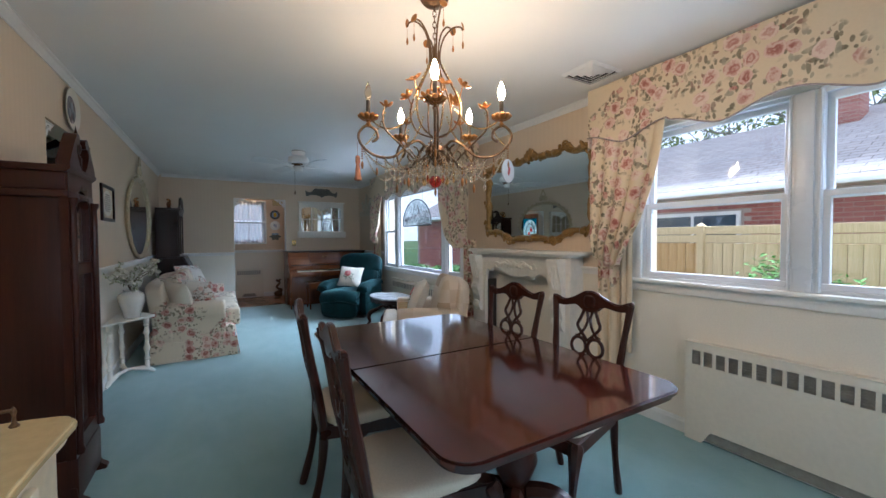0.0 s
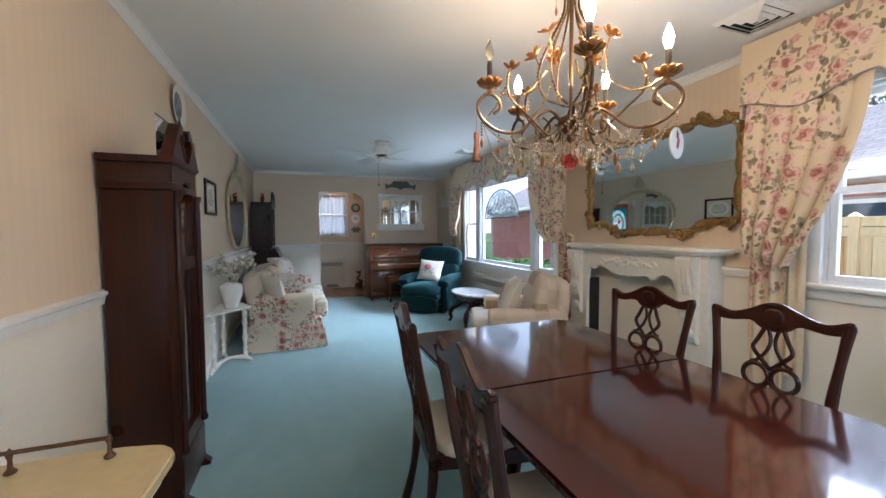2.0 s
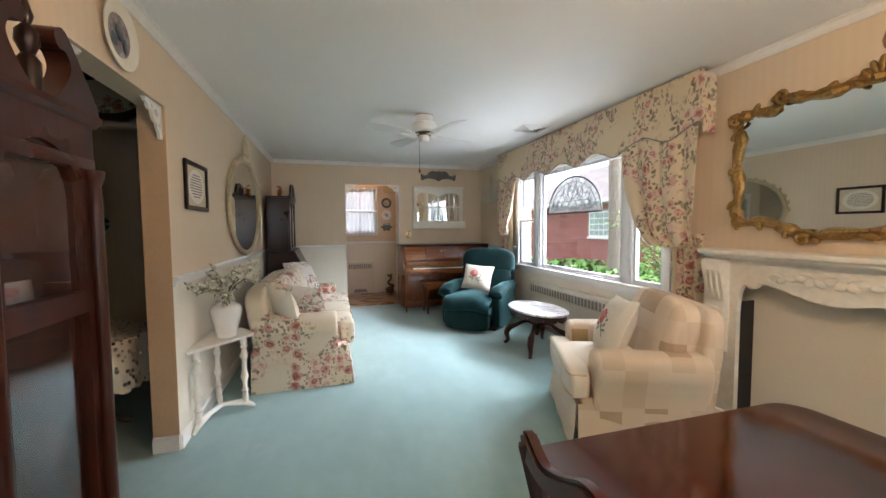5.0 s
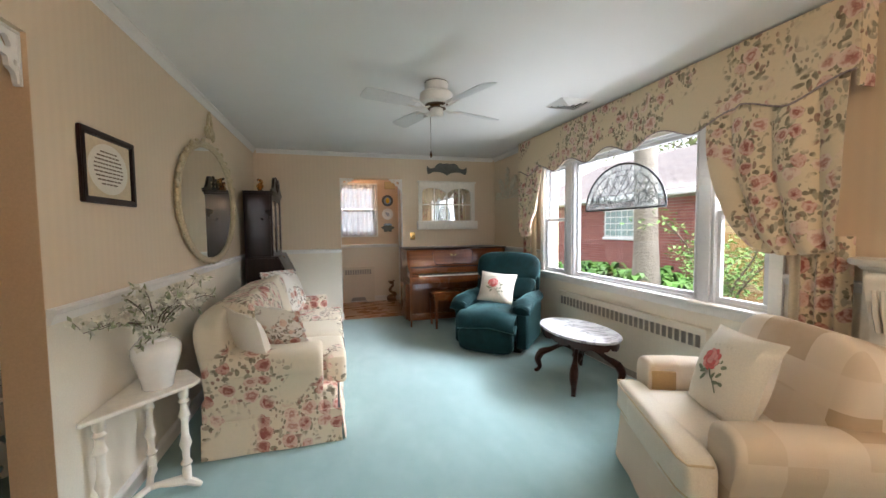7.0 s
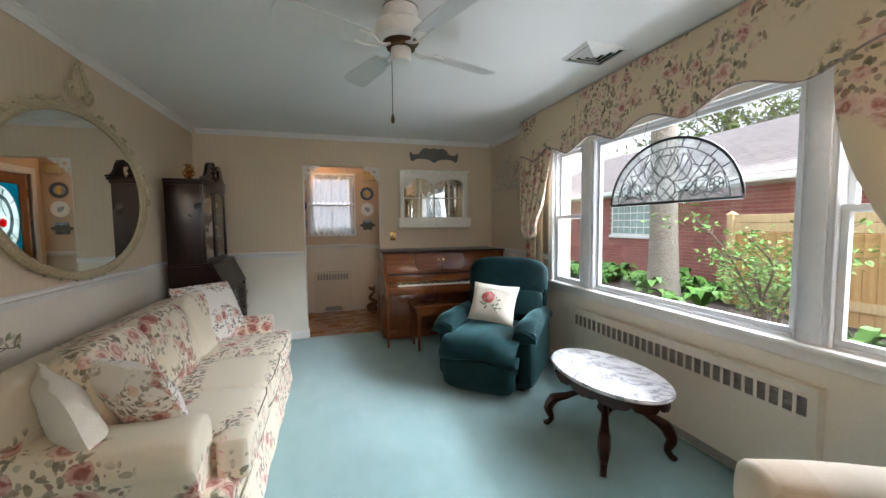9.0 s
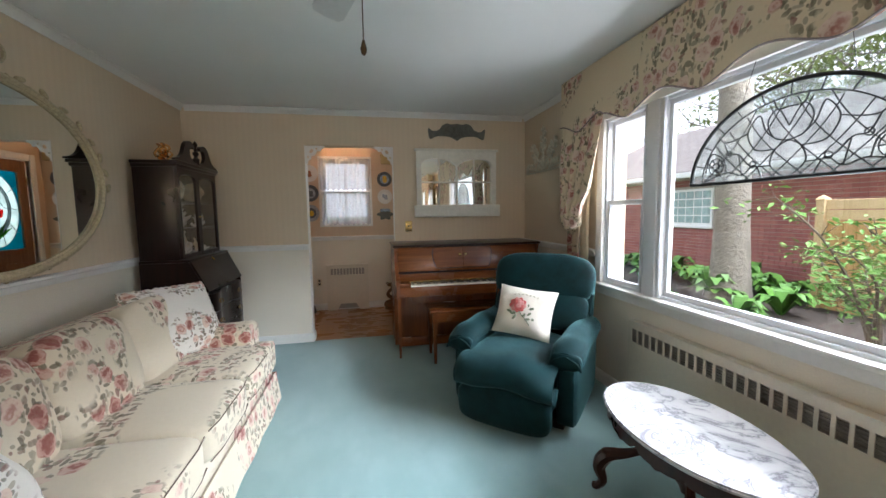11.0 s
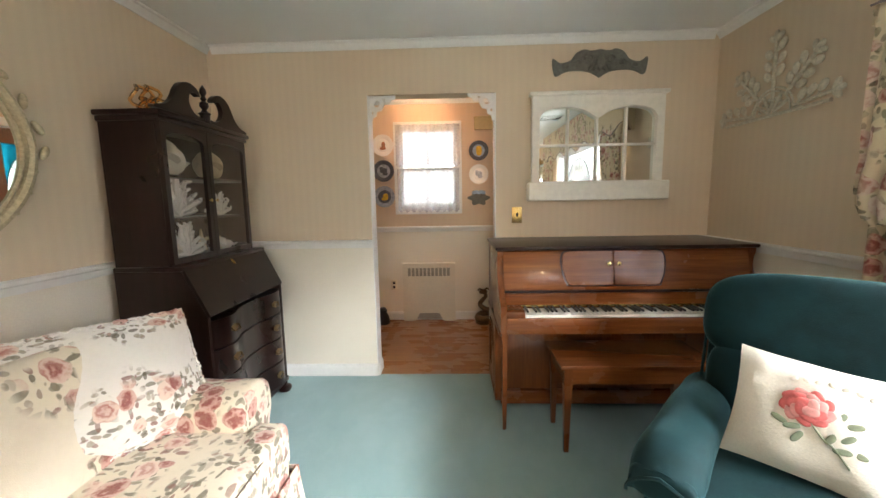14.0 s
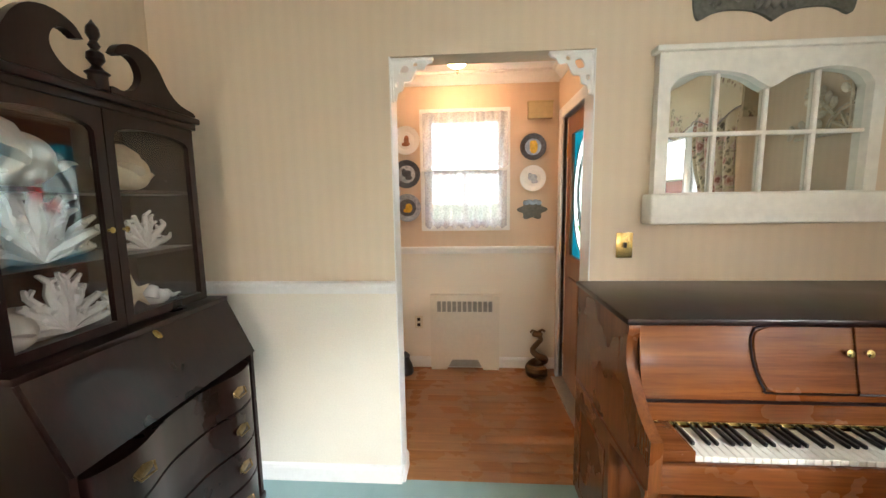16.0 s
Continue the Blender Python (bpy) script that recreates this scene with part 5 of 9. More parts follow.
def slotted_cover(name, m, length, height, depth, slots, label, toe=(0.08, 0.0), margin=0.07):
    """Radiator cover in x (length) and z, front at -y: a sheet-metal box with upright slots near its top."""
    r = thing(name, m, label, "radiator")
    z0, z1 = height - 0.135, height - 0.045
    pitch = (length - 2 * margin) / slots
    holes = []
    for k in range(slots):
        a = margin + k * pitch + pitch * 0.14
        holes.append([(a, z0), (a + pitch * 0.72, z0), (a + pitch * 0.72, z1), (a, z1)])
    h, s = toe
    base = [(0, 0), (length, 0)] if not h else [(0, 0), (s, 0), (s + 0.05, h), (length - s - 0.05, h), (length - s, 0), (length, 0)]
    bm = bmesh.new()
    prism(bm, [base + [(length, height), (0, height)]] + holes, 0.004, pose(0, -depth + 0.004, 0, 90, 0, 0))
    part("front_panel", bm, "radiator", r, flat=True)
    bm = bmesh.new()
    box(bm, (-0.004, -depth - 0.004, height), (length + 0.004, 0.0, height + 0.008), 0.003, 2)
    box(bm, (-0.002, -depth + 0.004, 0), (0.004, 0, height))
    box(bm, (length - 0.004, -depth + 0.004, 0), (length + 0.002, 0, height))
    part("cover_top", bm, "radiator", r)
    bm = B((0.01, -depth + 0.016, 0.02), (length - 0.01, -depth + 0.020, height - 0.02))
    part("heating_core", bm, "grille", r, flat=True)
    bm = bmesh.new()
    for k in range(slots):
        a = margin + k * pitch + pitch * 0.14
        for q in range(1, 6):
            zz = z0 + (z1 - z0) * q / 6
            box(bm, (a, -depth + 0.006, zz - 0.002), (a + pitch * 0.72, -depth + 0.012, zz + 0.002))
    part("louvres", bm, "grille", r, flat=True)
    return r


slotted_cover("radiator_cover", pose(RW, 2.165, 0, 0, 0, -90), 1.75, 0.625, 0.055, 25, "long cream radiator cover under the dining window", (0.085, 0.10), 0.03)
slotted_cover("radiator_cover", pose(RW, 7.07, 0, 0, 0, -90), 1.80, 0.61, 0.055, 30, "long cream radiator cover under the picture window", (0.085, 0.06), 0.03)


def fireplace():
    f = thing("mantelpiece", on_wall_right(3.72, 0), "white carved mantelpiece with scalloped frieze and scroll corbels", "fireplace")
    # local: x towards -y, y up, z into the room
    hw = 0.70
    lower = [(-0.475, 0.0)] + smooth_curve([(-0.475, 0.80), (-0.46, 0.92), (-0.43, 0.965), (-0.395, 0.945), (-0.37, 0.955), (-0.33, 0.985), (-0.22, 0.965), (-0.10, 0.925), (0.0, 0.915), (0.10, 0.925), (0.20, 0.945), (0.26, 0.915), (0.30, 0.945), (0.36, 0.965), (0.43, 0.93), (0.47, 0.85), (0.475, 0.78)], 4) + [(0.475, 0.0)]
    outline = [(-hw, 0.0)] + lower + [(hw, 0.0), (hw, 1.13), (-hw, 1.13)]
    bm = bmesh.new()
    prism(bm, [outline], 0.035, pose(0, 0, 0.12))
    part("surround", bm, "white_wood", f)
    for s in (-1, 1):
        part("side_return", B((s * hw - (0.02 if s > 0 else 0), 0, 0.001), (s * hw + (0.0 if s > 0 else 0.02), 1.13, 0.12)), "white_wood", f)
        # the far inner return is black, the near one white
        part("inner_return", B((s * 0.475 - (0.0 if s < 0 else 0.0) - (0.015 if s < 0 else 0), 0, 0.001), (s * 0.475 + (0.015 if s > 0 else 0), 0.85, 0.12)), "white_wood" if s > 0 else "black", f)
        bm = bmesh.new()
        prof = smooth_curve([(0.0, 1.12), (0.085, 1.12), (0.10, 1.08), (0.075, 0.98), (0.045, 0.86), (0.055, 0.80), (0.075, 0.76), (0.055, 0.71), (0.035, 0.62), (0.05, 0.57), (0.03, 0.52), (0.0, 0.50)], 4)
        prism(bm, [prof], 0.12, Matrix(((0, 0, 1, s * 0.585 - 0.06), (0, 1, 0, 0), (-1, 0, 0, 0.155), (0, 0, 0, 1))) @ Matrix.Diagonal((-1, 1, 1, 1)))
        corb = part("corbel", bm, "white_wood", f)
        bm = bmesh.new()
        for z, r in ((0.775, 0.045), (0.70, 0.04), (0.58, 0.035)):
            cushion(bm, (0.10, 0.075, 0.05), Matrix.Translation((s * 0.585, z, 0.155 + r)), 2.5, 4)
        for q in (-0.03, 0.0, 0.03):
            tube(bm, [(s * 0.585 + q, 1.05, 0.245), (s * 0.585 + q, 0.95, 0.232), (s * 0.585 + q * 0.9, 0.86, 0.205)], 0.012, 6)
        part("leaf_carving", bm, "white_wood", corb)
        part("plinth", B((s * 0.585 - 0.10, 0, 0.12), (s * 0.585 + 0.10, 0.11, 0.17), 0.006), "white_wood", f)
    bm = bmesh.new()
    for k in range(-5, 6):
        cushion(bm, (0.07 - 0.004 * abs(k), 0.05 - 0.003 * abs(k), 0.03), pose(k * 0.045, 1.03 + 0.012 * math.cos(k * 1.9), 0.157, 0, 0, 35 * math.sin(k * 2.3)), 2.2, 3)
    for s in (-1, 1):
        tube(bm, [(s * x, z, 0.158) for x, z in smooth_curve([(0.05, 1.04), (0.12, 1.07), (0.2, 1.03), (0.27, 1.05), (0.30, 1.02), (0.27, 1.0)], 4)], 0.008, 6)
    part("frieze_carving", bm, "white_wood", f)
    shelf = [(-0.80, 0.0), (0.80, 0.0)] + smooth_curve([(0.80, 0.04), (0.76, 0.15), (0.66, 0.24), (0.50, 0.255), (0.30, 0.235), (0, 0.25), (-0.30, 0.235), (-0.50, 0.255), (-0.66, 0.24), (-0.76, 0.15), (-0.80, 0.04)], 4)
    bm = bmesh.new()
    prism(bm, [shelf], 0.028, Matrix(((1, 0, 0, 0), (0, 0, 1, 1.152), (0, 1, 0, 0.002), (0, 0, 0, 1))))
    prism(bm, [[(x * 0.955, z * 0.9) for x, z in shelf]], 0.024, Matrix(((1, 0, 0, 0), (0, 0, 1, 1.13), (0, 1, 0, 0.002), (0, 0, 0, 1))))
    bmesh.ops.bevel(bm, geom=[e for e in bm.edges if e.calc_face_angle(0) > 1.2 and abs(e.verts[0].co.y - e.verts[1].co.y) < 1e-4], offset=0.006, segments=2, affect="EDGES")
    part("shelf", bm, "white_wood", f)
    return f


fireplace()
bm = bmesh.new()
tube(bm, [(3.545, 3.98, 0.10), (3.52, 3.98, 0.10), (3.50, 3.98, 0.13), (3.50, 3.98, 0.19)], 0.009, 8)
lathe(bm, [(0.014, 0.18), (0.016, 0.19), (0.012, 0.2), (0.008, 0.23), (0, 0.235)], 8, Matrix.Translation((3.50, 3.98, 0)))
solid("gas_tap", bm, "brass", "small brass gas tap inside the fireplace", "gas tap")


def scroll_frame(bm, loop, r, m, bump=0.35, beats=9):
    """A carved moulding that swells and shrinks along a closed outline."""
    n = len(loop)
    pts = [m @ Vector((x, y, 0.022 + 0.010 * math.sin(beats * math.tau * k / n * 2))) for k, (x, y) in enumerate(loop)]
    tube(bm, pts, [r * (1 + bump * math.sin(beats * math.tau * k / n)) for k in range(n)], 8, closed=True)
    return bm


def overmantel():
    m = on_wall_right(3.62, 1.69)
    t = thing("overmantel_mirror", m, "wide mirror in a carved gilt rococo frame", "mirror")
    half = [(0.0, -0.385), (0.16, -0.395), (0.30, -0.415), (0.40, -0.365), (0.52, -0.325), (0.64, -0.33), (0.70, -0.27), (0.685, -0.12), (0.70, 0.05), (0.685, 0.22), (0.705, 0.33), (0.62, 0.36), (0.50, 0.345), (0.43, 0.40), (0.33, 0.375), (0.22, 0.365), (0.10, 0.375), (0.0, 0.385)]
    right = smooth_curve(half, 4)
    loop = right + [(-x, y) for x, y in right[::-1]][1:-1]
    bm = bmesh.new()
    prism(bm, [[(x * 0.99, y * 0.985) for x, y in loop]], 0.010, pose(0, 0, 0.004))
    part("mirror_glass", bm, "mirror", t, flat=True)
    bm = bmesh.new()
    scroll_frame(bm, loop, 0.026, I4, 0.3, 22)
    scroll_frame(bm, [(x * 1.035, y * 1.06) for x, y in loop], 0.013, I4, 0.5, 31)
    fr = part("gilt_frame", bm, "gold", t)
    for i, (x, y) in enumerate(loop):
        if i % 5 == 0:
            bm = bmesh.new()
            a = math.degrees(math.atan2(y, x))
            cushion(bm, (0.07 + 0.02 * math.sin(i), 0.035, 0.03), pose(x * 1.045, y * 1.07, 0.04, 0, 0, a + 70 + 30 * math.sin(i * 1.7)), 2.2, 3)
            part("acanthus_leaf", bm, "gold", fr)
    for s in (-1, 1):
        for x0, y0, d in ((0.43, 0.42, 1), (0.30, -0.43, -1), (0.71, 0.34, 1)):
            bm = bmesh.new()
            tube(bm, [(s * x, y0 + d * (z - y0), 0.045) for x, z in spiral(x0, y0, 0.055, 0.012, 200, 560)], 0.011, 6)
            part("scroll", bm, "gold", fr)
    bm = bmesh.new()
    for k in range(-3, 4):
        cushion(bm, (0.03, 0.09 - 0.012 * abs(k), 0.03), pose(k * 0.03, 0.43 - 0.008 * k * k, 0.045, 0, 0, -16 * k), 2.3, 3)
    part("crest_leaf", bm, "gold", fr)
    return t


overmantel()

# ---- living end: seating ----
def rolled_arm(bm, length, height, width, m, roll=0.075):
    """A padded arm along y: an upright panel with a fat rounded top."""
    prof = smooth_curve([(-width * 0.30, 0.02), (-width * 0.31, height * 0.52), (-width * 0.40, height - roll * 2.1), (-width * 0.5, height - roll * 1.4), (-width * 0.46, height - 0.35 * roll), (-width * 0.2, height), (width * 0.2, height), (width * 0.46, height - 0.35 * roll), (width * 0.5, height - roll * 1.4), (width * 0.40, height - roll * 2.1), (width * 0.31, height * 0.52), (width * 0.30, 0.02)], 3)
    n = len(prof)
    rings = []
    steps = [0.0, 0.012, 0.04, 0.10, 0.3, 0.5, 0.7, 0.9, 0.96, 0.988, 1.0]
    for i, f in enumerate(steps):
        k = 0.86 if i in (0, len(steps) - 1) else (0.95 if i in (1, len(steps) - 2) else 1.0)
        cz = height * 0.5
        rings.append([bm.verts.new(m @ Vector((x * k, f * length, (cz + (z - cz) * (k * 0.5 + 0.5)) + 0.004 * math.sin(9 * f + 20 * x)))) for x, z in prof])
    for a, b in zip(rings, rings[1:]):
        for k in range(n):
            j = (k + 1) % n
            bm.faces.new((a[k], a[j], b[j], b[k]))
    bm.faces.new(rings[0])
    bm.faces.new(rings[-1])
    return bm


def skirt_panel(bm, a, b, top, out, flare=0.02, n=24, pleats=2.0):
    """A hanging cloth skirt between two points on the floor plan."""
    a, b, out = Vector(a), Vector(b), Vector(out)

    def fn(u, v):
        p = a.lerp(b, u) + out * ((1 - v) * flare + 0.004 * math.sin(u * math.tau * pleats) * (1 - v))
        return (p.x, p.y, 0.006 + v * (top - 0.006))
    return sheet(bm, n, 4, fn, 0.006)


def sofa():
    """Three-seat sofa with its back to the left wall; faces +x. Origin at the near back corner on the floor."""
    s = thing("sofa", pose(0.20, 5.70, 0), "cream rose-chintz sofa with loose cushions and a skirt", "sofa")
    L, D = 2.02, 0.86
    bm = B((0.05, 0.04, 0.10), (D - 0.03, L - 0.04, 0.34), 0.03, 3)
    part("base", bm, "floral", s)
    bm = bmesh.new()
    cushion(bm, (0.20, L - 0.02, 0.74), pose(0.15, L / 2, 0.48, 0, -10, 0), 7, 12)
    part("back", bm, "floral", s)
    for y in (0.10, L - 0.10):
        bm = bmesh.new()
        rolled_arm(bm, 0.66, 0.615, 0.25, pose(0.08, y, 0, 0, 0, -90), 0.085)
        part("arm", bm, "floral", s)
    seat_w = (L - 0.38) / 3
    for k in range(3):
        bm = bmesh.new()
        cushion(bm, (0.66, seat_w - 0.006, 0.19), Matrix.Translation((0.56, 0.19 + seat_w * (k + 0.5), 0.405)), 7, 10, 0.10)
        if k != 1:
            e = -1 if k == 0 else 1
            cushion(bm, (0.13, 0.26, 0.19), Matrix.Translation((0.825, 0.19 + seat_w * (k + 0.5) + e * 0.19, 0.405)), 7, 6, 0.05)
        seat = part("seat_cushion", bm, "floral", s)
        bm = bmesh.new()
        yc = 0.19 + seat_w * (k + 0.5)
        for z in (0.34, 0.475):
            tube(bm, [(0.885 - 0.012, yc - seat_w * 0.46, z), (0.885, yc - seat_w * 0.3, z), (0.885, yc + seat_w * 0.3, z), (0.885 - 0.012, yc + seat_w * 0.46, z)], 0.003, 6)
        part("piping", bm, "twig", seat, "thin taupe piping")
        bm = bmesh.new()
        cushion(bm, (0.20, seat_w + 0.02, 0.46), pose(0.285, yc, 0.665, 0, -14, 0), 4.0, 10)
        part("back_cushion", bm, "floral", s)
    bm = bmesh.new()
    skirt_panel(bm, (D - 0.015, 0.01, 0), (D - 0.015, L - 0.01, 0), 0.21, (1, 0, 0), 0.03, 48, 5)
    part("front_skirt", bm, "floral", s)
    for y, o in ((0.015, -1), (L - 0.015, 1)):
        bm = bmesh.new()
        skirt_panel(bm, (0.06, y, 0), (D - 0.01, y, 0), 0.21, (0, o, 0), 0.02)
        part("side_skirt", bm, "floral", s)
    for x, y in ((0.10, 0.08), (0.10, L - 0.08), (D - 0.08, 0.08), (D - 0.08, L - 0.08)):
        part("foot", B((x - 0.025, y - 0.025, 0), (x + 0.025, y + 0.025, 0.11)), "dark_wood", s)
    return s


sofa()


def scatter(name, m, w, h, t, material, label, fringe=False):
    c = thing(name, m, label, "cushion", "cushions on the sofa" if "sofa" in label else "")
    bm = bmesh.new()
    pillow_mesh(bm, w, h, t)
    body = part("cover", bm, material, c)
    if fringe:
        bm = bmesh.new()
        rnd = random.Random(5)
        edge = []
        for sx, sy, ex, ey in ((-1, -1, 1, -1), (1, -1, 1, 1), (1, 1, -1, 1), (-1, 1, -1, -1)):
            for k in range(60):
                f = k / 60
                px, py = sx + (ex - sx) * f, sy + (ey - sy) * f
                edge.append((px * w * 0.485 + rnd.uniform(-.004, .004), py * h * 0.485 + rnd.uniform(-.004, .004), rnd.uniform(-.005, .005)))
        tube(bm, edge, [0.006 + rnd.uniform(-0.002, 0.002) for _ in edge], 5, closed=True)
        part("fringe", bm, "floral_pale", c)
    return c


def lay_pillow(x, y, z, yaw, tilt, spin=0):
    """Upright cushion whose face looks along the yaw (degrees from +x), leaning back by tilt."""
    return pose(x, y, z, 0, 0, yaw) @ pose(0, 0, 0, 90 - tilt, 0, 90) @ pose(0, 0, 0, 0, 0, spin)


scatter("scatter_cushion", lay_pillow(0.64, 5.99, 0.67, 58, 28, 6), 0.46, 0.40, 0.17, "floral_pale", "pale rose-print cushion leaning in the sofa's corner", True)
scatter("scatter_cushion", lay_pillow(0.55, 7.42, 0.715, -24, 26, -3), 0.58, 0.46, 0.18, "floral_pale", "fringed rose-print cushion leaning on the sofa's back", True)
scatter("scatter_cushion", lay_pillow(0.50, 5.86, 0.66, 35, 20, 4), 0.42, 0.40, 0.14, "cotton", "plain cream cushion behind another on the sofa")


def embroidered(c, w, h, t, lift):
    """A rose with leaves stitched on the cushion's face."""
    top = lambda x, y: t / 2 * max(0.0, (1 - (2 * x / w) ** 2) * (1 - (2 * y / h) ** 2)) ** 0.42 + lift
    petal = mesh_of(cushion(bmesh.new(), (0.045, 0.03, 0.008), I4, 2.3, 3), "petal", "rose_red")
    pale = mesh_of(cushion(bmesh.new(), (0.045, 0.03, 0.008), I4, 2.3, 3), "petal", "rose_pink")
    for r0, n, zz in ((0.046, 9, 0.0), (0.030, 7, 0.003), (0.014, 4, 0.006)):
        for k in range(n):
            a = math.tau * k / n + r0 * 40
            x, y = -0.03 + r0 * math.cos(a), 0.035 + 0.8 * r0 * math.sin(a)
            o = new("petal", petal if k % 3 else pale)
            o.parent = c
            o.matrix_local = pose(x, y, top(x, y) + zz, 0, 0, math.degrees(a) + 60)
    bm = bmesh.new()
    stem = smooth_curve([(-0.02, 0.0), (0.01, -0.035), (0.04, -0.055), (0.075, -0.095)], 4)
    tube(bm, [(x, y, top(x, y)) for x, y in stem], 0.003, 5)
    part("stem", bm, "thread_green", c)
    lf = mesh_of(cushion(bmesh.new(), (0.042, 0.018, 0.005), I4, 2.2, 3), "leaf", "thread_green")
    for x, y, a in ((-0.055, -0.03, 200), (-0.085, -0.02, 160), (0.03, -0.03, 60), (0.06, -0.02, 40), (0.055, -0.055, 10), (0.085, -0.05, -10), (0.04, 0.03, 60), (0.07, 0.02, 20), (-0.04, -0.055, 240)):
        o = new("leaf", lf)
        o.parent = c
        o.matrix_local = pose(x, y, top(x, y), 0, 0, a)
    bm = bmesh.new()
    for k in range(7):
        x, y = -0.07 + 0.028 * k, 0.118 - 0.001 * (k - 3) ** 2
        cushion(bm, (0.020, 0.014, 0.004), pose(x, y, top(x, y), 0, 0, 40 * (-1) ** k), 2.2, 3)
    part("stitched_bars", bm, "cotton", c)


def recliner():
    """Rocker recliner; faces -y locally, origin on the floor under its middle."""
    m = pose(2.865, 7.31, 0, 0, 0, -42.0)
    r = thing("recliner", m, "teal velvet rocker recliner with padded arms", "recliner")
    part("rocker_base", B((-0.33, -0.30, 0.0), (0.33, 0.32, 0.07), 0.01), "black", r)
    bm = bmesh.new()
    cushion(bm, (0.56, 0.74, 0.28), Matrix.Translation((0, -0.06, 0.24)), 8, 8)
    part("body", bm, "velvet", r)

    # the seat runs on into a rounded lip that hangs over the foot board
    def seat_top(u, v):
        x = (u - 0.5) * 2
        path = smooth_curve([(0.20, 0.455), (0.0, 0.47), (-0.24, 0.476), (-0.44, 0.468), (-0.545, 0.43), (-0.585, 0.365), (-0.565, 0.30), (-0.50, 0.27)], 5)
        f = v * (len(path) - 1)
        i = min(int(f), len(path) - 2)
        y, z = (path[i][q] + (path[i + 1][q] - path[i][q]) * (f - i) for q in (0, 1))
        flare = 0.285 + 0.035 * max(0.0, min(1.0, (-y - 0.33) / 0.12))
        edge = abs(x) ** 5
        return (x * flare, y + 0.03 * edge * (y < -0.3) + 0.008 * math.sin(5 * x + 9 * y), z - 0.030 * edge + 0.010 * math.sin(4.0 * x + 1.0) * (1 - edge))
    bm = bmesh.new()
    sheet(bm, 28, 34, seat_top, -0.09)
    part("seat", bm, "velvet", r)
    bm = bmesh.new()
    cushion(bm, (0.60, 0.12, 0.25), pose(0, -0.49, 0.16, 6, 0, 0), 5.0, 10, 0.1)
    part("footrest", bm, "velvet", r)
    for s in (-1, 1):
        bm = bmesh.new()
        cushion(bm, (0.125, 0.74, 0.46), Matrix.Translation((s * 0.35, -0.005, 0.275)), 9, 8)
        side = part("side_panel", bm, "velvet", r)

        def pad(u, v):
            a = (u - 0.5) * math.pi * 1.15
            w = 0.092 + 0.014 * (1 - v)
            drop = 0.055 * max(0.0, (0.22 - v) / 0.22) ** 1.6
            nose = 1.0 - 0.14 * max(0.0, (0.10 - v) / 0.10)
            return (s * 0.352 + w * nose * math.sin(a), -0.40 + 0.70 * v, 0.515 + 0.082 * math.cos(a) * nose - drop + 0.005 * math.sin(11 * v + 4 * u))
        bm = bmesh.new()
        sheet(bm, 18, 26, pad, 0.02)
        cushion(bm, (0.185, 0.05, 0.11), pose(s * 0.352, -0.380, 0.478, 10, 0, 0), 3.0, 6)
        part("arm_pad", bm, "velvet", r)
        bm = bmesh.new()
        tube(bm, [(s * 0.352 + 0.092 * math.cos(a), -0.408 + 0.004 * math.sin(3 * a), 0.475 - 0.03 * abs(math.cos(a)) + 0.045 * math.sin(a)) for a in (math.pi * (-0.05 + 1.1 * k / 14) for k in range(15))], 0.006, 5)
        part("welt", bm, "velvet", side)
    for zc, hh, tt, wide, shift in ((0.615, 0.30, 0.19, 0.71, 0.0), (0.845, 0.38, 0.23, 0.78, 0.012)):
        bm = bmesh.new()
        cushion(bm, (wide, tt, hh), pose(0, 0.27 + (zc - 0.6) * 0.30 + shift, zc, -17, 0, 0), 4.2 if zc < 0.8 else 3.3, 14, 0.0)
        part("back_cushion", bm, "velvet", r)
    bm = bmesh.new()
    cushion(bm, (0.75, 0.13, 0.66), pose(0, 0.41, 0.69, -15, 0, 0), 4.5, 10)
    part("back_shell", bm, "velvet", r)
    for s in (-1, 1):
        bm = bmesh.new()
        tube(bm, [(s * 0.372, 0.235 + (z - 0.5) * 0.30, z) for z in (0.50, 0.60, 0.70, 0.80, 0.90)], 0.006, 5)
        part("back_seam", bm, "velvet", r)
    return r, m


rec, rec_m = recliner()
pc = scatter("scatter_cushion", rec_m @ pose(-0.03, -0.01, 0.645, 90 - 24, 0, 0) @ pose(0, 0, 0, 0, 0, -4), 0.43, 0.36, 0.15, "cotton", "cream cushion embroidered with a red rose on the recliner")
embroidered(pc, 0.43, 0.36, 0.15, 0.002)


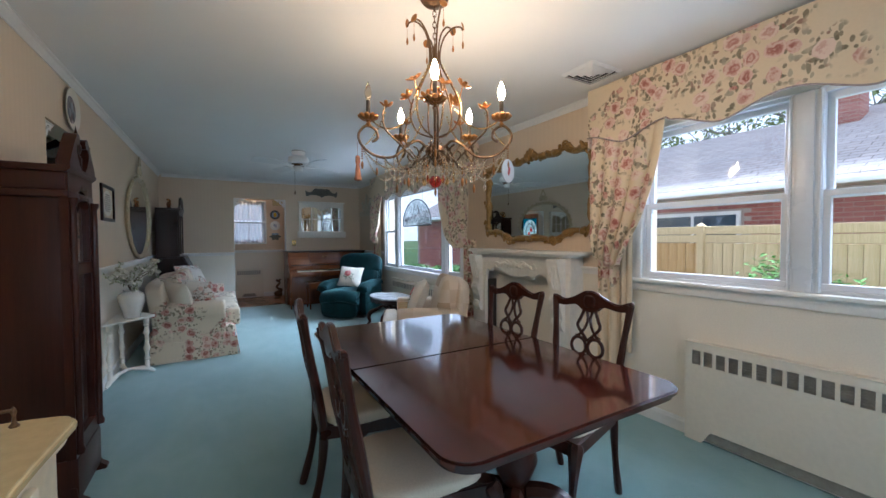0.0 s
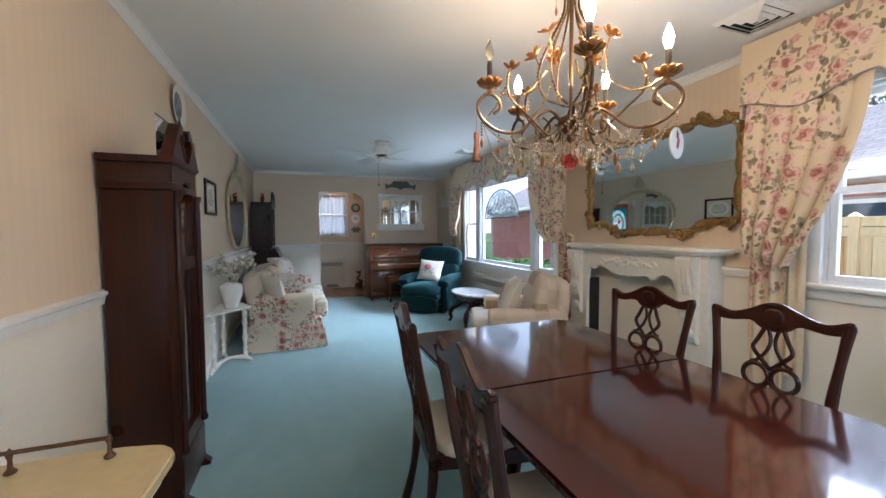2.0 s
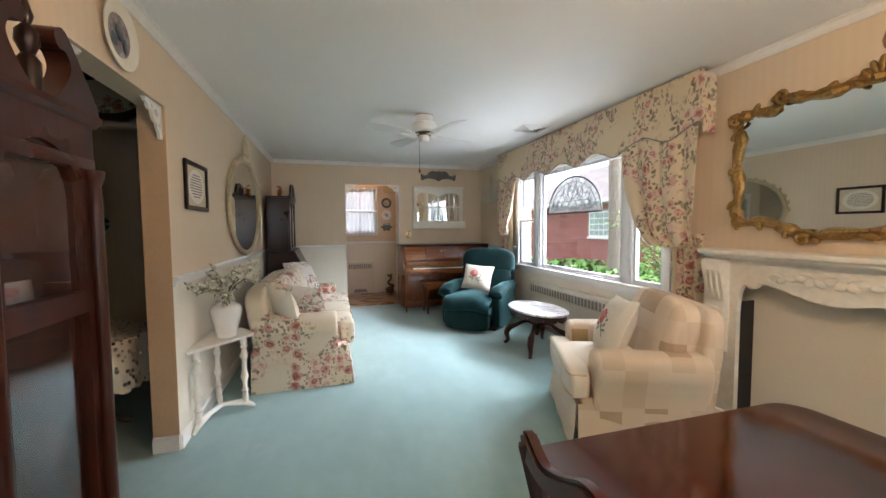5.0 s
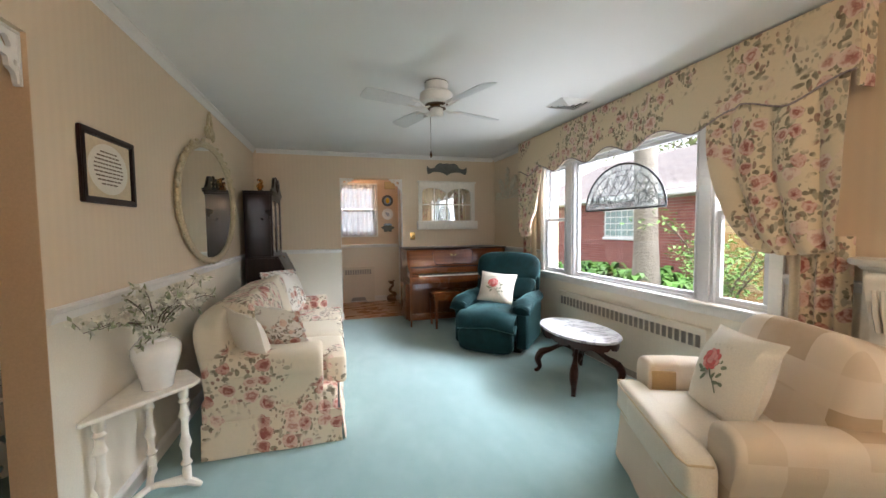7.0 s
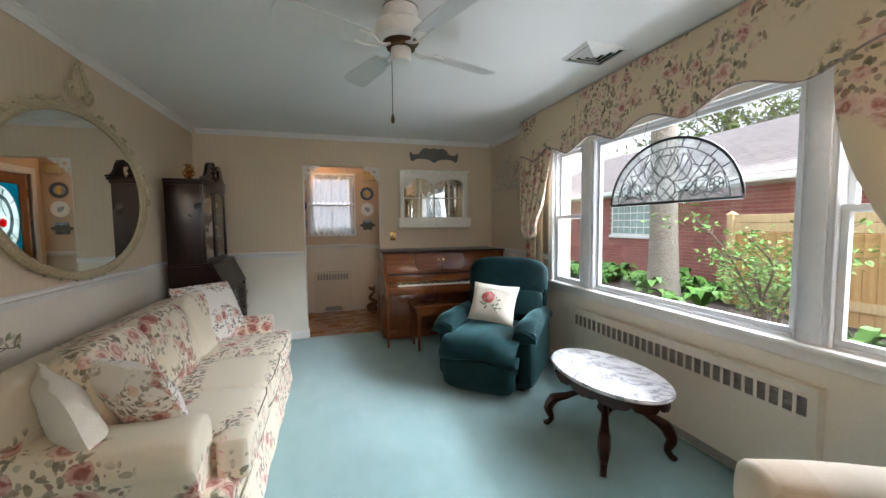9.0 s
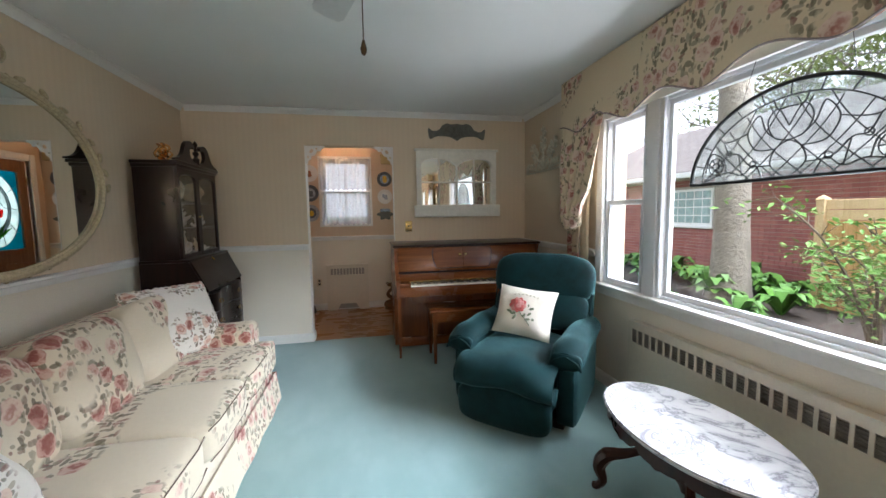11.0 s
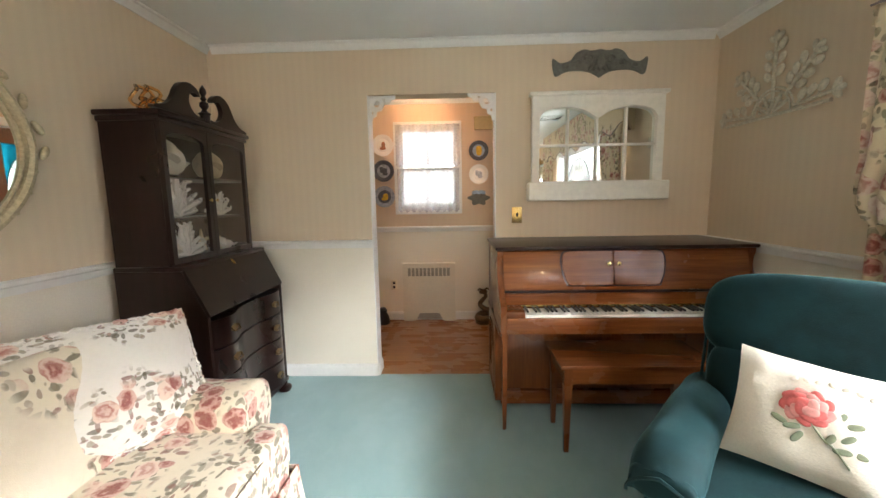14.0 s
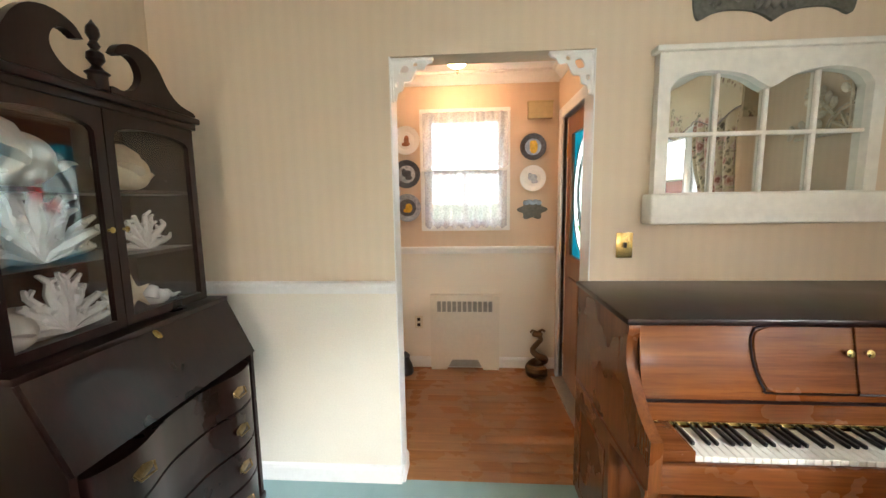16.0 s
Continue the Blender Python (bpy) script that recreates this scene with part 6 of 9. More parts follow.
def armchair():
    """Wide club chair; faces -y locally."""
    m = pose(2.80, 4.53, 0, 0, 0, -113.5)
    a = thing("armchair", m @ Matrix.Diagonal((0.92, 0.88, 1, 1)), "wide cream patchwork club chair with rolled arms", "armchair")
    part("base", B((-0.46, -0.40, 0.06), (0.46, 0.40, 0.32), 0.03, 3), "patch", a)
    bm = bmesh.new()
    cushion(bm, (0.60, 0.78, 0.19), Matrix.Translation((0, -0.10, 0.385)), 6, 12, 0.12)
    cushion(bm, (0.90, 0.16, 0.19), Matrix.Translation((0, -0.40, 0.385)), 6, 8, 0.05)
    seat = part("seat_cushion", bm, "cotton", a)
    bm = bmesh.new()
    for z in (0.33, 0.455):
        tube(bm, [(-0.44, -0.36, z), (-0.435, -0.46, z), (-0.38, -0.478, z), (0.38, -0.478, z), (0.435, -0.46, z), (0.44, -0.36, z)], 0.005, 6)
    part("piping", bm, "lining", seat)
    for s in (-1, 1):
        bm = bmesh.new()
        rolled_arm(bm, 0.72, 0.60, 0.215, pose(s * 0.41, -0.32, 0, 0, 0, 0), 0.09)
        arm = part("arm", bm, "patch", a)
        if s < 0:
            part("patch", B((-0.322, -0.305, 0.455), (-0.294, -0.165, 0.56), 0.010, 2), "tan_cloth", arm, "square tan cloth patch")
    bm = bmesh.new()
    cushion(bm, (0.80, 0.26, 0.52), pose(0, 0.27, 0.64, -16, 0, 0), 4.0, 12)
    part("back_cushion", bm, "patch", a)
    bm = bmesh.new()
    cushion(bm, (0.92, 0.16, 0.80), pose(0, 0.40, 0.46, -8, 0, 0), 6.0, 10)
    part("back", bm, "patch", a)
    bm = bmesh.new()
    skirt_panel(bm, (-0.46, -0.43, 0), (0.46, -0.43, 0), 0.29, (0, -1, 0), 0.03, 40, 3)
    for x, o in ((-0.47, -1), (0.47, 1)):
        skirt_panel(bm, (x, -0.42, 0), (x, 0.42, 0), 0.29, (o, 0, 0), 0.02)
    part("skirt", bm, "patch", a)
    return m


ac_m = armchair()
pc = scatter("scatter_cushion", ac_m @ pose(0.02, -0.05, 0.66, 90 - 24, 0, -2) @ pose(0, 0, 0, 0, 0, 4), 0.46, 0.42, 0.17, "cotton", "cream cushion embroidered with a rose on the armchair")
embroidered(pc, 0.46, 0.42, 0.17, 0.002)


def coffee_table():
    m = pose(3.06, 6.10, 0)
    c = thing("coffee_table", m, "oval white marble coffee table on a carved mahogany base", "coffee table")
    bm = bmesh.new()
    prism(bm, [ring_pts(0.275, 0.44, 56)], 0.020, pose(0, 0, 0.432))
    bmesh.ops.bevel(bm, geom=[e for e in bm.edges if e.calc_face_angle(0) > 1.2], offset=0.007, segments=2, affect="EDGES")
    part("marble_top", bm, "marble", c, "white grey-veined marble top")
    bm = bmesh.new()
    n = 96

    def apron(u, v):
        a = math.tau * u
        drop = 0.035 + 0.022 * abs(math.sin(a * 6)) + 0.012 * abs(math.sin(a * 18))
        return (0.245 * math.cos(a), 0.40 * math.sin(a), 0.431 - v * drop)
    sheet(bm, n, 3, apron, 0.014)
    part("scalloped_apron", bm, "mahogany", c)
    bm = bmesh.new()
    lathe(bm, [(0.06, 0.425), (0.07, 0.41), (0.035, 0.38), (0.03, 0.33), (0.055, 0.30), (0.06, 0.27), (0.04, 0.24), (0.05, 0.21), (0.03, 0.18), (0.02, 0.15), (0, 0.14)], 14)
    part("pedestal", bm, "mahogany", c)
    for k in range(4):
        a = radians((50, 130, 230, 310)[k])
        cx, cy = math.cos(a), math.sin(a)
        reach = 0.20 + 0.16 * abs(cy)
        pts = smooth_curve([(0.03, 0.27), (reach * 0.4, 0.29), (reach * 0.75, 0.23), (reach, 0.19), (reach * 1.12, 0.12), (reach * 1.06, 0.05), (reach * 1.18, 0.0)], 4)
        bm = bmesh.new()
        tube(bm, [(cx * q, cy * q, z) for q, z in pts], [0.026 - 0.008 * math.sin(i * 0.35) for i in range(len(pts))], 8)
        cushion(bm, (0.06, 0.06, 0.045), Matrix.Translation((cx * reach, cy * reach, 0.20)), 2.4, 4)
        bead(bm, (cx * reach * 1.18, cy * reach * 1.18, 0.014), 0.014, 8)
        part("carved_leg", bm, "mahogany", c)
        bm = bmesh.new()
        lathe(bm, [(0.0, -0.05), (0.008, -0.045), (0.014, -0.025), (0.008, -0.01), (0.016, 0)], 8, Matrix.Translation((0.24 * math.cos(a + 0.5), 0.39 * math.sin(a + 0.5), 0.395)))
        part("drop_finial", bm, "mahogany", c)
    return c


coffee_table()


def side_table():
    m = pose(0.0, 5.11, 0)
    t = thing("side_table", m, "white painted half-hexagon side table with turned legs", "side table")
    top = [(0.005, 0.0), (0.02, -0.01), (0.325, 0.345), (0.335, 0.40), (0.22, 0.575), (0.005, 0.575)]
    bm = bmesh.new()
    prism(bm, [top], 0.018, pose(0, 0, 0.545))
    bmesh.ops.bevel(bm, geom=[e for e in bm.edges if e.calc_face_angle(0) > 0.6], offset=0.004, segments=2, affect="EDGES")
    part("top", bm, "white_wood", t)
    prof = [(0.018, 0.545), (0.018, 0.50), (0.012, 0.49), (0.020, 0.475), (0.012, 0.46), (0.014, 0.43), (0.021, 0.40), (0.012, 0.375), (0.013, 0.30), (0.022, 0.25), (0.013, 0.22), (0.012, 0.17), (0.021, 0.15), (0.012, 0.135), (0.016, 0.12), (0.016, 0.055)]
    for x, y in ((0.045, 0.075), (0.055, 0.50), (0.27, 0.345)):
        bm = bmesh.new()
        lathe(bm, [(r * 1.3, z) for r, z in prof], 14, Matrix.Translation((x, y, 0)))
        part("turned_leg", bm, "white_wood", t)
        d = (Vector((x, y)) - Vector((0.12, 0.30))).normalized()
        bm = bmesh.new()
        tube(bm, [(x - d.x * 0.10, y - d.y * 0.10, 0.07), (x, y, 0.055), (x + d.x * 0.035, y + d.y * 0.035, 0.03), (x + d.x * 0.06, y + d.y * 0.06, 0.012)], [0.016, 0.024, 0.02, 0.012], 8)
        part("foot", bm, "white_wood", t)
    for a, b in (((0.045, 0.075), (0.12, 0.30)), ((0.055, 0.50), (0.12, 0.30)), ((0.27, 0.345), (0.12, 0.30))):
        bm = bmesh.new()
        tube(bm, [(*a, 0.075), (*b, 0.075)], 0.016, 8)
        part("stretcher", bm, "white_wood", t)
    return t


side_table()


def flower_vase():
    v = thing("vase", pose(0.165, 5.45, 0.563), "white ceramic vase of pale silk blossom branches on the side table", "vase")
    bm = bmesh.new()
    prof = [(0, 0.004), (0.048, 0.0), (0.052, 0.004), (0.054, 0.03), (0.070, 0.10), (0.083, 0.155), (0.082, 0.185), (0.068, 0.205), (0.048, 0.213), (0.047, 0.225), (0.052, 0.229), (0.046, 0.231), (0.040, 0.222), (0.03, 0.20)]
    lathe(bm, [(r * 1.26, z * 1.13) for r, z in prof], 32)
    part("jar", bm, "ceramic", v)
    rnd = random.Random(3)
    twigs, petals, leaves = bmesh.new(), bmesh.new(), bmesh.new()

    def blossom(p, size):
        turn = Matrix.Translation(p) @ Euler((rnd.uniform(-1.2, 1.2), rnd.uniform(-1.2, 1.2), rnd.uniform(0, 6))).to_matrix().to_4x4()
        for q in range(5):
            mm = turn @ Matrix.Rotation(math.tau * q / 5, 4, "Z")
            l, w = size * rnd.uniform(0.85, 1.15), size * 0.42
            vs = [petals.verts.new(mm @ Vector(c)) for c in ((0, 0, 0), (l * 0.55, w, l * 0.20), (l, 0, l * 0.38), (l * 0.55, -w, l * 0.20))]
            petals.faces.new(vs)

    for k in range(12):
        a = math.tau * k / 12 + rnd.uniform(-0.2, 0.2)
        up, out = rnd.uniform(0.08, 0.34), rnd.uniform(0.26, 0.56)
        dx, dy = 0.55 * math.cos(a) * out, math.sin(a) * out
        dx = max(dx, -0.11 + 0.06 * rnd.random())
        z0 = 0.235
        pts = smooth_curve([(0, 0, z0), (dx * 0.25, dy * 0.25, z0 + up * 0.5), (dx * 0.62 + rnd.uniform(-.03, .03), dy * 0.62, z0 + up * 0.8), (dx, dy, z0 + up * rnd.uniform(0.6, 1.15))], 4)
        tube(twigs, pts, [0.0034 - 0.002 * i / len(pts) for i in range(len(pts))], 5)
        for i, p in enumerate(pts[3:]):
            e = Vector(p) + Vector((rnd.uniform(-.035, .035), rnd.uniform(-.045, .045), rnd.uniform(-.02, .05)))
            e.x = max(e.x, -0.13)
            tube(twigs, [p, tuple(e)], [0.0016, 0.001], 4)
            for _ in range(2 if i % 2 else 3):
                blossom(e + Vector((rnd.uniform(-.014, .014), rnd.uniform(-.014, .014), rnd.uniform(-.012, .016))), rnd.uniform(0.014, 0.022))
            for _ in range(2):
                mm = Matrix.Translation(e) @ Euler((rnd.uniform(0, 6), rnd.uniform(0, 6), rnd.uniform(0, 6))).to_matrix().to_4x4()
                w, l = 0.007, rnd.uniform(0.014, 0.022)
                vs = [leaves.verts.new(mm @ Vector(c)) for c in ((0, 0, 0), (l, w, 0.003), (2 * l, 0, 0), (l, -w, 0.003))]
                leaves.faces.new(vs)
    part("twigs", twigs, "twig", v)
    part("blossom", petals, "silver_leaf", v, "small cream silk blossoms")
    part("leaves", leaves, "sage", v, "pale grey-green leaves")
    return v


flower_vase()


# ---- living end: case furniture and walls ----
def upright_piano():
    p = thing("upright_piano", pose(1.985, FW - 0.025, 0), "walnut console piano with a folding lid and ivory keys", "piano")
    W, D, H = 1.47, 0.50, 1.06
    kz, kd = 0.655, 0.70          # key bed height and depth from the wall
    for x in (0.0, W - 0.035):
        prof = [(0, 0.05), (D - 0.06, 0.05), (D - 0.06, 0.56), (kd + 0.03, 0.60), (kd + 0.035, 0.755)] + smooth_curve([(kd + 0.0, 0.765), (D + 0.13, 0.81), (D + 0.055, 0.90), (D + 0.045, 0.97), (D + 0.06, 1.02), (D + 0.055, 1.04)], 4) + [(0, 1.04)]
        bm = bmesh.new()
        prism(bm, [prof], 0.035, Matrix(((0, 0, 1, x), (-1, 0, 0, 0), (0, 1, 0, 0), (0, 0, 0, 1))))
        part("end_panel", bm, "walnut_upright", p)
    bm = B((-0.012, -D - 0.075, 1.04), (W + 0.012, 0, 1.062), 0.006)
    lid = part("lid", bm, "dark_wood", p, "dark polished lid")
    part("back_board", B((0.035, -0.03, 0.06), (W - 0.035, -0.005, 1.04)), "walnut", p)
    part("lower_panel", B((0.035, -D + 0.08, 0.05), (W - 0.035, -D + 0.11, 0.60), 0.004), "walnut_upright", p)
    part("toe_rail", B((0.035, -D + 0.05, 0.03), (W - 0.035, -D + 0.09, 0.12), 0.004), "walnut", p)
    # sloping music desk with two small doors
    desk = bmesh.new()
    box(desk, (-W / 2 + 0.035, -0.235, 0.0), (W / 2 - 0.035, 0.0, 0.016), 0.003, m=pose(W / 2, -D - 0.028, 1.036, 78, 0, 0))
    md = part("music_desk", desk, "walnut", p)
    face = pose(W / 2 - 0.07, -D - 0.028, 1.036, 78, 0, 0)
    for s in (-1, 1):
        shape = [(0.004 * s, -0.008)] + [(s * x, y) for x, y in smooth_curve([(0.24, -0.008), (0.285, -0.03), (0.29, -0.09), (0.28, -0.15), (0.26, -0.195), (0.24, -0.208)], 3)] + [(0.004 * s, -0.208)]
        bm = bmesh.new()
        prism(bm, [shape], 0.007, face @ pose(0, 0, 0.0175))
        bmesh.ops.bevel(bm, geom=[e for e in bm.edges if e.calc_face_angle(0) > 1.2], offset=0.002, segments=1, affect="EDGES")
        d = part("desk_door", bm, "walnut", md)
        bm = bmesh.new()
        lathe(bm, [(0.006, 0), (0.006, 0.008), (0.012, 0.014), (0.012, 0.018), (0, 0.022)], 12, face @ pose(s * 0.028, -0.085, 0.024))
        part("knob", bm, "brass", d, "small brass knob")
        bm = bmesh.new()
        tube(bm, [face @ Vector((s * (x + 0.003), y, 0.019)) for x, y in smooth_curve([(0.0, -0.006), (0.24, -0.006), (0.288, -0.03), (0.293, -0.09), (0.283, -0.15), (0.263, -0.197), (0.24, -0.211), (0.0, -0.211)], 4)], 0.0035, 5)
        part("door_bead", bm, "dark_wood", md)
    bm = B((0.035, -kd + 0.18 - 0.06, 0.79), (W - 0.035, -D - 0.02, 0.812), 0.004)
    part("desk_ledge", bm, "dark_wood", p)
    part("fallboard", B((0.035, -kd + 0.155, 0.70), (W - 0.035, -kd + 0.17, 0.80), 0.003, m=None), "walnut", p)
    part("name_strip", B((0.035, -kd + 0.148, 0.700), (W - 0.035, -kd + 0.155, 0.712)), "brass", p, flat=True)
    part("key_bed", B((0.035, -kd - 0.012, 0.60), (W - 0.035, -kd + 0.20, 0.675), 0.005), "walnut", p)
    part("key_slip", B((0.035, -kd - 0.03, 0.595), (W - 0.035, -kd - 0.012, 0.685), 0.005), "walnut", p)
    for x in (0.035, W - 0.14):
        part("key_block", B((x, -kd - 0.008, 0.675), (x + 0.105, -kd + 0.148, 0.715), 0.004), "walnut", p)
    for x in (0.012, W - 0.047):
        bm = bmesh.new()
        lathe(bm, [(0.026, 0.60), (0.028, 0.56), (0.019, 0.54), (0.019, 0.2), (0.014, 0.0)], 4, Matrix.Translation((x + 0.018, -kd + 0.03, 0)) @ pose(0, 0, 0, 0, 0, 45))
        part("leg", bm, "walnut_upright", p)
    for z0, z1 in ((0.09, 0.50),):
        bm = bmesh.new()
        for lo, hi in (((-D + 0.10, z0), (-D + 0.115, z1)), ((-0.10, z0), (-0.085, z1)), ((-D + 0.115, z1 - 0.015), (-0.10, z1)), ((-D + 0.115, z0), (-0.10, z0 + 0.015))):
            box(bm, (-0.005, lo[0], lo[1]), (0.0015, hi[0], hi[1]), 0.002, 1)
        part("side_moulding", bm, "walnut_upright", p)
    part("side_rail", B((-0.007, -kd - 0.03, 0.585), (0.0015, -0.02, 0.605), 0.002, 1), "walnut_upright", p)
    return p


piano = upright_piano()


def piano_bench():
    b = thing("piano_bench", pose(2.27, 8.06, 0), "walnut piano bench pushed under the keyboard", "bench")
    W, D = 0.80, 0.36
    part("seat_lid", B((0, 0, 0.47), (W, D, 0.495), 0.006), "walnut", b)
    bm = bmesh.new()
    box(bm, (0.03, 0.03, 0.385), (W - 0.03, 0.05, 0.47))
    box(bm, (0.03, D - 0.05, 0.385), (W - 0.03, D - 0.03, 0.47))
    box(bm, (0.03, 0.05, 0.385), (0.05, D - 0.05, 0.47))
    box(bm, (W - 0.05, 0.05, 0.385), (W - 0.03, D - 0.05, 0.47))
    part("apron", bm, "walnut", b)
    for x in (0.045, W - 0.045):
        for y in (0.045, D - 0.045):
            bm = bmesh.new()
            lathe(bm, [(0.030, 0.465), (0.030, 0.38), (0.026, 0.30), (0.017, 0.0)], 4, Matrix.Translation((x, y, 0)) @ pose(0, 0, 0, 0, 0, 45))
            part("leg", bm, "walnut_upright", b)
    return b


piano_bench()


def secretary():
    """Bookcase desk against the left wall, facing +x. Origin at its near back corner."""
    s = thing("secretary_desk", pose(0.06, 8.0, 0), "dark mahogany secretary desk with glazed bookcase and swan-neck top", "secretary desk")
    W, DL, DU = 0.80, 0.45, 0.30
    y0, y1 = 0.0, W
    side = [(0, 0.07), (DL, 0.07), (DL, 0.775), (DU + 0.04, 1.01), (DU, 1.03), (0, 1.03)]
    for y in (0.0, W - 0.02):
        bm = bmesh.new()
        prism(bm, [side], 0.02, Matrix(((1, 0, 0, 0), (0, 0, 1, y), (0, 1, 0, 0), (0, 0, 0, 1))))
        part("desk_side", bm, "dark_wood", s)
    slope = Vector((DU + 0.04 - DL, 0, 1.01 - 0.775))
    up = Vector((slope.z, 0, -slope.x)).normalized() * 0.014
    quad = [(DL, 0.775), (DU + 0.04, 1.01), (DU + 0.04 + up.x, 1.01 + up.z), (DL + up.x, 0.775 + up.z)]
    bm = bmesh.new()
    prism(bm, [quad], W - 0.012, Matrix(((1, 0, 0, 0), (0, 0, 1, 0.006), (0, 1, 0, 0), (0, 0, 0, 1))))
    ff = part("fall_front", bm, "dark_wood", s, "sloping fall front")
    bm = bmesh.new()
    mid = Vector((DL, W / 2, 0.775)) + slope * 0.9
    lathe(bm, [(0, 0), (0.018, 0.0), (0.02, 0.004), (0.01, 0.008), (0, 0.01)], 10, Matrix.Translation(mid + Vector((0.01, 0, 0.012))) @ pose(0, 0, 0, 0, 50, 0), 0.7)
    part("escutcheon", bm, "brass", ff)
    part("desk_back", B((0, 0.02, 0.07), (0.015, W - 0.02, 1.03)), "dark_wood", s)
    part("desk_deck", B((0.002, -0.006, 1.012), (DU + 0.05, W + 0.006, 1.034), 0.005), "dark_wood", s)
    # serpentine drawers
    zs = [0.10, 0.265, 0.43, 0.595, 0.755]
    for a, b in zip(zs, zs[1:]):
        bm = bmesh.new()
        front = smooth_curve([(DL - 0.05, 0.025), (DL + 0.008, 0.05), (DL + 0.030, 0.16), (DL - 0.006, 0.30), (DL - 0.012, 0.40), (DL - 0.006, 0.50), (DL + 0.030, 0.64), (DL + 0.008, 0.75), (DL - 0.05, 0.775)], 4)
        prism(bm, [front + [(DL - 0.08, 0.775), (DL - 0.08, 0.025)]], b - a - 0.010, pose(0, 0, a + 0.004))
        d = part("drawer", bm, "dark_wood", s)
        for y in (0.17, 0.63):
            bm = bmesh.new()
            lathe(bm, [(0, 0), (0.026, 0.0), (0.028, 0.003), (0.012, 0.005), (0, 0.006)], 6, pose(DL + 0.027, y, (a + b) / 2, 0, 90, 0) @ Matrix.Diagonal((0.75, 0.75, 1, 1)), 1.8)
            tube(bm, [(DL + 0.032, y - 0.035, (a + b) / 2 + 0.008), (DL + 0.045, y - 0.025, (a + b) / 2 - 0.014), (DL + 0.047, y + 0.025, (a + b) / 2 - 0.014), (DL + 0.032, y + 0.035, (a + b) / 2 + 0.008)], 0.0035, 6)
            part("bail_pull", bm, "dull_brass", d, "dull brass bail pull")
    part("plinth", B((0, 0, 0.065), (DL + 0.012, W, 0.10), 0.006), "dark_wood", s)
    for x in (0.04, DL - 0.01):
        for y in (0.05, W - 0.05):
            bm = bmesh.new()
            cushion(bm, (0.085, 0.085, 0.055), Matrix.Translation((x + 0.012, y, 0.028)), 2.6, 5)
            cushion(bm, (0.07, 0.07, 0.06), Matrix.Translation((x - 0.008, y, 0.055)), 2.6, 5)
            part("claw_foot", bm, "dark_wood", s)
    # bookcase
    W, mid = 0.765, 0.36
    for y in (0.015, W - 0.035):
        part("bookcase_side", B((0, y, 1.034), (DU - 0.025, y + 0.02, 1.76)), "dark_wood", s)
    part("bookcase_back", B((0, 0.035, 1.034), (0.012, W - 0.035, 1.76)), "mahogany", s)
    for z in (1.036, 1.255, 1.475, 1.735):
        part("shelf", B((0.012, 0.035, z), (DU - 0.03, W - 0.035, z + 0.014)), "dark_wood", s)
    for ya, yb in ((0.018, mid - 0.002), (mid + 0.002, W - 0.018)):
        outer = [(ya, 1.04), (yb, 1.04), (yb, 1.735), (ya, 1.735)]
        f = 0.030
        inner = [(ya + f, 1.04 + f), (yb - f, 1.04 + f), (yb - f, 1.66)] + [((ya + yb) / 2 + (yb - ya - 2 * f) / 2 * math.cos(t), 1.66 + 0.035 * math.sin(t)) for t in (math.pi * k / 8 for k in range(1, 8))] + [(ya + f, 1.66)]
        fr = Matrix(((0, 0, 1, DU - 0.024), (1, 0, 0, 0), (0, 1, 0, 0), (0, 0, 0, 1)))
        bm = bmesh.new()
        prism(bm, [outer, inner], 0.022, fr)
        d = part("glazed_door", bm, "dark_wood", s)
        bm = bmesh.new()
        prism(bm, [inner], 0.003, fr @ pose(0, 0, 0.009))
        g = part("pane", bm, "pane", d, flat=True)
        g.visible_shadow = False
        bm = bmesh.new()
        yk = yb - 0.024 if yb < mid + 0.01 else ya + 0.024
        lathe(bm, [(0.004, 0), (0.004, 0.008), (0.010, 0.014), (0, 0.02)], 10, pose(DU, yk, 1.36, 0, 90, 0))
        part("knob", bm, "brass", d)
    bm = bmesh.new()
    box(bm, (-0.002, -0.012, 1.76), (DU + 0.018, W + 0.012, 1.785), 0.006)
    box(bm, (-0.002, 0.003, 1.735), (DU + 0.006, W - 0.003, 1.76), 0.004)
    part("cornice", bm, "dark_wood", s)
    fr = Matrix(((0, 0, 1, DU - 0.012), (1, 0, 0, mid), (0, 1, 0, 1.785), (0, 0, 0, 1)))
    for q in (-1, 1):
        top = smooth_curve([(0.41, 0.0), (0.405, 0.02), (0.33, 0.045), (0.275, 0.10), (0.235, 0.185), (0.19, 0.235), (0.13, 0.25), (0.075, 0.225), (0.05, 0.18)], 4)
        low = smooth_curve([(0.07, 0.175), (0.105, 0.195), (0.14, 0.17), (0.15, 0.11), (0.12, 0.05), (0.07, 0.025), (0.03, 0.03), (0.025, 0.0)], 4)
        bm = bmesh.new()
        prism(bm, [[(q * x * 0.95, z * 0.71) for x, z in top + low]], 0.028, fr)
        part("swan_neck", bm, "dark_wood", s)
    bm = bmesh.new()
    lathe(bm, [(0.028, 0.0), (0.028, 0.06), (0.036, 0.07), (0.02, 0.085), (0.012, 0.10), (0.026, 0.125), (0.024, 0.15), (0.010, 0.165), (0.018, 0.18), (0.010, 0.20), (0.020, 0.225), (0.018, 0.25), (0.0, 0.285)], 14, Matrix.Translation((DU + 0.0, mid, 1.785)) @ Matrix.Diagonal((0.9, 0.9, 0.72, 1)))
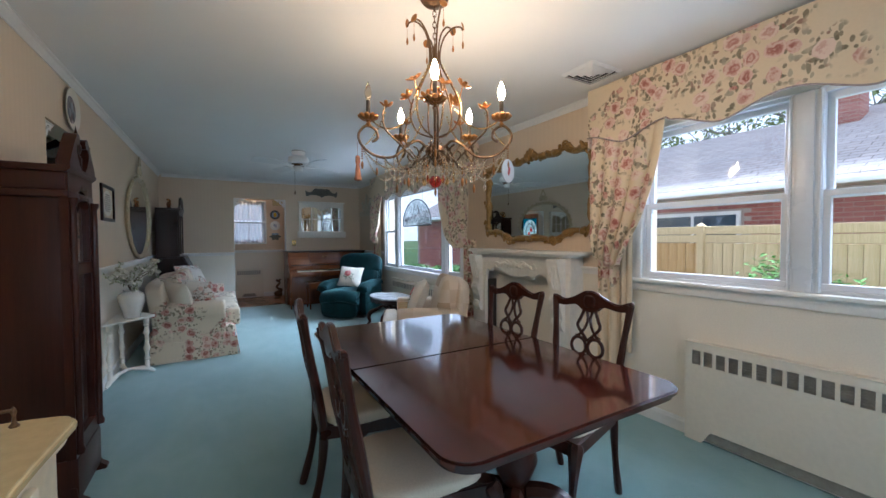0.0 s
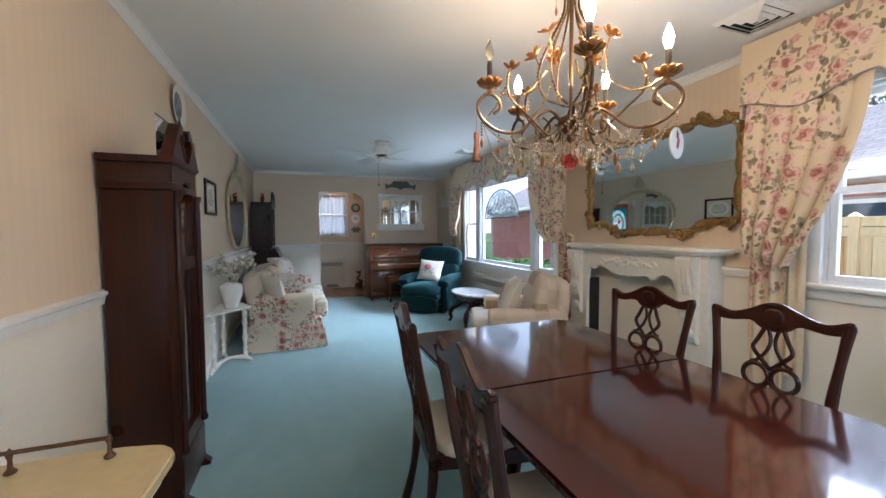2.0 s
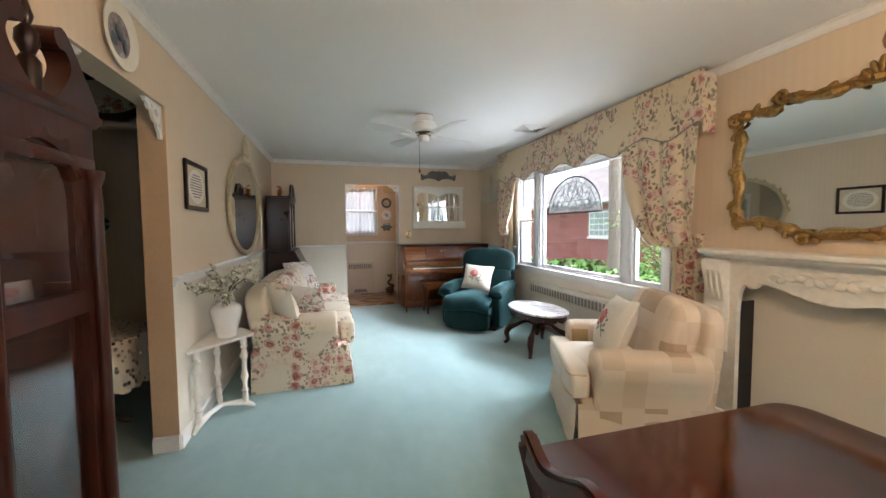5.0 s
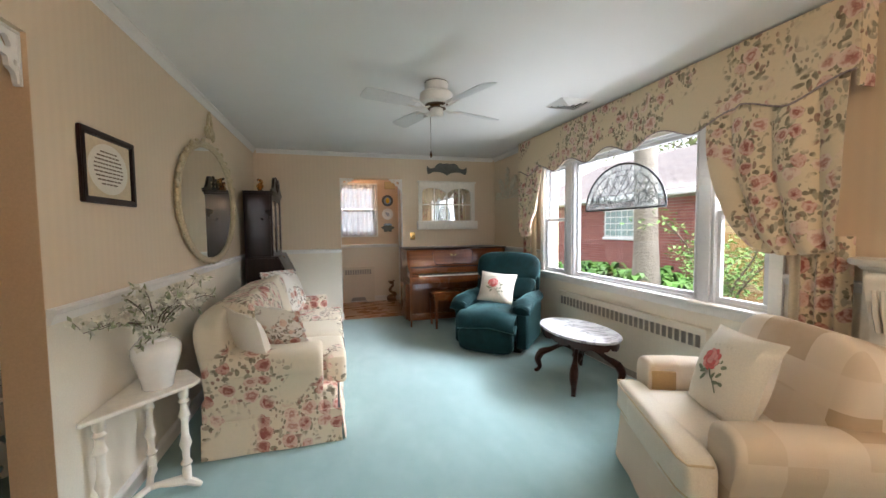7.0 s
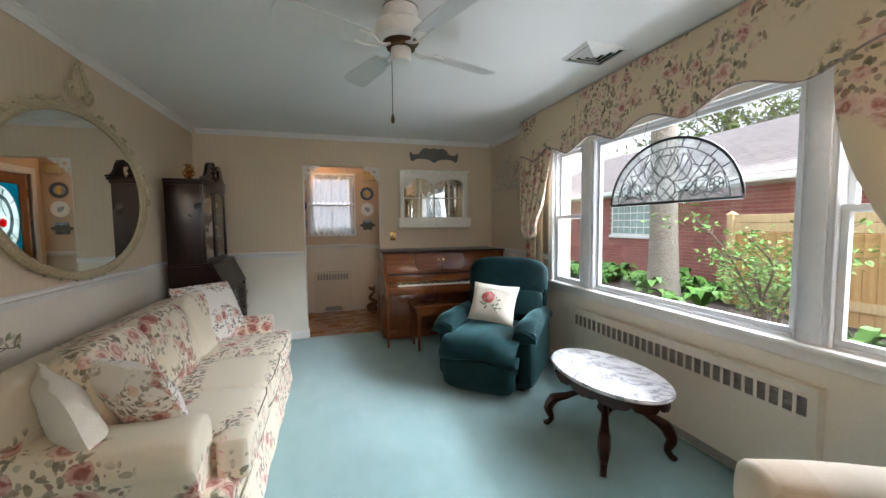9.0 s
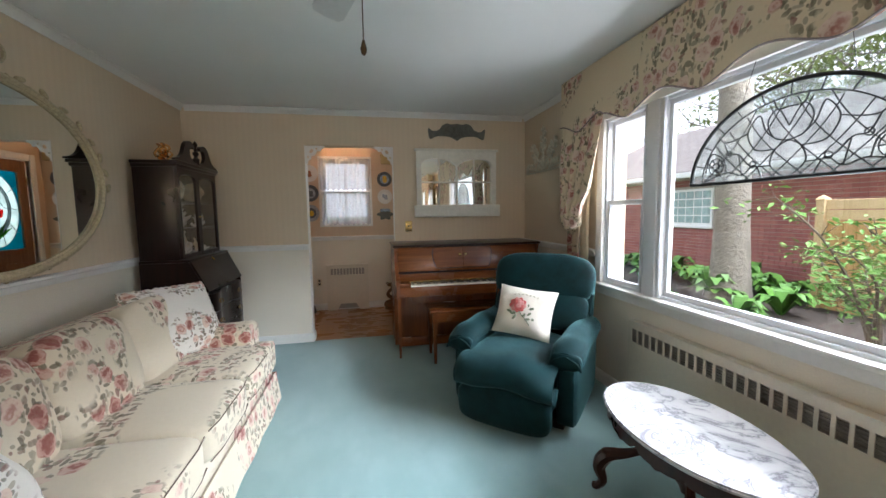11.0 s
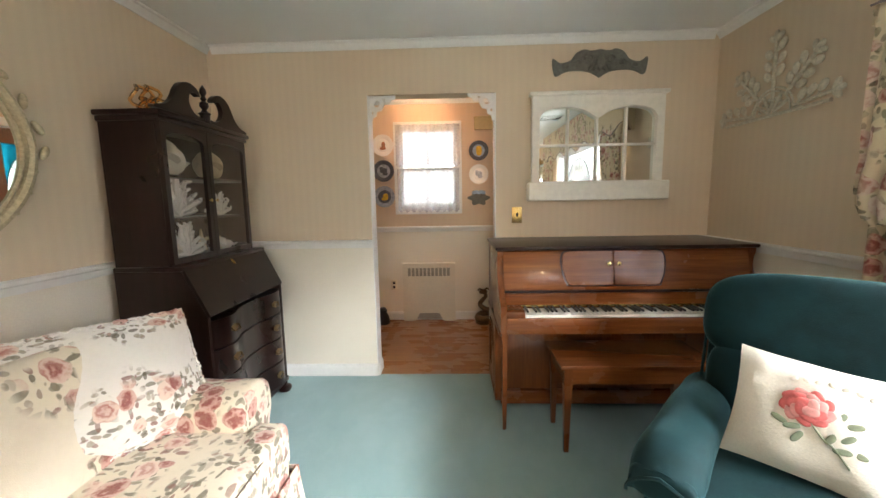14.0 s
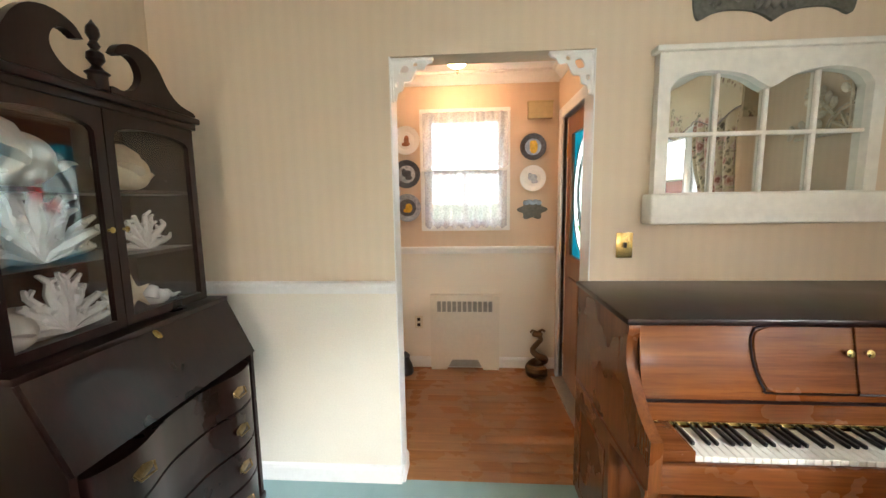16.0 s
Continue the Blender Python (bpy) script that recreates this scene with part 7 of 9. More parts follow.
    part("finial", bm, "dark_wood", s)
    return s


secretary()


def coral(name, m, size, label, seed, arms=9):
    rnd = random.Random(seed)
    bm = bmesh.new()
    for k in range(arms):
        a = math.pi * (k + 0.5) / arms
        pts = [Vector((0, 0, 0.008))]
        for q in range(4):
            pts.append(pts[-1] + Vector((rnd.uniform(-.25, .25), math.cos(a) + rnd.uniform(-.3, .3), max(0.05, math.sin(a)) + rnd.uniform(-.15, .2))) * size / 4)
        tube(bm, pts, [size * 0.13, size * 0.12, size * 0.11, size * 0.10, size * 0.07], 6)
        for p in pts[2:]:
            for _ in range(2):
                e = p + Vector((rnd.uniform(-.3, .6), rnd.uniform(-1, 1), rnd.uniform(-.1, .9))) * size * 0.2
                tube(bm, [p, e], [size * 0.075, size * 0.045], 5)
    for v in bm.verts:
        v.co.z = max(v.co.z, 0.001)
    return solid(name, bm, "ceramic", label, "coral", "shells and coral in the bookcase", m=m)


def shell(name, m, size, label, material="white_wood"):
    bm = bmesh.new()
    pts, rs = [], []
    for k in range(40):
        f = k / 39
        a = f * 4.6 * math.pi
        r = size * 0.30 * (1 - f) ** 1.1 + 0.002
        pts.append(Vector((r * 0.5 * math.cos(a), size * (-0.35 + 0.9 * f), size * 0.26 + r * 0.55 * math.sin(a))))
        rs.append(size * 0.26 * (1 - f) ** 1.1 + 0.002)
    tube(bm, pts, rs, 10)
    cushion(bm, (size * 0.25, size * 0.75, size * 0.5), Matrix.Translation((size * 0.12, -size * 0.15, size * 0.26)), 2.2, 5)
    for v in bm.verts:
        v.co.z = max(v.co.z, 0.0)
    return solid(name, bm, material, label, "seashell", "shells and coral in the bookcase", m=m)


SX = 0.26
bm = bmesh.new()
prism(bm, [[((0.075 if k % 2 == 0 else 0.024) * math.sin(math.tau * k / 10), (0.075 if k % 2 == 0 else 0.024) * math.cos(math.tau * k / 10)) for k in range(10)]], 0.014)
bmesh.ops.bevel(bm, geom=[e for e in bm.edges if e.calc_face_angle(0) > 1.2], offset=0.004, segments=2, affect="EDGES")
solid("starfish", bm, "lining", "dried tan starfish propped on the lowest shelf", "starfish", "shells and coral in the bookcase", m=pose(SX - 0.02, 8.52, 1.112, 0, 0, 90) @ pose(0, 0, 0, 78, 0, 0))
shell("seashell", pose(SX - 0.03, 8.22, 1.4895), 0.30, "large pale conch shell on the bookcase shelf", "cotton")
shell("seashell", pose(SX - 0.02, 8.56, 1.4895, 0, 0, 8), 0.25, "large tan whelk shell on the bookcase shelf", "lining")
coral("coral", pose(SX - 0.03, 8.23, 1.2695), 0.19, "white branching coral on the middle shelf", 4, 13)
coral("coral", pose(SX, 8.57, 1.2695), 0.12, "small pale blue-white coral on the middle shelf", 6, 8)
coral("coral", pose(SX - 0.02, 8.27, 1.0505), 0.15, "spiky white coral on the lowest shelf", 8, 12)
shell("seashell", pose(SX - 0.01, 8.14, 1.0505, 0, 0, 20), 0.17, "pink-white shell on the lowest shelf", "cotton")
shell("seashell", pose(SX, 8.62, 1.0505, 0, 0, -40), 0.12, "glossy white shell on the lowest shelf", "ceramic")
coral("coral", pose(SX - 0.04, 8.145, 1.2695), 0.08, "white coral sprig on the middle shelf", 12, 8)
shell("seashell", pose(SX - 0.06, 8.22, 1.0505, 0, 0, -25), 0.16, "cream conch on the lowest shelf", "cotton")
shell("seashell", pose(SX - 0.02, 8.12, 1.4895, 0, 0, 80), 0.10, "pale spiral shell on the upper shelf", "white_wood")
bm = bmesh.new()
star = [((0.075 if k % 2 == 0 else 0.025) * math.sin(math.tau * k / 10), (0.075 if k % 2 == 0 else 0.025) * math.cos(math.tau * k / 10)) for k in range(10)]
prism(bm, [star], 0.012, Matrix(((0, 0, 1, 0.17), (1, 0, 0, 8.50), (0, 1, 0, 1.1115), (0, 0, 0, 1))))
solid("starfish", bm, "lining", "dried tan starfish leaning in the bookcase", "starfish", "shells and coral in the bookcase")
bm = bmesh.new()
for cx, cz, r in ((8.10, 1.86, 0.055), (8.16, 1.88, 0.05), (8.20, 1.84, 0.045), (8.13, 1.83, 0.035)):
    tube(bm, [(0.22 + 0.02 * math.sin(3 * a), cx + r * math.cos(a), cz + r * math.sin(a)) for a in (math.tau * k / 16 for k in range(16))], 0.009, 6, closed=True)
lathe(bm, [(0.03, 1.7855), (0.032, 1.795), (0.012, 1.805), (0.01, 1.815)], 10, Matrix.Translation((0.22, 8.15, 0)))
solid("glass_ornament", bm, "amber_glass", "looped amber glass ornament on the bookcase top", "ornament")


def oval_mirror():
    m = on_wall_left(6.985, 1.57)
    t = thing("oval_mirror", m, "wide oval mirror in a cream and gilt frame with a crest", "mirror")
    rx, ry = 0.73, 0.475
    lp = ring_pts(rx, ry, 72)
    bm = bmesh.new()
    prism(bm, [lp], 0.008, pose(0, 0, 0.012))
    part("mirror_glass", bm, "mirror", t, flat=True)
    bm = bmesh.new()
    tube(bm, [(x * 1.03, y * 1.03, 0.024) for x, y in lp], 0.022, 8, closed=True)
    tube(bm, [(x * 0.985, y * 0.985, 0.026) for x, y in lp], 0.008, 6, closed=True)
    fr = part("oval_frame", bm, "cream_gilt", t)
    pearl = mesh_of(bead(bmesh.new(), (0, 0, 0), 0.010, 6), "bead", "cream_gilt")
    for x, y in lp[::2]:
        o = new("bead", pearl)
        o.parent = fr
        o.location = (x * 1.06, y * 1.075, 0.022)
    for s in (-1, 1):
        for a0 in range(8):
            bm = bmesh.new()
            a = radians(90 - s * (14 + 11 * a0))
            cushion(bm, (0.065, 0.03, 0.028), pose(1.09 * rx * math.cos(a), 1.09 * ry * math.sin(a), 0.035, 0, 0, math.degrees(a) + 90 + 25 * (-1) ** a0), 2.2, 3)
            part("carved_leaf", bm, "cream_gilt", fr)
        bm = bmesh.new()
        tube(bm, [(s * x, y, 0.035) for x, y in spiral(0.07, 0.60, 0.055, 0.012, -90, 330)], 0.010, 6)
        tube(bm, [(s * x, y, 0.035) for x, y in smooth_curve([(0.02, 0.56), (0.06, 0.66), (0.03, 0.73), (0.0, 0.775)], 4)], 0.012, 6)
        part("carved_scroll", bm, "cream_gilt", fr)
    bm = bmesh.new()
    for k in range(-2, 3):
        cushion(bm, (0.03, 0.09, 0.03), pose(k * 0.028, 0.62 - 0.01 * k * k, 0.04, 0, 0, -18 * k), 2.3, 3)
    part("crest_carving", bm, "cream_gilt", fr)
    return t


oval_mirror()


def framed_sampler():
    m = on_wall_left(5.46, 1.635)
    t = thing("framed_picture", m, "framed verse on parchment in a dark wood frame", "picture")
    w, h = 0.225, 0.165
    bm = bmesh.new()
    prism(bm, [[(-w, -h), (w, -h), (w, h), (-w, h)], [(-w + .03, -h + .03), (w - .03, -h + .03), (w - .03, h - .03), (-w + .03, h - .03)]], 0.02, pose(0, 0, 0.001))
    bmesh.ops.bevel(bm, geom=[e for e in bm.edges if e.calc_face_angle(0) > 1.2], offset=0.004, segments=2, affect="EDGES")
    part("frame", bm, "dark_wood", t)
    part("parchment", B((-w + .028, -h + .028, 0.003), (w - .028, h - .028, 0.007)), "lining", t, flat=True)
    bm = bmesh.new()
    prism(bm, [ring_pts(0.165, 0.118, 40)], 0.002, pose(0, 0, 0.0075))
    part("oval_mat", bm, "cotton", t, flat=True)
    bm = bmesh.new()
    rnd = random.Random(2)
    for k in range(9):
        half = 0.125 * math.sqrt(max(0.05, 1 - ((k - 4) / 4.8) ** 2))
        x = -half
        while x < half - 0.01:
            l = rnd.uniform(0.012, 0.035)
            box(bm, (x, 0.074 - k * 0.0185, 0.0097), (min(x + l, half), 0.081 - k * 0.0185, 0.0105))
            x += l + 0.006
    part("lines_of_verse", bm, "bronze", t, flat=True)
    return t


framed_sampler()


def collector_plate(m, r, colours, label):
    p = thing("wall_plate", m, label, "plate", "plates on the wall")
    bm = bmesh.new()
    lathe(bm, [(0, 0.006), (r * 0.6, 0.006), (r * 0.66, 0.012), (r * 0.97, 0.022), (r, 0.025), (r * 0.99, 0.028), (r * 0.66, 0.017), (r * 0.6, 0.011), (0, 0.011)], 32)
    part("rim", bm, colours[0], p)
    bm = bmesh.new()
    lathe(bm, [(0, 0.0115), (r * 0.62, 0.0115), (r * 0.62, 0.014), (0, 0.014)], 28)
    part("painted_centre", bm, colours[1], p)
    bm = bmesh.new()
    for dx, dy, sx, sy in colours[2]:
        cushion(bm, (sx * r, sy * r, 0.006), Matrix.Translation((dx * r, dy * r, 0.0155)), 2.4, 3)
    part("painted_motif", bm, colours[3], p)
    return p


M["sky_blue"] = plain("plate blue", (0.33, 0.42, 0.55), 0.25, vary=0.3, grain=30)
M["ink"] = plain("plate ink", (0.09, 0.10, 0.12), 0.3, vary=0.5, grain=60)
M["yellow"] = plain("plate yellow", (0.72, 0.45, 0.06), 0.25, vary=0.3, grain=40)
M["grey_glaze"] = plain("plate grey", (0.42, 0.45, 0.50), 0.25, vary=0.4, grain=45)
M["rust"] = plain("plate rust", (0.42, 0.18, 0.10), 0.25, vary=0.4, grain=60)
M["rosewood"] = plain("plate mauve", (0.36, 0.30, 0.30), 0.25, vary=0.5, grain=45)
collector_plate(on_wall_left(4.50, 2.215), 0.150, ("cotton", "rosewood", ((0.0, 0.1, 0.5, 0.5), (-0.3, -0.2, 0.4, 0.4), (0.3, -0.2, 0.3, 0.5)), "ink"), "round floral plate hung over the passage opening")


def far_mirror():
    m = on_wall_far(2.735, 1.69)
    t = thing("wall_mirror", m, "whitewashed arched window-frame mirror with a ledge", "mirror")
    w, h = 0.47, 0.37
    top_arch = smooth_curve([(-0.40, 0.20), (-0.36, 0.245), (-0.28, 0.265), (-0.20, 0.265), (-0.10, 0.245), (-0.03, 0.205), (0.0, 0.19)], 4)
    inner = [(-0.40, -0.235), (0.40, -0.235)] + [(-x, y) for x, y in top_arch] + top_arch[::-1]
    bm = bmesh.new()
    prism(bm, [[(-w + 0.02, -h + 0.09), (w - 0.02, -h + 0.09), (w - 0.02, h - 0.02), (-w + 0.02, h - 0.02)], inner], 0.045, pose(0, 0, 0.004))
    part("frame", bm, "white_wood", t)
    part("head_board", B((-w, h - 0.025, 0.003), (w, h, 0.07), 0.006), "white_wood", t)
    part("ledge", B((-w - 0.01, -h, 0.003), (w + 0.01, -h + 0.13, 0.10), 0.010, 3), "white_wood", t)
    bm = bmesh.new()
    prism(bm, [[(-w + .03, -0.24), (w - .03, -0.24), (w - .03, h - .03), (-w + .03, h - .03)]], 0.004, pose(0, 0, 0.008))
    part("mirror_glass", bm, "mirror", t, flat=True)
    for x in (-0.20, 0.0, 0.20):
        part("muntin", B((x - 0.008, -0.235, 0.013), (x + 0.008, 0.26 if x else 0.2, 0.03), 0.002), "white_wood", t)
    part("muntin", B((-0.40, 0.005, 0.014), (0.40, 0.021, 0.029), 0.002), "white_wood", t)
    return t


far_mirror()


def carved_plaque():
    m = on_wall_far(2.745, 2.255)
    half = [(0.0, -0.10), (0.05, -0.07), (0.10, -0.055), (0.18, -0.05), (0.24, -0.06), (0.295, -0.085), (0.315, -0.05), (0.32, 0.03), (0.27, 0.0), (0.20, 0.015), (0.165, 0.06), (0.11, 0.085), (0.06, 0.075), (0.0, 0.085)]
    right = smooth_curve(half, 3)
    loop = right + [(-x, y) for x, y in right[::-1]][1:-1]
    t = thing("wall_plaque", m, "grey-green carved scroll plaque", "plaque")
    bm = bmesh.new()
    prism(bm, [loop], 0.014, pose(0, 0, 0.001))
    part("backing", bm, "iron", t)
    for s in (-1, 1):
        for x0, y0, r in ((0.07, 0.02, 0.035), (0.15, -0.005, 0.028), (0.23, -0.03, 0.025)):
            bm = bmesh.new()
            tube(bm, [(s * x, y, 0.018) for x, y in spiral(x0, y0, r, 0.006, 0, 430)], 0.006, 5)
            part("scroll_relief", bm, "iron", t)
    bm = bmesh.new()
    cushion(bm, (0.06, 0.10, 0.03), Matrix.Translation((0, 0.0, 0.018)), 2.3, 4)
    for k in range(-2, 3):
        cushion(bm, (0.025, 0.06, 0.02), pose(k * 0.03, -0.03, 0.018, 0, 0, 20 * k), 2.3, 3)
    part("leaf_relief", bm, "iron", t)


carved_plaque()


def iron_wall_panel():
    m = on_wall_right(8.50, 1.94)
    t = thing("wall_ornament", m, "cream wrought-iron fan panel of leafy branches over a bar", "wall ornament")
    bm = bmesh.new()
    tube(bm, [(-0.35, -0.16, 0.015), (0.35, -0.16, 0.015)], 0.011, 6)
    part("base_bar", bm, "aged_cream", t)
    for r in (0.125, 0.145):
        bm = bmesh.new()
        tube(bm, [(r * math.cos(a), -0.155 + r * math.sin(a), 0.015) for a in (math.pi * q / 18 for q in range(19))], 0.0055, 5)
        part("arch", bm, "aged_cream", t)
    for k in range(1, 6):
        a = math.pi * k / 6
        bm = bmesh.new()
        tube(bm, [(0.02 * math.cos(a), -0.155 + 0.02 * math.sin(a), 0.015), (0.125 * math.cos(a), -0.155 + 0.125 * math.sin(a), 0.015)], 0.009, 5)
        cushion(bm, (0.022, 0.014, 0.012), pose(0.085 * math.cos(a + 0.25), -0.155 + 0.085 * math.sin(a + 0.25), 0.016, 0, 0, math.degrees(a)), 2.2, 3)
        part("ray", bm, "aged_cream", t)
    for deg, ln in ((6, 0.37), (45, 0.36), (90, 0.40), (135, 0.36), (174, 0.37)):
        a = radians(deg)
        d, n = Vector((math.cos(a), math.sin(a), 0)), Vector((-math.sin(a), math.cos(a), 0))
        o = Vector((0, -0.155, 0.016))
        bm = bmesh.new()
        tube(bm, [o + d * (0.13 if 20 < deg < 160 else 0.15), o + d * ln], 0.010, 6)
        for f, side in ((0.46, 1), (0.50, -1), (0.60, 1), (0.66, -1), (0.76, 1), (0.84, -1)):
            if (deg < 20 and side < 0) or (deg > 160 and side > 0):
                continue
            p = o + d * ln * f
            q = p + n * side * 0.045 + d * 0.03
            tube(bm, [p, (p + q) / 2 + n * side * 0.008, q], 0.007, 5)
            cushion(bm, (0.065, 0.044, 0.018), pose(q.x, q.y, 0.018, 0, 0, deg + side * 40), 2.2, 3)
        for turn in (-55, 0, 55):
            e = o + d * (ln - 0.005)
            c = radians(deg + turn)
            cushion(bm, (0.065, 0.034, 0.02), pose(e.x + 0.026 * math.cos(c), e.y + 0.026 * math.sin(c), 0.018, 0, 0, deg + turn), 2.2, 3)
        part("branch", bm, "aged_cream", t)


iron_wall_panel()


def switch_plate(m):
    t = thing("light_switch", m, "brass switch plate with a dark toggle", "light switch")
    part("plate", B((-0.037, -0.058, 0.0005), (0.037, 0.058, 0.006), 0.003), "brass", t)
    part("toggle", B((-0.006, -0.012, 0.006), (0.006, 0.014, 0.02), 0.003), "black", t)


switch_plate(on_wall_far(2.19, 1.222))


def ceiling_fan():
    t = thing("ceiling_fan", pose(1.80, 6.09, 0), "white four-blade ceiling fan with a pull chain", "ceiling fan")
    bm = bmesh.new()
    lathe(bm, [(0.082, 2.439), (0.086, 2.43), (0.085, 2.40), (0.078, 2.375), (0.07, 2.366)], 28)
    canopy = part("canopy", bm, "trim", t)
    bm = bmesh.new()
    lathe(bm, [(0.0868, 2.4335), (0.0868, 2.4275)], 28)
    part("canopy_band", bm, "iron", canopy)
    bm = bmesh.new()
    lathe(bm, [(0.06, 2.368), (0.105, 2.362), (0.124, 2.345), (0.128, 2.305), (0.118, 2.283), (0.088, 2.268)], 32)
    motor = part("motor_housing", bm, "trim", t)
    for k in range(20):
        a = math.tau * k / 20
        bm = B((0.088, -0.005, -0.010), (0.122, 0.005, 0.012), 0.002, 1, pose(0, 0, 2.275, 0, 0, math.degrees(a)) @ pose(0, 0, 0, 0, -22, 0))
        part("vent_slot", bm, "iron", motor)
    bm = bmesh.new()
    lathe(bm, [(0.088, 2.268), (0.06, 2.262), (0.06, 2.245), (0.07, 2.24)], 24)
    part("rotor", bm, "bronze", t, "dark rotor under the housing")
    bm = bmesh.new()
    lathe(bm, [(0.044, 2.246), (0.05, 2.236), (0.05, 2.19), (0.044, 2.178), (0.02, 2.174), (0, 2.173)], 24)
    part("switch_housing", bm, "trim", t)
    for k in range(4):
        a = radians(90 * k + 20)
        mm = Matrix.Rotation(a, 4, "Z") @ Matrix.Translation((0, 0, 2.248))
        bm = bmesh.new()
        out = [(0.185, -0.048), (0.30, -0.060), (0.56, -0.070), (0.594, -0.055), (0.602, 0.0), (0.594, 0.055), (0.56, 0.070), (0.30, 0.060), (0.185, 0.048)]
        prism(bm, [out], 0.006, mm @ pose(0, 0, 0, 13, 0, 0))
        bl = part("blade", bm, "fan_blade", t)
        bm = bmesh.new()
        for side in (-1, 1):
            tube(bm, [mm @ Vector(p) for p in smooth_curve([(0.065, 0.008 * side, 0.0), (0.12, 0.014 * side, -0.016), (0.17, 0.034 * side, -0.008 + 0.007 * side), (0.235, 0.034 * side, -0.004 + 0.008 * side)], 4)], 0.006, 6)
        part("blade_arm", bm, "trim", bl)
    bm = bmesh.new()
    tube(bm, [(-0.045, 0.01, 2.18), (-0.045, 0.01, 1.92)], 0.002, 5)
    part("pull_chain", bm, "bronze", t, "dark pull chain")
    bm = bmesh.new()
    lathe(bm, [(0.0, 1.875), (0.008, 1.882), (0.011, 1.897), (0.007, 1.911), (0.004, 1.924), (0, 1.927)], 10, Matrix.Translation((-0.045, 0.01, 0)))
    part("pull_drop", bm, "bronze", t, "dark drop on the chain")


ceiling_fan()


def ceiling_vent(x, y, label):
    t = thing("ceiling_vent", pose(x, y, CEIL), label, "vent", "ceiling vents")
    hx, hy = 0.155, 0.135
    for k, s in enumerate((1.0, 0.72, 0.46, 0.22)):
        o, i = s, s - 0.13
        bm = bmesh.new()
        zz = -0.004 - 0.006 * k
        a = [Vector((sx * hx * o, sy * hy * o, -0.001 - 0.004 * k)) for sx, sy in ((-1, -1), (1, -1), (1, 1), (-1, 1))]
        b = [Vector((sx * hx * i, sy * hy * i, -0.016 - 0.004 * k)) for sx, sy in ((-1, -1), (1, -1), (1, 1), (-1, 1))]
        va, vb = [bm.verts.new(p) for p in a], [bm.verts.new(p) for p in b]
        vc, vd = [bm.verts.new(p + Vector((0, 0, 0.003))) for p in a], [bm.verts.new(p + Vector((0, 0, 0.003))) for p in b]
        for q in range(4):
            r = (q + 1) % 4
            bm.faces.new((va[q], va[r], vb[r], vb[q]))
            bm.faces.new((vc[q], vd[q], vd[r], vc[r]))
            bm.faces.new((vb[q], vb[r], vd[r], vd[q]))
            bm.faces.new((va[q], vc[q], vc[r], va[r]))
        part("slat", bm, "trim", t, flat=True)
    # near-black sheet: the duct's shade put into colour, since no hollow is built
    part("backing", B((-hx * 0.9, -hy * 0.9, -0.0015), (hx * 0.9, hy * 0.9, -0.0005)), "cavity", t, flat=True)


ceiling_vent(3.075, 6.28, "square white louvred ceiling vent by the picture window")
ceiling_vent(3.15, 2.63, "square white louvred ceiling vent by the dining window")


# ---- window dressing ----
def valance(name, y0, y1, scallops, label, x=3.385, bottom=1.96):
    """A padded cornice box with a scalloped lower edge, and shaped returns."""
    t = thing(name, I4, label, "valance")
    L = y1 - y0

    def edge(u):
        n = scallops
        f = (u * n) % 1.0
        k = min(int(u * n), n - 1)
        base = bottom + (0.0 if k not in (0, n - 1) else 0.02)
        return base + 0.085 * abs(math.cos(math.pi * f)) ** 1.6

    def fn(u, v):
        z = edge(u)
        return (x + 0.003 * math.sin(20 * u), y0 + L * u, z + (2.425 - z) * v)
    bm = bmesh.new()
    sheet(bm, 96, 6, fn, -0.012)
    part("front", bm, "floral_drape", t)
    for y in (y0, y1):
        part("return_end", B((x + 0.012, y - 0.006, bottom + 0.03), (RW - 0.045, y + 0.006, 2.385)), "floral_drape", t)
    bm = bmesh.new()
    tube(bm, [(x - 0.003, y0 + L * k / 96, edge(k / 96)) for k in range(97)], 0.005, 6)
    part("cord_edge", bm, "rosewood", t, "twisted dark rose cord")
    part("top_board", B((x + 0.014, y0 + 0.007, 2.385), (RW - 0.045, y1 - 0.007, 2.40)), "lining", t, flat=True)
    return t


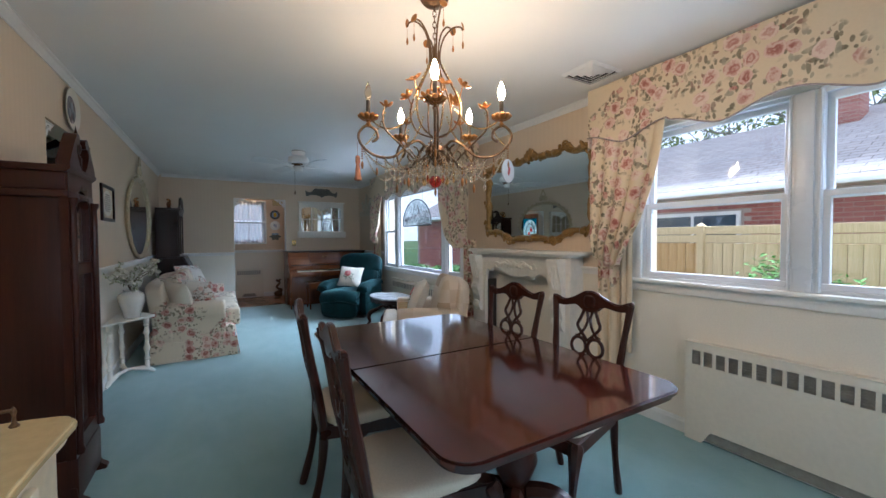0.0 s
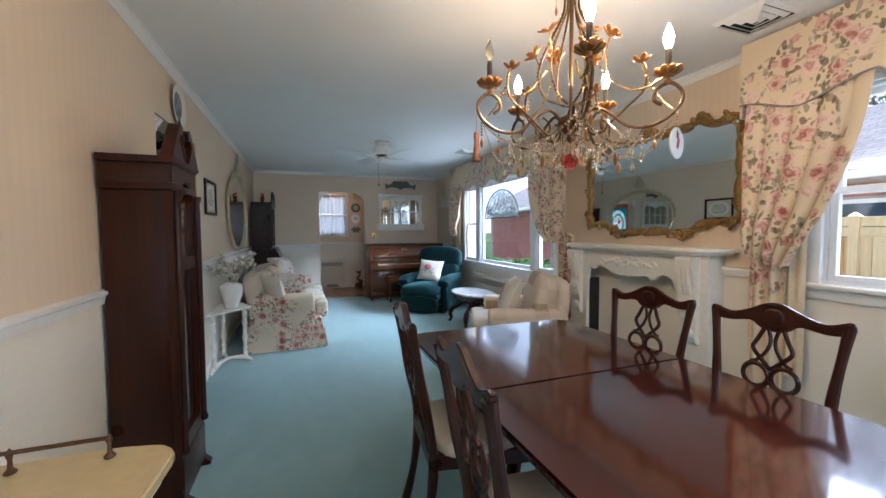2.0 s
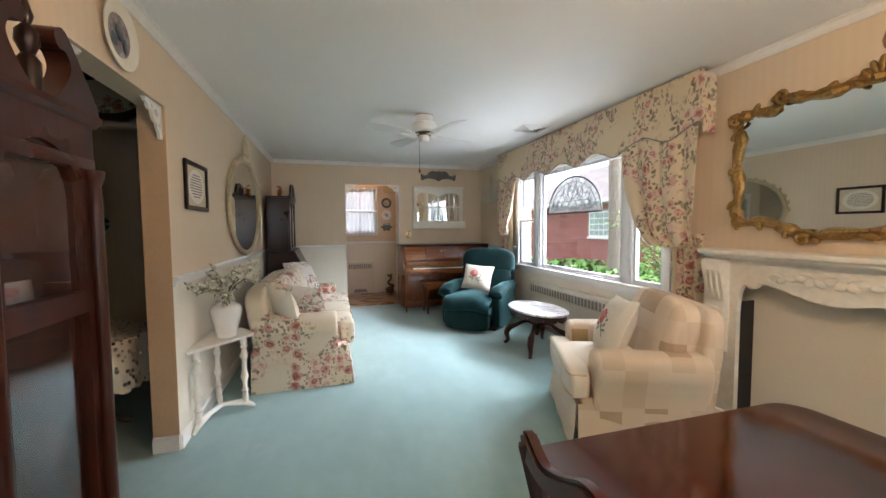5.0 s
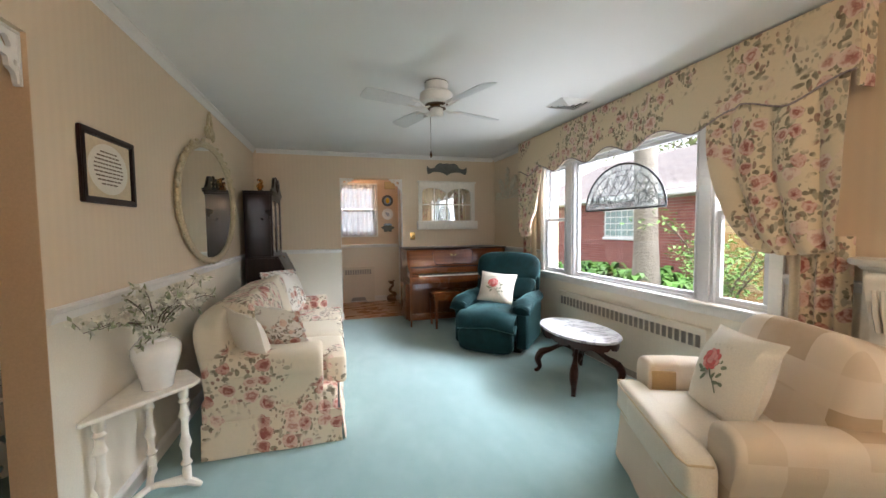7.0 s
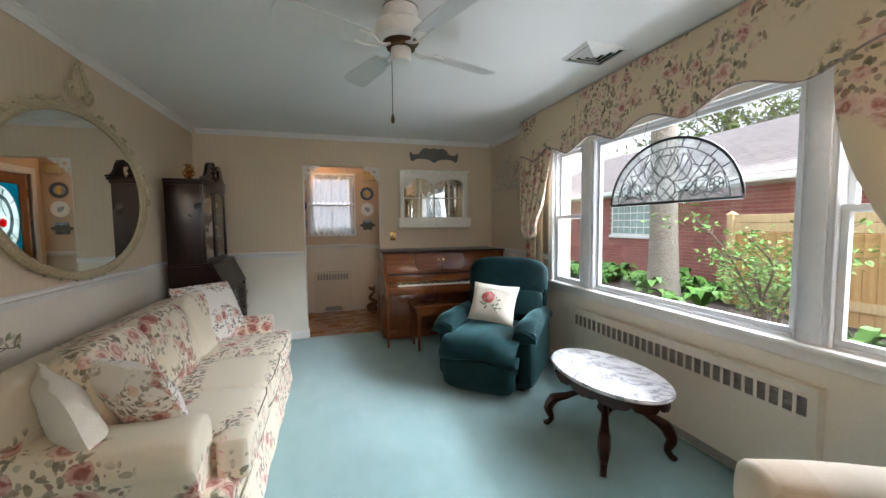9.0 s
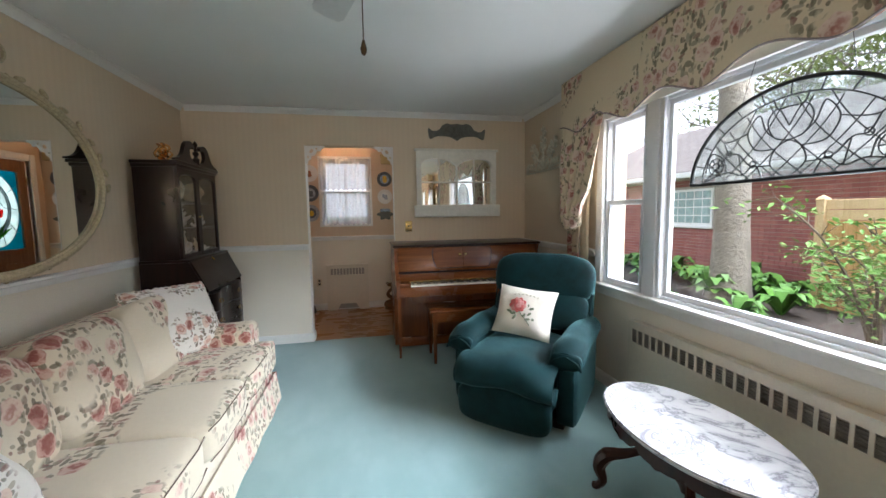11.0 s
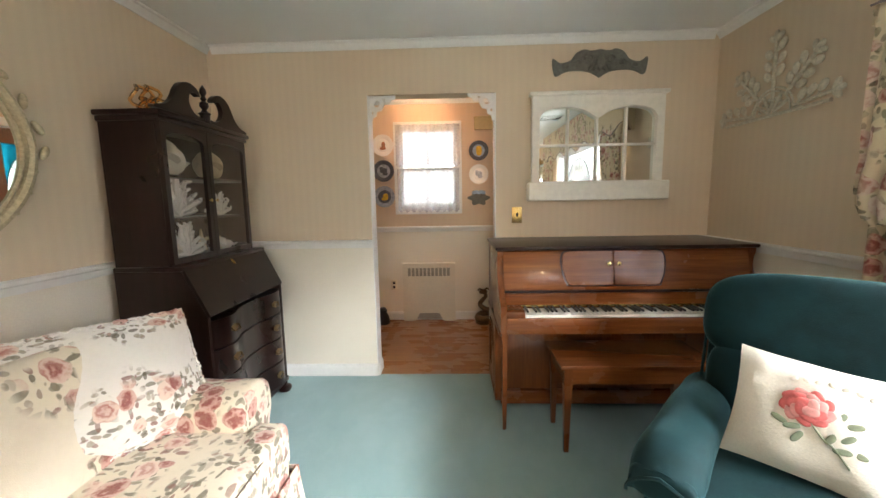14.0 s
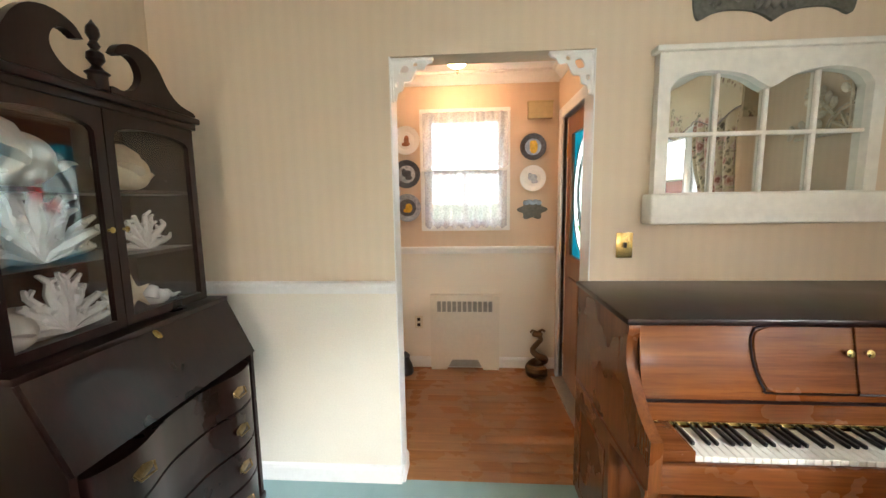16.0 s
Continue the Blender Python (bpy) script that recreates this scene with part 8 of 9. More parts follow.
def drape(name, y_out, y_in, top, gather_z, label, x=3.42, tail=True, seed=0, y_tie=None, wide=0.22, pleats=4.5, bend=2.2):
    """A curtain that hangs from behind the valance, swept outwards and bloused over a tie, with a straight tail below."""
    t = thing(name, I4, label, "curtain", "floral curtains")
    wt = 0.10
    yt = y_out if y_tie is None else y_tie
    sgn = 1 if y_in > y_out else -1

    def swag(u, v):
        # u from outer edge to inner edge, v from top down to the blouse
        open_y = y_out + (y_in - y_out) * u
        tied = yt + sgn * (0.02 + wide * u)
        k = v ** bend
        y = open_y * (1 - k) + tied * k
        z = top - (top - gather_z) * v + 0.10 * u * math.sin(v * math.pi * 0.9) * 0.3
        belly = 0.05 * math.sin(v * math.pi) ** 0.7 + 0.035 * (v > 0.75) * math.sin((v - 0.75) * 4 * math.pi)
        ph = u * pleats * math.pi + v * 0.5 + seed
        fold = 0.030 * (1 - 2 * abs(math.sin(ph)) ** 0.55) * (0.45 + 0.55 * v)
        return (x - belly * 0.6 + fold, y, z + 0.03 * math.cos(u * 3.0 + seed) * v)
    bm = bmesh.new()
    sheet(bm, 44, 26, swag, 0.005)
    part("swag", bm, "floral_drape", t)
    bm = bmesh.new()

    def under(u, v):
        p = swag(u, 1.0)
        return (p[0] + 0.03 * v + 0.01 * math.sin(u * 20), p[1] + sgn * (0.10 - 0.2 * u) * v * 0.6, p[2] - 0.045 * math.sin(v * math.pi) + 0.05 * v)
    sheet(bm, 44, 6, under, 0.004)
    part("blouse", bm, "floral_drape", t)
    if tail:
        bm = bmesh.new()

        def hang(u, v):
            y = yt + sgn * (0.0 + 0.20 * u)
            return (x + 0.05 + 0.020 * math.sin(u * 5 * math.pi + seed), y, gather_z + 0.06 - (gather_z + 0.04) * v)
        sheet(bm, 36, 8, hang, 0.004)
        part("tail", bm, "floral_drape", t)
    bm = bmesh.new()

    def side(u, v):
        return (x + 0.07 + 0.006 * math.sin(u * 14), yt + sgn * (0.17 + 0.11 * u), top - (top - 0.45) * v)
    sheet(bm, 12, 4, side, 0.003)
    part("sheer_lining", bm, "lining", t, "plain cream lining")
    return t


valance("valance", 0.42, 2.85, 4, "rose-print scalloped valance over the dining window")
valance("valance", 4.47, 7.86, 6, "rose-print scalloped valance over the picture window")
drape("curtain", 2.82, 2.26, 2.10, 1.13, "rose-print swag curtain tied back beside the mantelpiece", seed=0.4, y_tie=2.82)
drape("curtain", 4.50, 5.22, 2.12, 1.22, "rose-print bloused curtain beside the armchair", seed=1.3, y_tie=4.50, wide=0.42, pleats=3.2, bend=2.8)
drape("curtain", 7.84, 7.28, 2.12, 1.26, "rose-print bloused curtain by the far corner", seed=2.2, y_tie=7.86, wide=0.28)


def fan_light():
    m = on_wall_right(6.13, 1.495, 3.515)
    t = thing("sun_catcher", m, "half-round clear glass sun-catcher with dark lead lines", "sun-catcher")
    R, H = 0.49, 0.40
    arc = [(R * math.cos(a), H * math.sin(a)) for a in (math.pi * k / 40 for k in range(41))]
    bm = bmesh.new()
    prism(bm, [arc], 0.005, pose(0, 0, -0.0025))
    M["leaded"] = art_glass("rippled clear glass", (0.86, 0.89, 0.88), 0.965)
    g = part("glass_panel", bm, "leaded", t, flat=True)
    g.visible_shadow = False
    bm = bmesh.new()
    tube(bm, [(x, y, 0) for x, y in arc] + [(-R, 0, 0)], 0.009, 6, closed=True)
    part("metal_rim", bm, "black", t)
    bm = bmesh.new()

    def came(pts, r=0.0032):
        tube(bm, [(x, y, 0) for x, y in smooth_curve(pts, 5)], r, 5)
    came([(0.86 * R * math.cos(a), 0.86 * H * math.sin(a)) for a in (math.pi * k / 20 for k in range(21))])
    for k in range(1, 12):
        a = math.pi * k / 12
        came([(0.86 * R * math.cos(a), 0.86 * H * math.sin(a)), (R * math.cos(a), H * math.sin(a))])
    for s in (-1, 1):
        came([(0, 0.0), (s * 0.07, 0.06), (s * 0.05, 0.13), (0, 0.16)])
        came([(0, 0.16), (s * 0.06, 0.18), (s * 0.09, 0.25), (s * 0.05, 0.30), (0, 0.22)])
        came([(s * 0.05, 0.13), (s * 0.14, 0.14), (s * 0.18, 0.22), (s * 0.13, 0.29), (s * 0.10, 0.22), (s * 0.06, 0.18)])
        came([(s * 0.07, 0.06), (s * 0.16, 0.07), (s * 0.22, 0.13), (s * 0.27, 0.14), (s * 0.30, 0.20)])
        came([(s * 0.10, 0.0), (s * 0.14, 0.07), (s * 0.20, 0.03), (s * 0.28, 0.05), (s * 0.41, 0.01)])
        came([(s * 0.18, 0.22), (s * 0.25, 0.20), (s * 0.30, 0.20), (s * 0.33, 0.23)])
        came([(s * 0.22, 0.13), (s * 0.20, 0.03)])
        came([(0, 0.30), (s * 0.05, 0.30), (s * 0.07, 0.345)])
        came([(s * 0.28, 0.05), (s * 0.30, 0.12), (s * 0.37, 0.15), (s * 0.40, 0.06)])
        for cx, cy, r in ((0.34, 0.085, 0.042), (0.34, 0.085, 0.018), (0.27, 0.14, 0.014), (0.15, 0.075, 0.014)):
            tube(bm, [(s * cx + r * math.cos(a), cy + r * math.sin(a), 0) for a in (math.tau * q / 14 for q in range(14))], 0.003, 5, closed=True)
        for q in range(6):
            a = math.tau * q / 6
            came([(s * 0.34 + 0.018 * math.cos(a), 0.085 + 0.018 * math.sin(a)), (s * 0.34 + 0.042 * math.cos(a), 0.085 + 0.042 * math.sin(a))])
    for s in (-1, 1):
        for k in range(8):
            x0, line = s * (-0.42 + 0.115 * k), []
            for q in range(20):
                f = q / 19
                x, y = x0 + s * (0.05 * math.sin(f * 3) + 0.30 * f), 0.40 * f
                if (x / (0.86 * R)) ** 2 + (y / (0.86 * H)) ** 2 > 1:
                    break
                line.append((x, y))
            if len(line) > 3:
                came(line[::3] + [line[-1]], 0.0026)
    part("leading", bm, "black", t)
    for s in (-1, 1):
        bm = bmesh.new()
        tube(bm, [(s * 0.22, 0.355, 0), (s * 0.18, 0.55, -0.02)], 0.0012, 4)
        part("hanging_wire", bm, "black", t)


fan_light()
# piano keys last, as pieces of the piano
white = mesh_of(B((0, 0, 0), (0.0222, 0.145, 0.018), 0.0015, 1), "white_key", "key_white", True)
dark = mesh_of(B((0, 0, 0), (0.011, 0.095, 0.012), 0.002, 1), "black_key", "black", True)
kx = 0.035 + 0.105 + 0.002
for k in range(52):
    o = new("white_key", white)
    o.parent = piano
    o.location = (kx + k * 0.0231, -0.70 + 0.0, 0.676)
for k in range(51):
    if k % 7 not in (1, 4):
        o = new("black_key", dark)
        o.parent = piano
        o.location = (kx + (k + 1) * 0.0231 - 0.0055, -0.70 + 0.051, 0.694)


# ---- doorway fretwork, passage and hall ----
def fret_bracket(m, label):
    """Pierced gingerbread corner bracket in the xy of m, corner at the origin, reaching +x and -y."""
    t = thing("fretwork_bracket", m, label, "bracket", "gingerbread brackets in the openings")
    out = [(0, 0), (0.19, 0)] + smooth_curve([(0.19, -0.022), (0.165, -0.03), (0.15, -0.055), (0.12, -0.05), (0.105, -0.075), (0.09, -0.10), (0.06, -0.105), (0.055, -0.135), (0.03, -0.15), (0.022, -0.185)], 3) + [(0, -0.185)]
    hole1 = [(0.062 + 0.020 * math.cos(a) * (1 + 0.3 * math.sin(2 * a)), -0.055 + 0.022 * math.sin(a)) for a in (math.tau * k / 12 for k in range(12))]
    hole2 = [(0.112 + 0.011 * math.cos(a), -0.03 + 0.011 * math.sin(a)) for a in (math.tau * k / 10 for k in range(10))]
    hole3 = [(0.026 + 0.009 * math.cos(a), -0.115 + 0.012 * math.sin(a)) for a in (math.tau * k / 10 for k in range(10))]
    bm = bmesh.new()
    prism(bm, [out, hole1, hole2, hole3], 0.016)
    part("pierced_board", bm, "trim", t)
    bm = bmesh.new()
    box(bm, (0.0, -0.012, -0.004), (0.195, -0.0005, 0.022), 0.002, 1)
    box(bm, (0.0005, -0.19, -0.004), (0.012, -0.012, 0.022), 0.002, 1)
    part("edge_strip", bm, "trim", t)
    return t


FLIP = Matrix.Diagonal((-1, 1, 1, 1))
fret_bracket(on_wall_far(DX0 + 0.001, DZ - 0.002, FW + 0.03), "white gingerbread bracket in the hall doorway")
fret_bracket(Matrix(((-1, 0, 0, DX1 - 0.001), (0, 0, 1, FW + 0.005), (0, 1, 0, DZ - 0.002), (0, 0, 0, 1))), "white gingerbread bracket in the hall doorway")
fret_bracket(Matrix(((0, 0, -1, -0.02), (-1, 0, 0, OP1 - 0.001), (0, 1, 0, OPZ - 0.002), (0, 0, 0, 1))), "white gingerbread bracket in the passage opening")
fret_bracket(Matrix(((0, 0, 1, -0.036), (1, 0, 0, OP0 + 0.001), (0, 1, 0, OPZ - 0.002), (0, 0, 0, 1))), "white gingerbread bracket in the passage opening")
# tan painted end of the wall in the passage
solid("trim_passage", B((-0.139, OP1 - 0.003, 0.097), (-0.001, OP1 - 0.0003, OPZ - 0.001)), "tan_paint", "tan painted wall end in the passage opening", "trim", kind="structure", flat=True)
# painted linings of the doorway
bm = bmesh.new()
box(bm, (DX0 - 0.004, FW - 0.004, 0.096), (DX0 + 0.003, FW + 0.134, DZ), 0.001, 1)
box(bm, (DX1 - 0.003, FW - 0.004, 0.0), (DX1 + 0.004, FW + 0.134, DZ), 0.001, 1)
solid("trim_doorway", bm, "trim", "white painted edge of the doorway", "trim", kind="structure")


def sheer(name):
    m, nt, b = shader(name)
    out = nt.nodes["Material Output"]
    tr = nt.nodes.new("ShaderNodeBsdfTransparent")
    tl = node(nt, "ShaderNodeBsdfTranslucent")
    tl.inputs["Color"].default_value = (0.90, 0.92, 0.97, 1)
    b.inputs["Base Color"].default_value = (0.88, 0.86, 0.88, 1)
    b.inputs["Roughness"].default_value = 0.9
    a1, a2 = nt.nodes.new("ShaderNodeMixShader"), nt.nodes.new("ShaderNodeMixShader")
    a1.inputs[0].default_value = 0.5
    nt.links.new(b.outputs[0], a1.inputs[1])
    nt.links.new(tl.outputs[0], a1.inputs[2])
    lace = ramp(nt, noisy(nt, coords(nt), 70.0, 2.0), ((0.35, 0.56), (0.6, 0.42)))
    nt.links.new(lace, a2.inputs[0])
    nt.links.new(a1.outputs[0], a2.inputs[1])
    nt.links.new(tr.outputs[0], a2.inputs[2])
    nt.links.new(a2.outputs[0], out.inputs["Surface"])
    return m


M["sheer"] = sheer("sheer lace")
hw = thing("window_3", I4, "small white sash window of the hall", "window")
hw["kind"] = "structure"
bm = bmesh.new()
for lo, hi in (((HW[0] - 0.05, HALL_END - 0.018, HW[2] - 0.05), (HW[0] + 0.01, HALL_END + 0.01, HW[3] + 0.05)), ((HW[1] - 0.01, HALL_END - 0.018, HW[2] - 0.05), (HW[1] + 0.05, HALL_END + 0.01, HW[3] + 0.05)),
               ((HW[0] + 0.01, HALL_END - 0.016, HW[3] - 0.01), (HW[1] - 0.01, HALL_END + 0.01, HW[3] + 0.05)), ((HW[0] + 0.01, HALL_END - 0.03, HW[2] - 0.05), (HW[1] - 0.01, HALL_END + 0.01, HW[2] + 0.01))):
    box(bm, lo, hi, 0.003, 1)
part("casing", bm, "trim", hw)
for za, zb, yy in ((HW[2] + 0.005, 1.69, 0.03), (1.66, HW[3] - 0.005, 0.07)):
    bm = bmesh.new()
    x0, x1, f = HW[0] + 0.004, HW[1] - 0.004, 0.035
    y = HALL_END + yy
    for lo, hi in (((x0, y, za), (x1, y + 0.03, za + f)), ((x0, y, zb - f), (x1, y + 0.03, zb)), ((x0, y + 0.001, za + f), (x0 + f, y + 0.029, zb - f)), ((x1 - f, y + 0.001, za + f), (x1, y + 0.029, zb - f))):
        box(bm, lo, hi)
    ss = part("sash", bm, "vinyl", hw)
    p = part("pane", B((x0 + f - 0.003, y + 0.013, za + f - 0.003), (x1 - f + 0.003, y + 0.017, zb - f + 0.003)), "pane", ss, flat=True)
    p.visible_shadow = False


def lace_curtain(x0, x1, top, drop, label, seed):
    t = thing("lace_curtain", I4, label, "curtain", "lace curtains of the hall window")
    for a, b in ((x0, (x0 + x1) / 2 + 0.01), ((x0 + x1) / 2 - 0.01, x1)):
        bm = bmesh.new()

        def fn(u, v):
            hem = 0.012 * math.cos(u * 10 * math.pi) * v
            return (a + (b - a) * u, HALL_END - 0.045 + 0.012 * math.sin(u * 9 * math.pi + seed + v), top - drop * v + hem)
        sheet(bm, 44, 6, fn, 0.001)
        part("panel", bm, "sheer", t)
    bm = bmesh.new()
    tube(bm, [(x0 - 0.015, HALL_END - 0.045, top + 0.004), (x1 + 0.015, HALL_END - 0.045, top + 0.004)], 0.006, 8)
    part("rod", bm, "trim", t)


lace_curtain(1.115, 1.80, 2.135, 0.43, "short white lace curtain at the top of the hall window", 0.3)
lace_curtain(1.125, 1.79, 1.675, 0.455, "white lace cafe curtain over the lower hall sash", 1.1)

# front door with stained glass, in the hall's right wall
fd = thing("door_1", I4, "brown wooden front door with an oval stained-glass light", "front door")
fd["kind"] = "structure"
Y0, Y1, XD = FD[0] + 0.012, FD[1] - 0.012, HX1 + 0.03
GY0, GY1, GZ0, GZ1 = Y0 + 0.11, Y1 - 0.11, 1.02, 1.90
face = Matrix(((0, 0, -1, XD + 0.045), (-1, 0, 0, 0), (0, 1, 0, 0), (0, 0, 0, 1)))
rect = lambda a, b, c, d: [(-b, c), (-a, c), (-a, d), (-b, d)]
bm = bmesh.new()
prism(bm, [rect(Y0, Y1, 0.012, FD[2] - 0.008), rect(GY0, GY1, GZ0, GZ1)], 0.045, face)
part("door_leaf", bm, "door_wood", fd)
for a, b in ((Y0 + 0.11, (Y0 + Y1) / 2 - 0.03), ((Y0 + Y1) / 2 + 0.03, Y1 - 0.11)):
    bm = bmesh.new()
    prism(bm, [rect(a, b, 0.20, 0.86)], 0.012, face @ pose(0, 0, 0.044))
    bmesh.ops.bevel(bm, geom=[e for e in bm.edges if e.calc_face_angle(0) > 1.2], offset=0.01, segments=2, affect="EDGES")
    part("raised_panel", bm, "door_wood", fd)
for z in (0.25, 1.05, 1.80):
    part("hinge", B((XD - 0.008, Y1 - 0.004, z - 0.05), (XD + 0.004, Y1 + 0.01, z + 0.05), 0.002), "brass", fd)


M["glass_white"] = art_glass("white opal glass", (0.66, 0.73, 0.71))
M["glass_teal"] = art_glass("teal art glass", (0.03, 0.26, 0.31))
M["glass_grey"] = art_glass("smoky art glass", (0.24, 0.29, 0.29))
M["glass_red"] = art_glass("red art glass", (0.85, 0.03, 0.02))
M["glass_green"] = art_glass("green art glass", (0.10, 0.30, 0.04))
cy, cz = -(GY0 + GY1) / 2, (GZ0 + GZ1) / 2
ry, rz = (GY1 - GY0) / 2 - 0.012, (GZ1 - GZ0) / 2 - 0.03
g = face @ Matrix.Translation((cy, cz, 0.02))
oval = ring_pts(ry, rz, 48)
bm = bmesh.new()
prism(bm, [[(-(GY1 - GY0) / 2, -(GZ1 - GZ0) / 2), ((GY1 - GY0) / 2, -(GZ1 - GZ0) / 2), ((GY1 - GY0) / 2, (GZ1 - GZ0) / 2), (-(GY1 - GY0) / 2, (GZ1 - GZ0) / 2)], oval], 0.004, g)
part("teal_surround", bm, "glass_teal", fd, "teal stained glass", flat=True)
band = [(x * 0.70 + 0.01, y * 0.70 + 0.02) for x, y in oval]
bm = bmesh.new()
prism(bm, [oval, band], 0.004, g)
part("white_oval", bm, "glass_white", fd, "white opal stained glass", flat=True)
core = [(x * 0.55, y * 0.56 + 0.03) for x, y in oval]
bm = bmesh.new()
prism(bm, [band, core], 0.004, g)
part("smoky_ring", bm, "glass_grey", fd, flat=True)
bm = bmesh.new()
prism(bm, [core], 0.004, g)
part("pale_centre", bm, "glass_white", fd, flat=True)
for x, y, s in ((-0.045, -0.03, 1.0), (0.055, 0.075, 1.0), (0.03, 0.16, 0.5)):
    bm = bmesh.new()
    tul = [(0.0, -0.055), (0.035, -0.045), (0.05, -0.005), (0.055, 0.05), (0.028, 0.03), (0.012, 0.06), (0.0, 0.035), (-0.018, 0.06), (-0.03, 0.03), (-0.055, 0.045), (-0.05, -0.01), (-0.035, -0.045)]
    prism(bm, [[(x + s * a, y + s * b) for a, b in tul]], 0.004, g @ pose(0, 0, 0.005))
    part("red_tulip", bm, "glass_red", fd, "red stained-glass tulip", flat=True)
leafs = [[(0.0, -0.36), (0.02, -0.24), (0.09, -0.14), (0.05, -0.22)], [(0.0, -0.36), (-0.03, -0.22), (-0.12, -0.13), (-0.06, -0.25)], [(0.005, -0.36), (0.025, -0.2), (0.05, 0.02), (0.015, -0.2)], [(-0.005, -0.36), (-0.02, -0.2), (-0.04, -0.08), (-0.012, -0.2)],
         [(0.0, -0.33), (0.08, -0.21), (0.17, -0.17), (0.09, -0.26)], [(0.0, -0.33), (-0.09, -0.22), (-0.18, -0.2), (-0.08, -0.28)]]
for lf in leafs:
    bm = bmesh.new()
    prism(bm, [lf], 0.004, g @ pose(0, 0, 0.005))
    part("green_leaf", bm, "glass_green", fd, flat=True)
bm = bmesh.new()
for loop in (oval, band, core):
    tube(bm, [g @ Vector((x, y, 0.006)) for x, y in loop], 0.004, 5, closed=True)
for a in range(0, 360, 36):
    c, s = math.cos(radians(a)), math.sin(radians(a))
    tube(bm, [g @ Vector(p) for p in ((ry * 0.56 * c, rz * 0.56 * s + 0.03, 0.006), (ry * c, rz * s, 0.006))], 0.003, 5)
    if a % 72 == 0:
        tube(bm, [g @ Vector(p) for p in ((ry * c, rz * s, 0.006), (ry * 1.04 * c + 0.06 * c, rz * 1.1 * s, 0.006))], 0.003, 5)
for pts in ([(-0.1, 0.36), (-0.04, 0.2), (-0.1, 0.05), (-0.2, 0.0)], [(0.1, 0.36), (0.05, 0.22), (0.12, 0.1), (0.22, 0.06)]):
    tube(bm, [g @ Vector((x, y, 0.006)) for x, y in smooth_curve(pts, 4)], 0.003, 5)
part("lead_cames", bm, "black", fd)
bm = bmesh.new()
c = 0.075
box(bm, (HX1 - 0.02, FD[1], -0.01), (HX1 + 0.03, FD[1] + c, FD[2] + c), 0.004, 2)
box(bm, (HX1 - 0.02, FD[0] - 0.06, -0.01), (HX1 + 0.03, FD[0], FD[2] + c), 0.004, 2)
box(bm, (HX1 - 0.018, FD[0], FD[2]), (HX1 + 0.03, FD[1], FD[2] + c), 0.004, 2)
solid("trim_front_door", bm, "trim", "white casing of the front door", "trim", kind="structure")
part("threshold", B((HX1 - 0.06, FD[0], -0.011), (HX1 + 0.12, FD[1], 0.01), 0.004), "grille", fd, "grey metal threshold")

slotted_cover("radiator_cover", pose(1.155, HALL_END, -0.002), 0.575, 0.645, 0.06, 11, "cream radiator cover in the hall", (0.09, 0.13), 0.05)

MOTIF = ((0.0, 0.05, 0.7, 0.5), (0.15, -0.25, 0.5, 0.3), (-0.2, 0.25, 0.3, 0.3))
for z, cols, lab in ((1.855, ("ink", "sky_blue", ((0.05, 0.0, 0.6, 1.0), (-0.1, 0.25, 0.3, 0.4)), "yellow"), "plate painted with a yellow figure"), (1.608, ("ceramic", "ceramic", MOTIF, "grey_glaze"), "white plate painted with grey houses")):
    collector_plate(on_wall_far(2.0, z, HALL_END), 0.105, cols, lab + " on the hall wall")
p = thing("wall_plate", on_wall_far(2.0, 1.356, HALL_END), "grey scalloped plate with blue flowers on the hall wall", "plate", "plates on the wall")
bm = bmesh.new()
prism(bm, [[((0.09 + 0.018 * math.cos(6 * a)) * 1.15 * math.cos(a), (0.075 + 0.012 * math.cos(6 * a)) * math.sin(a)) for a in (math.tau * k / 48 for k in range(48))]], 0.014, pose(0, 0, 0.004))
part("rim", bm, "iron", p)
bm = bmesh.new()
for k in range(5):
    cushion(bm, (0.05, 0.035, 0.012), pose(-0.05 + 0.025 * k, 0.055 + 0.01 * (k % 2), 0.02), 2.3, 3)
part("painted_motif", bm, "sky_blue", p)
for z, cols, lab in ((1.93, ("ceramic", "ceramic", ((0.05, 0.05, 0.35, 0.6), (0.0, -0.25, 0.6, 0.3)), "rust"), "white plate painted with a brown steeple"), (1.66, ("ink", "grey_glaze", MOTIF, "ink"), "dark plate painted with a village"), (1.385, ("grey_glaze", "ink", ((0.1, 0.0, 0.5, 0.6), (0.0, -0.2, 0.6, 0.3)), "yellow"), "blue-grey bordered plate with a yellow scene")):
    collector_plate(on_wall_far(0.975, z, HALL_END), 0.115, cols, lab + " on the hall wall")
bm = bmesh.new()
box(bm, (1.955, HALL_END - 0.055, 2.07), (2.145, HALL_END - 0.001, 2.19), 0.004, 2)
box(bm, (1.95, HALL_END - 0.06, 2.19), (2.15, HALL_END - 0.001, 2.20), 0.002, 1)
solid("door_chime", bm, "cream_wood", "yellow-beige door chime box on the hall wall", "door chime")
ou = thing("wall_outlet", on_wall_far(1.045, 0.40, HALL_END), "small brown outlet on the hall wall", "outlet")
part("plate", B((-0.035, -0.055, 0.0005), (0.035, 0.055, 0.005), 0.002), "cream_side", ou)
for z in (-0.024, 0.024):
    part("socket", B((-0.014, z - 0.014, 0.005), (0.014, z + 0.014, 0.007), 0.002), "dark_wood", ou)

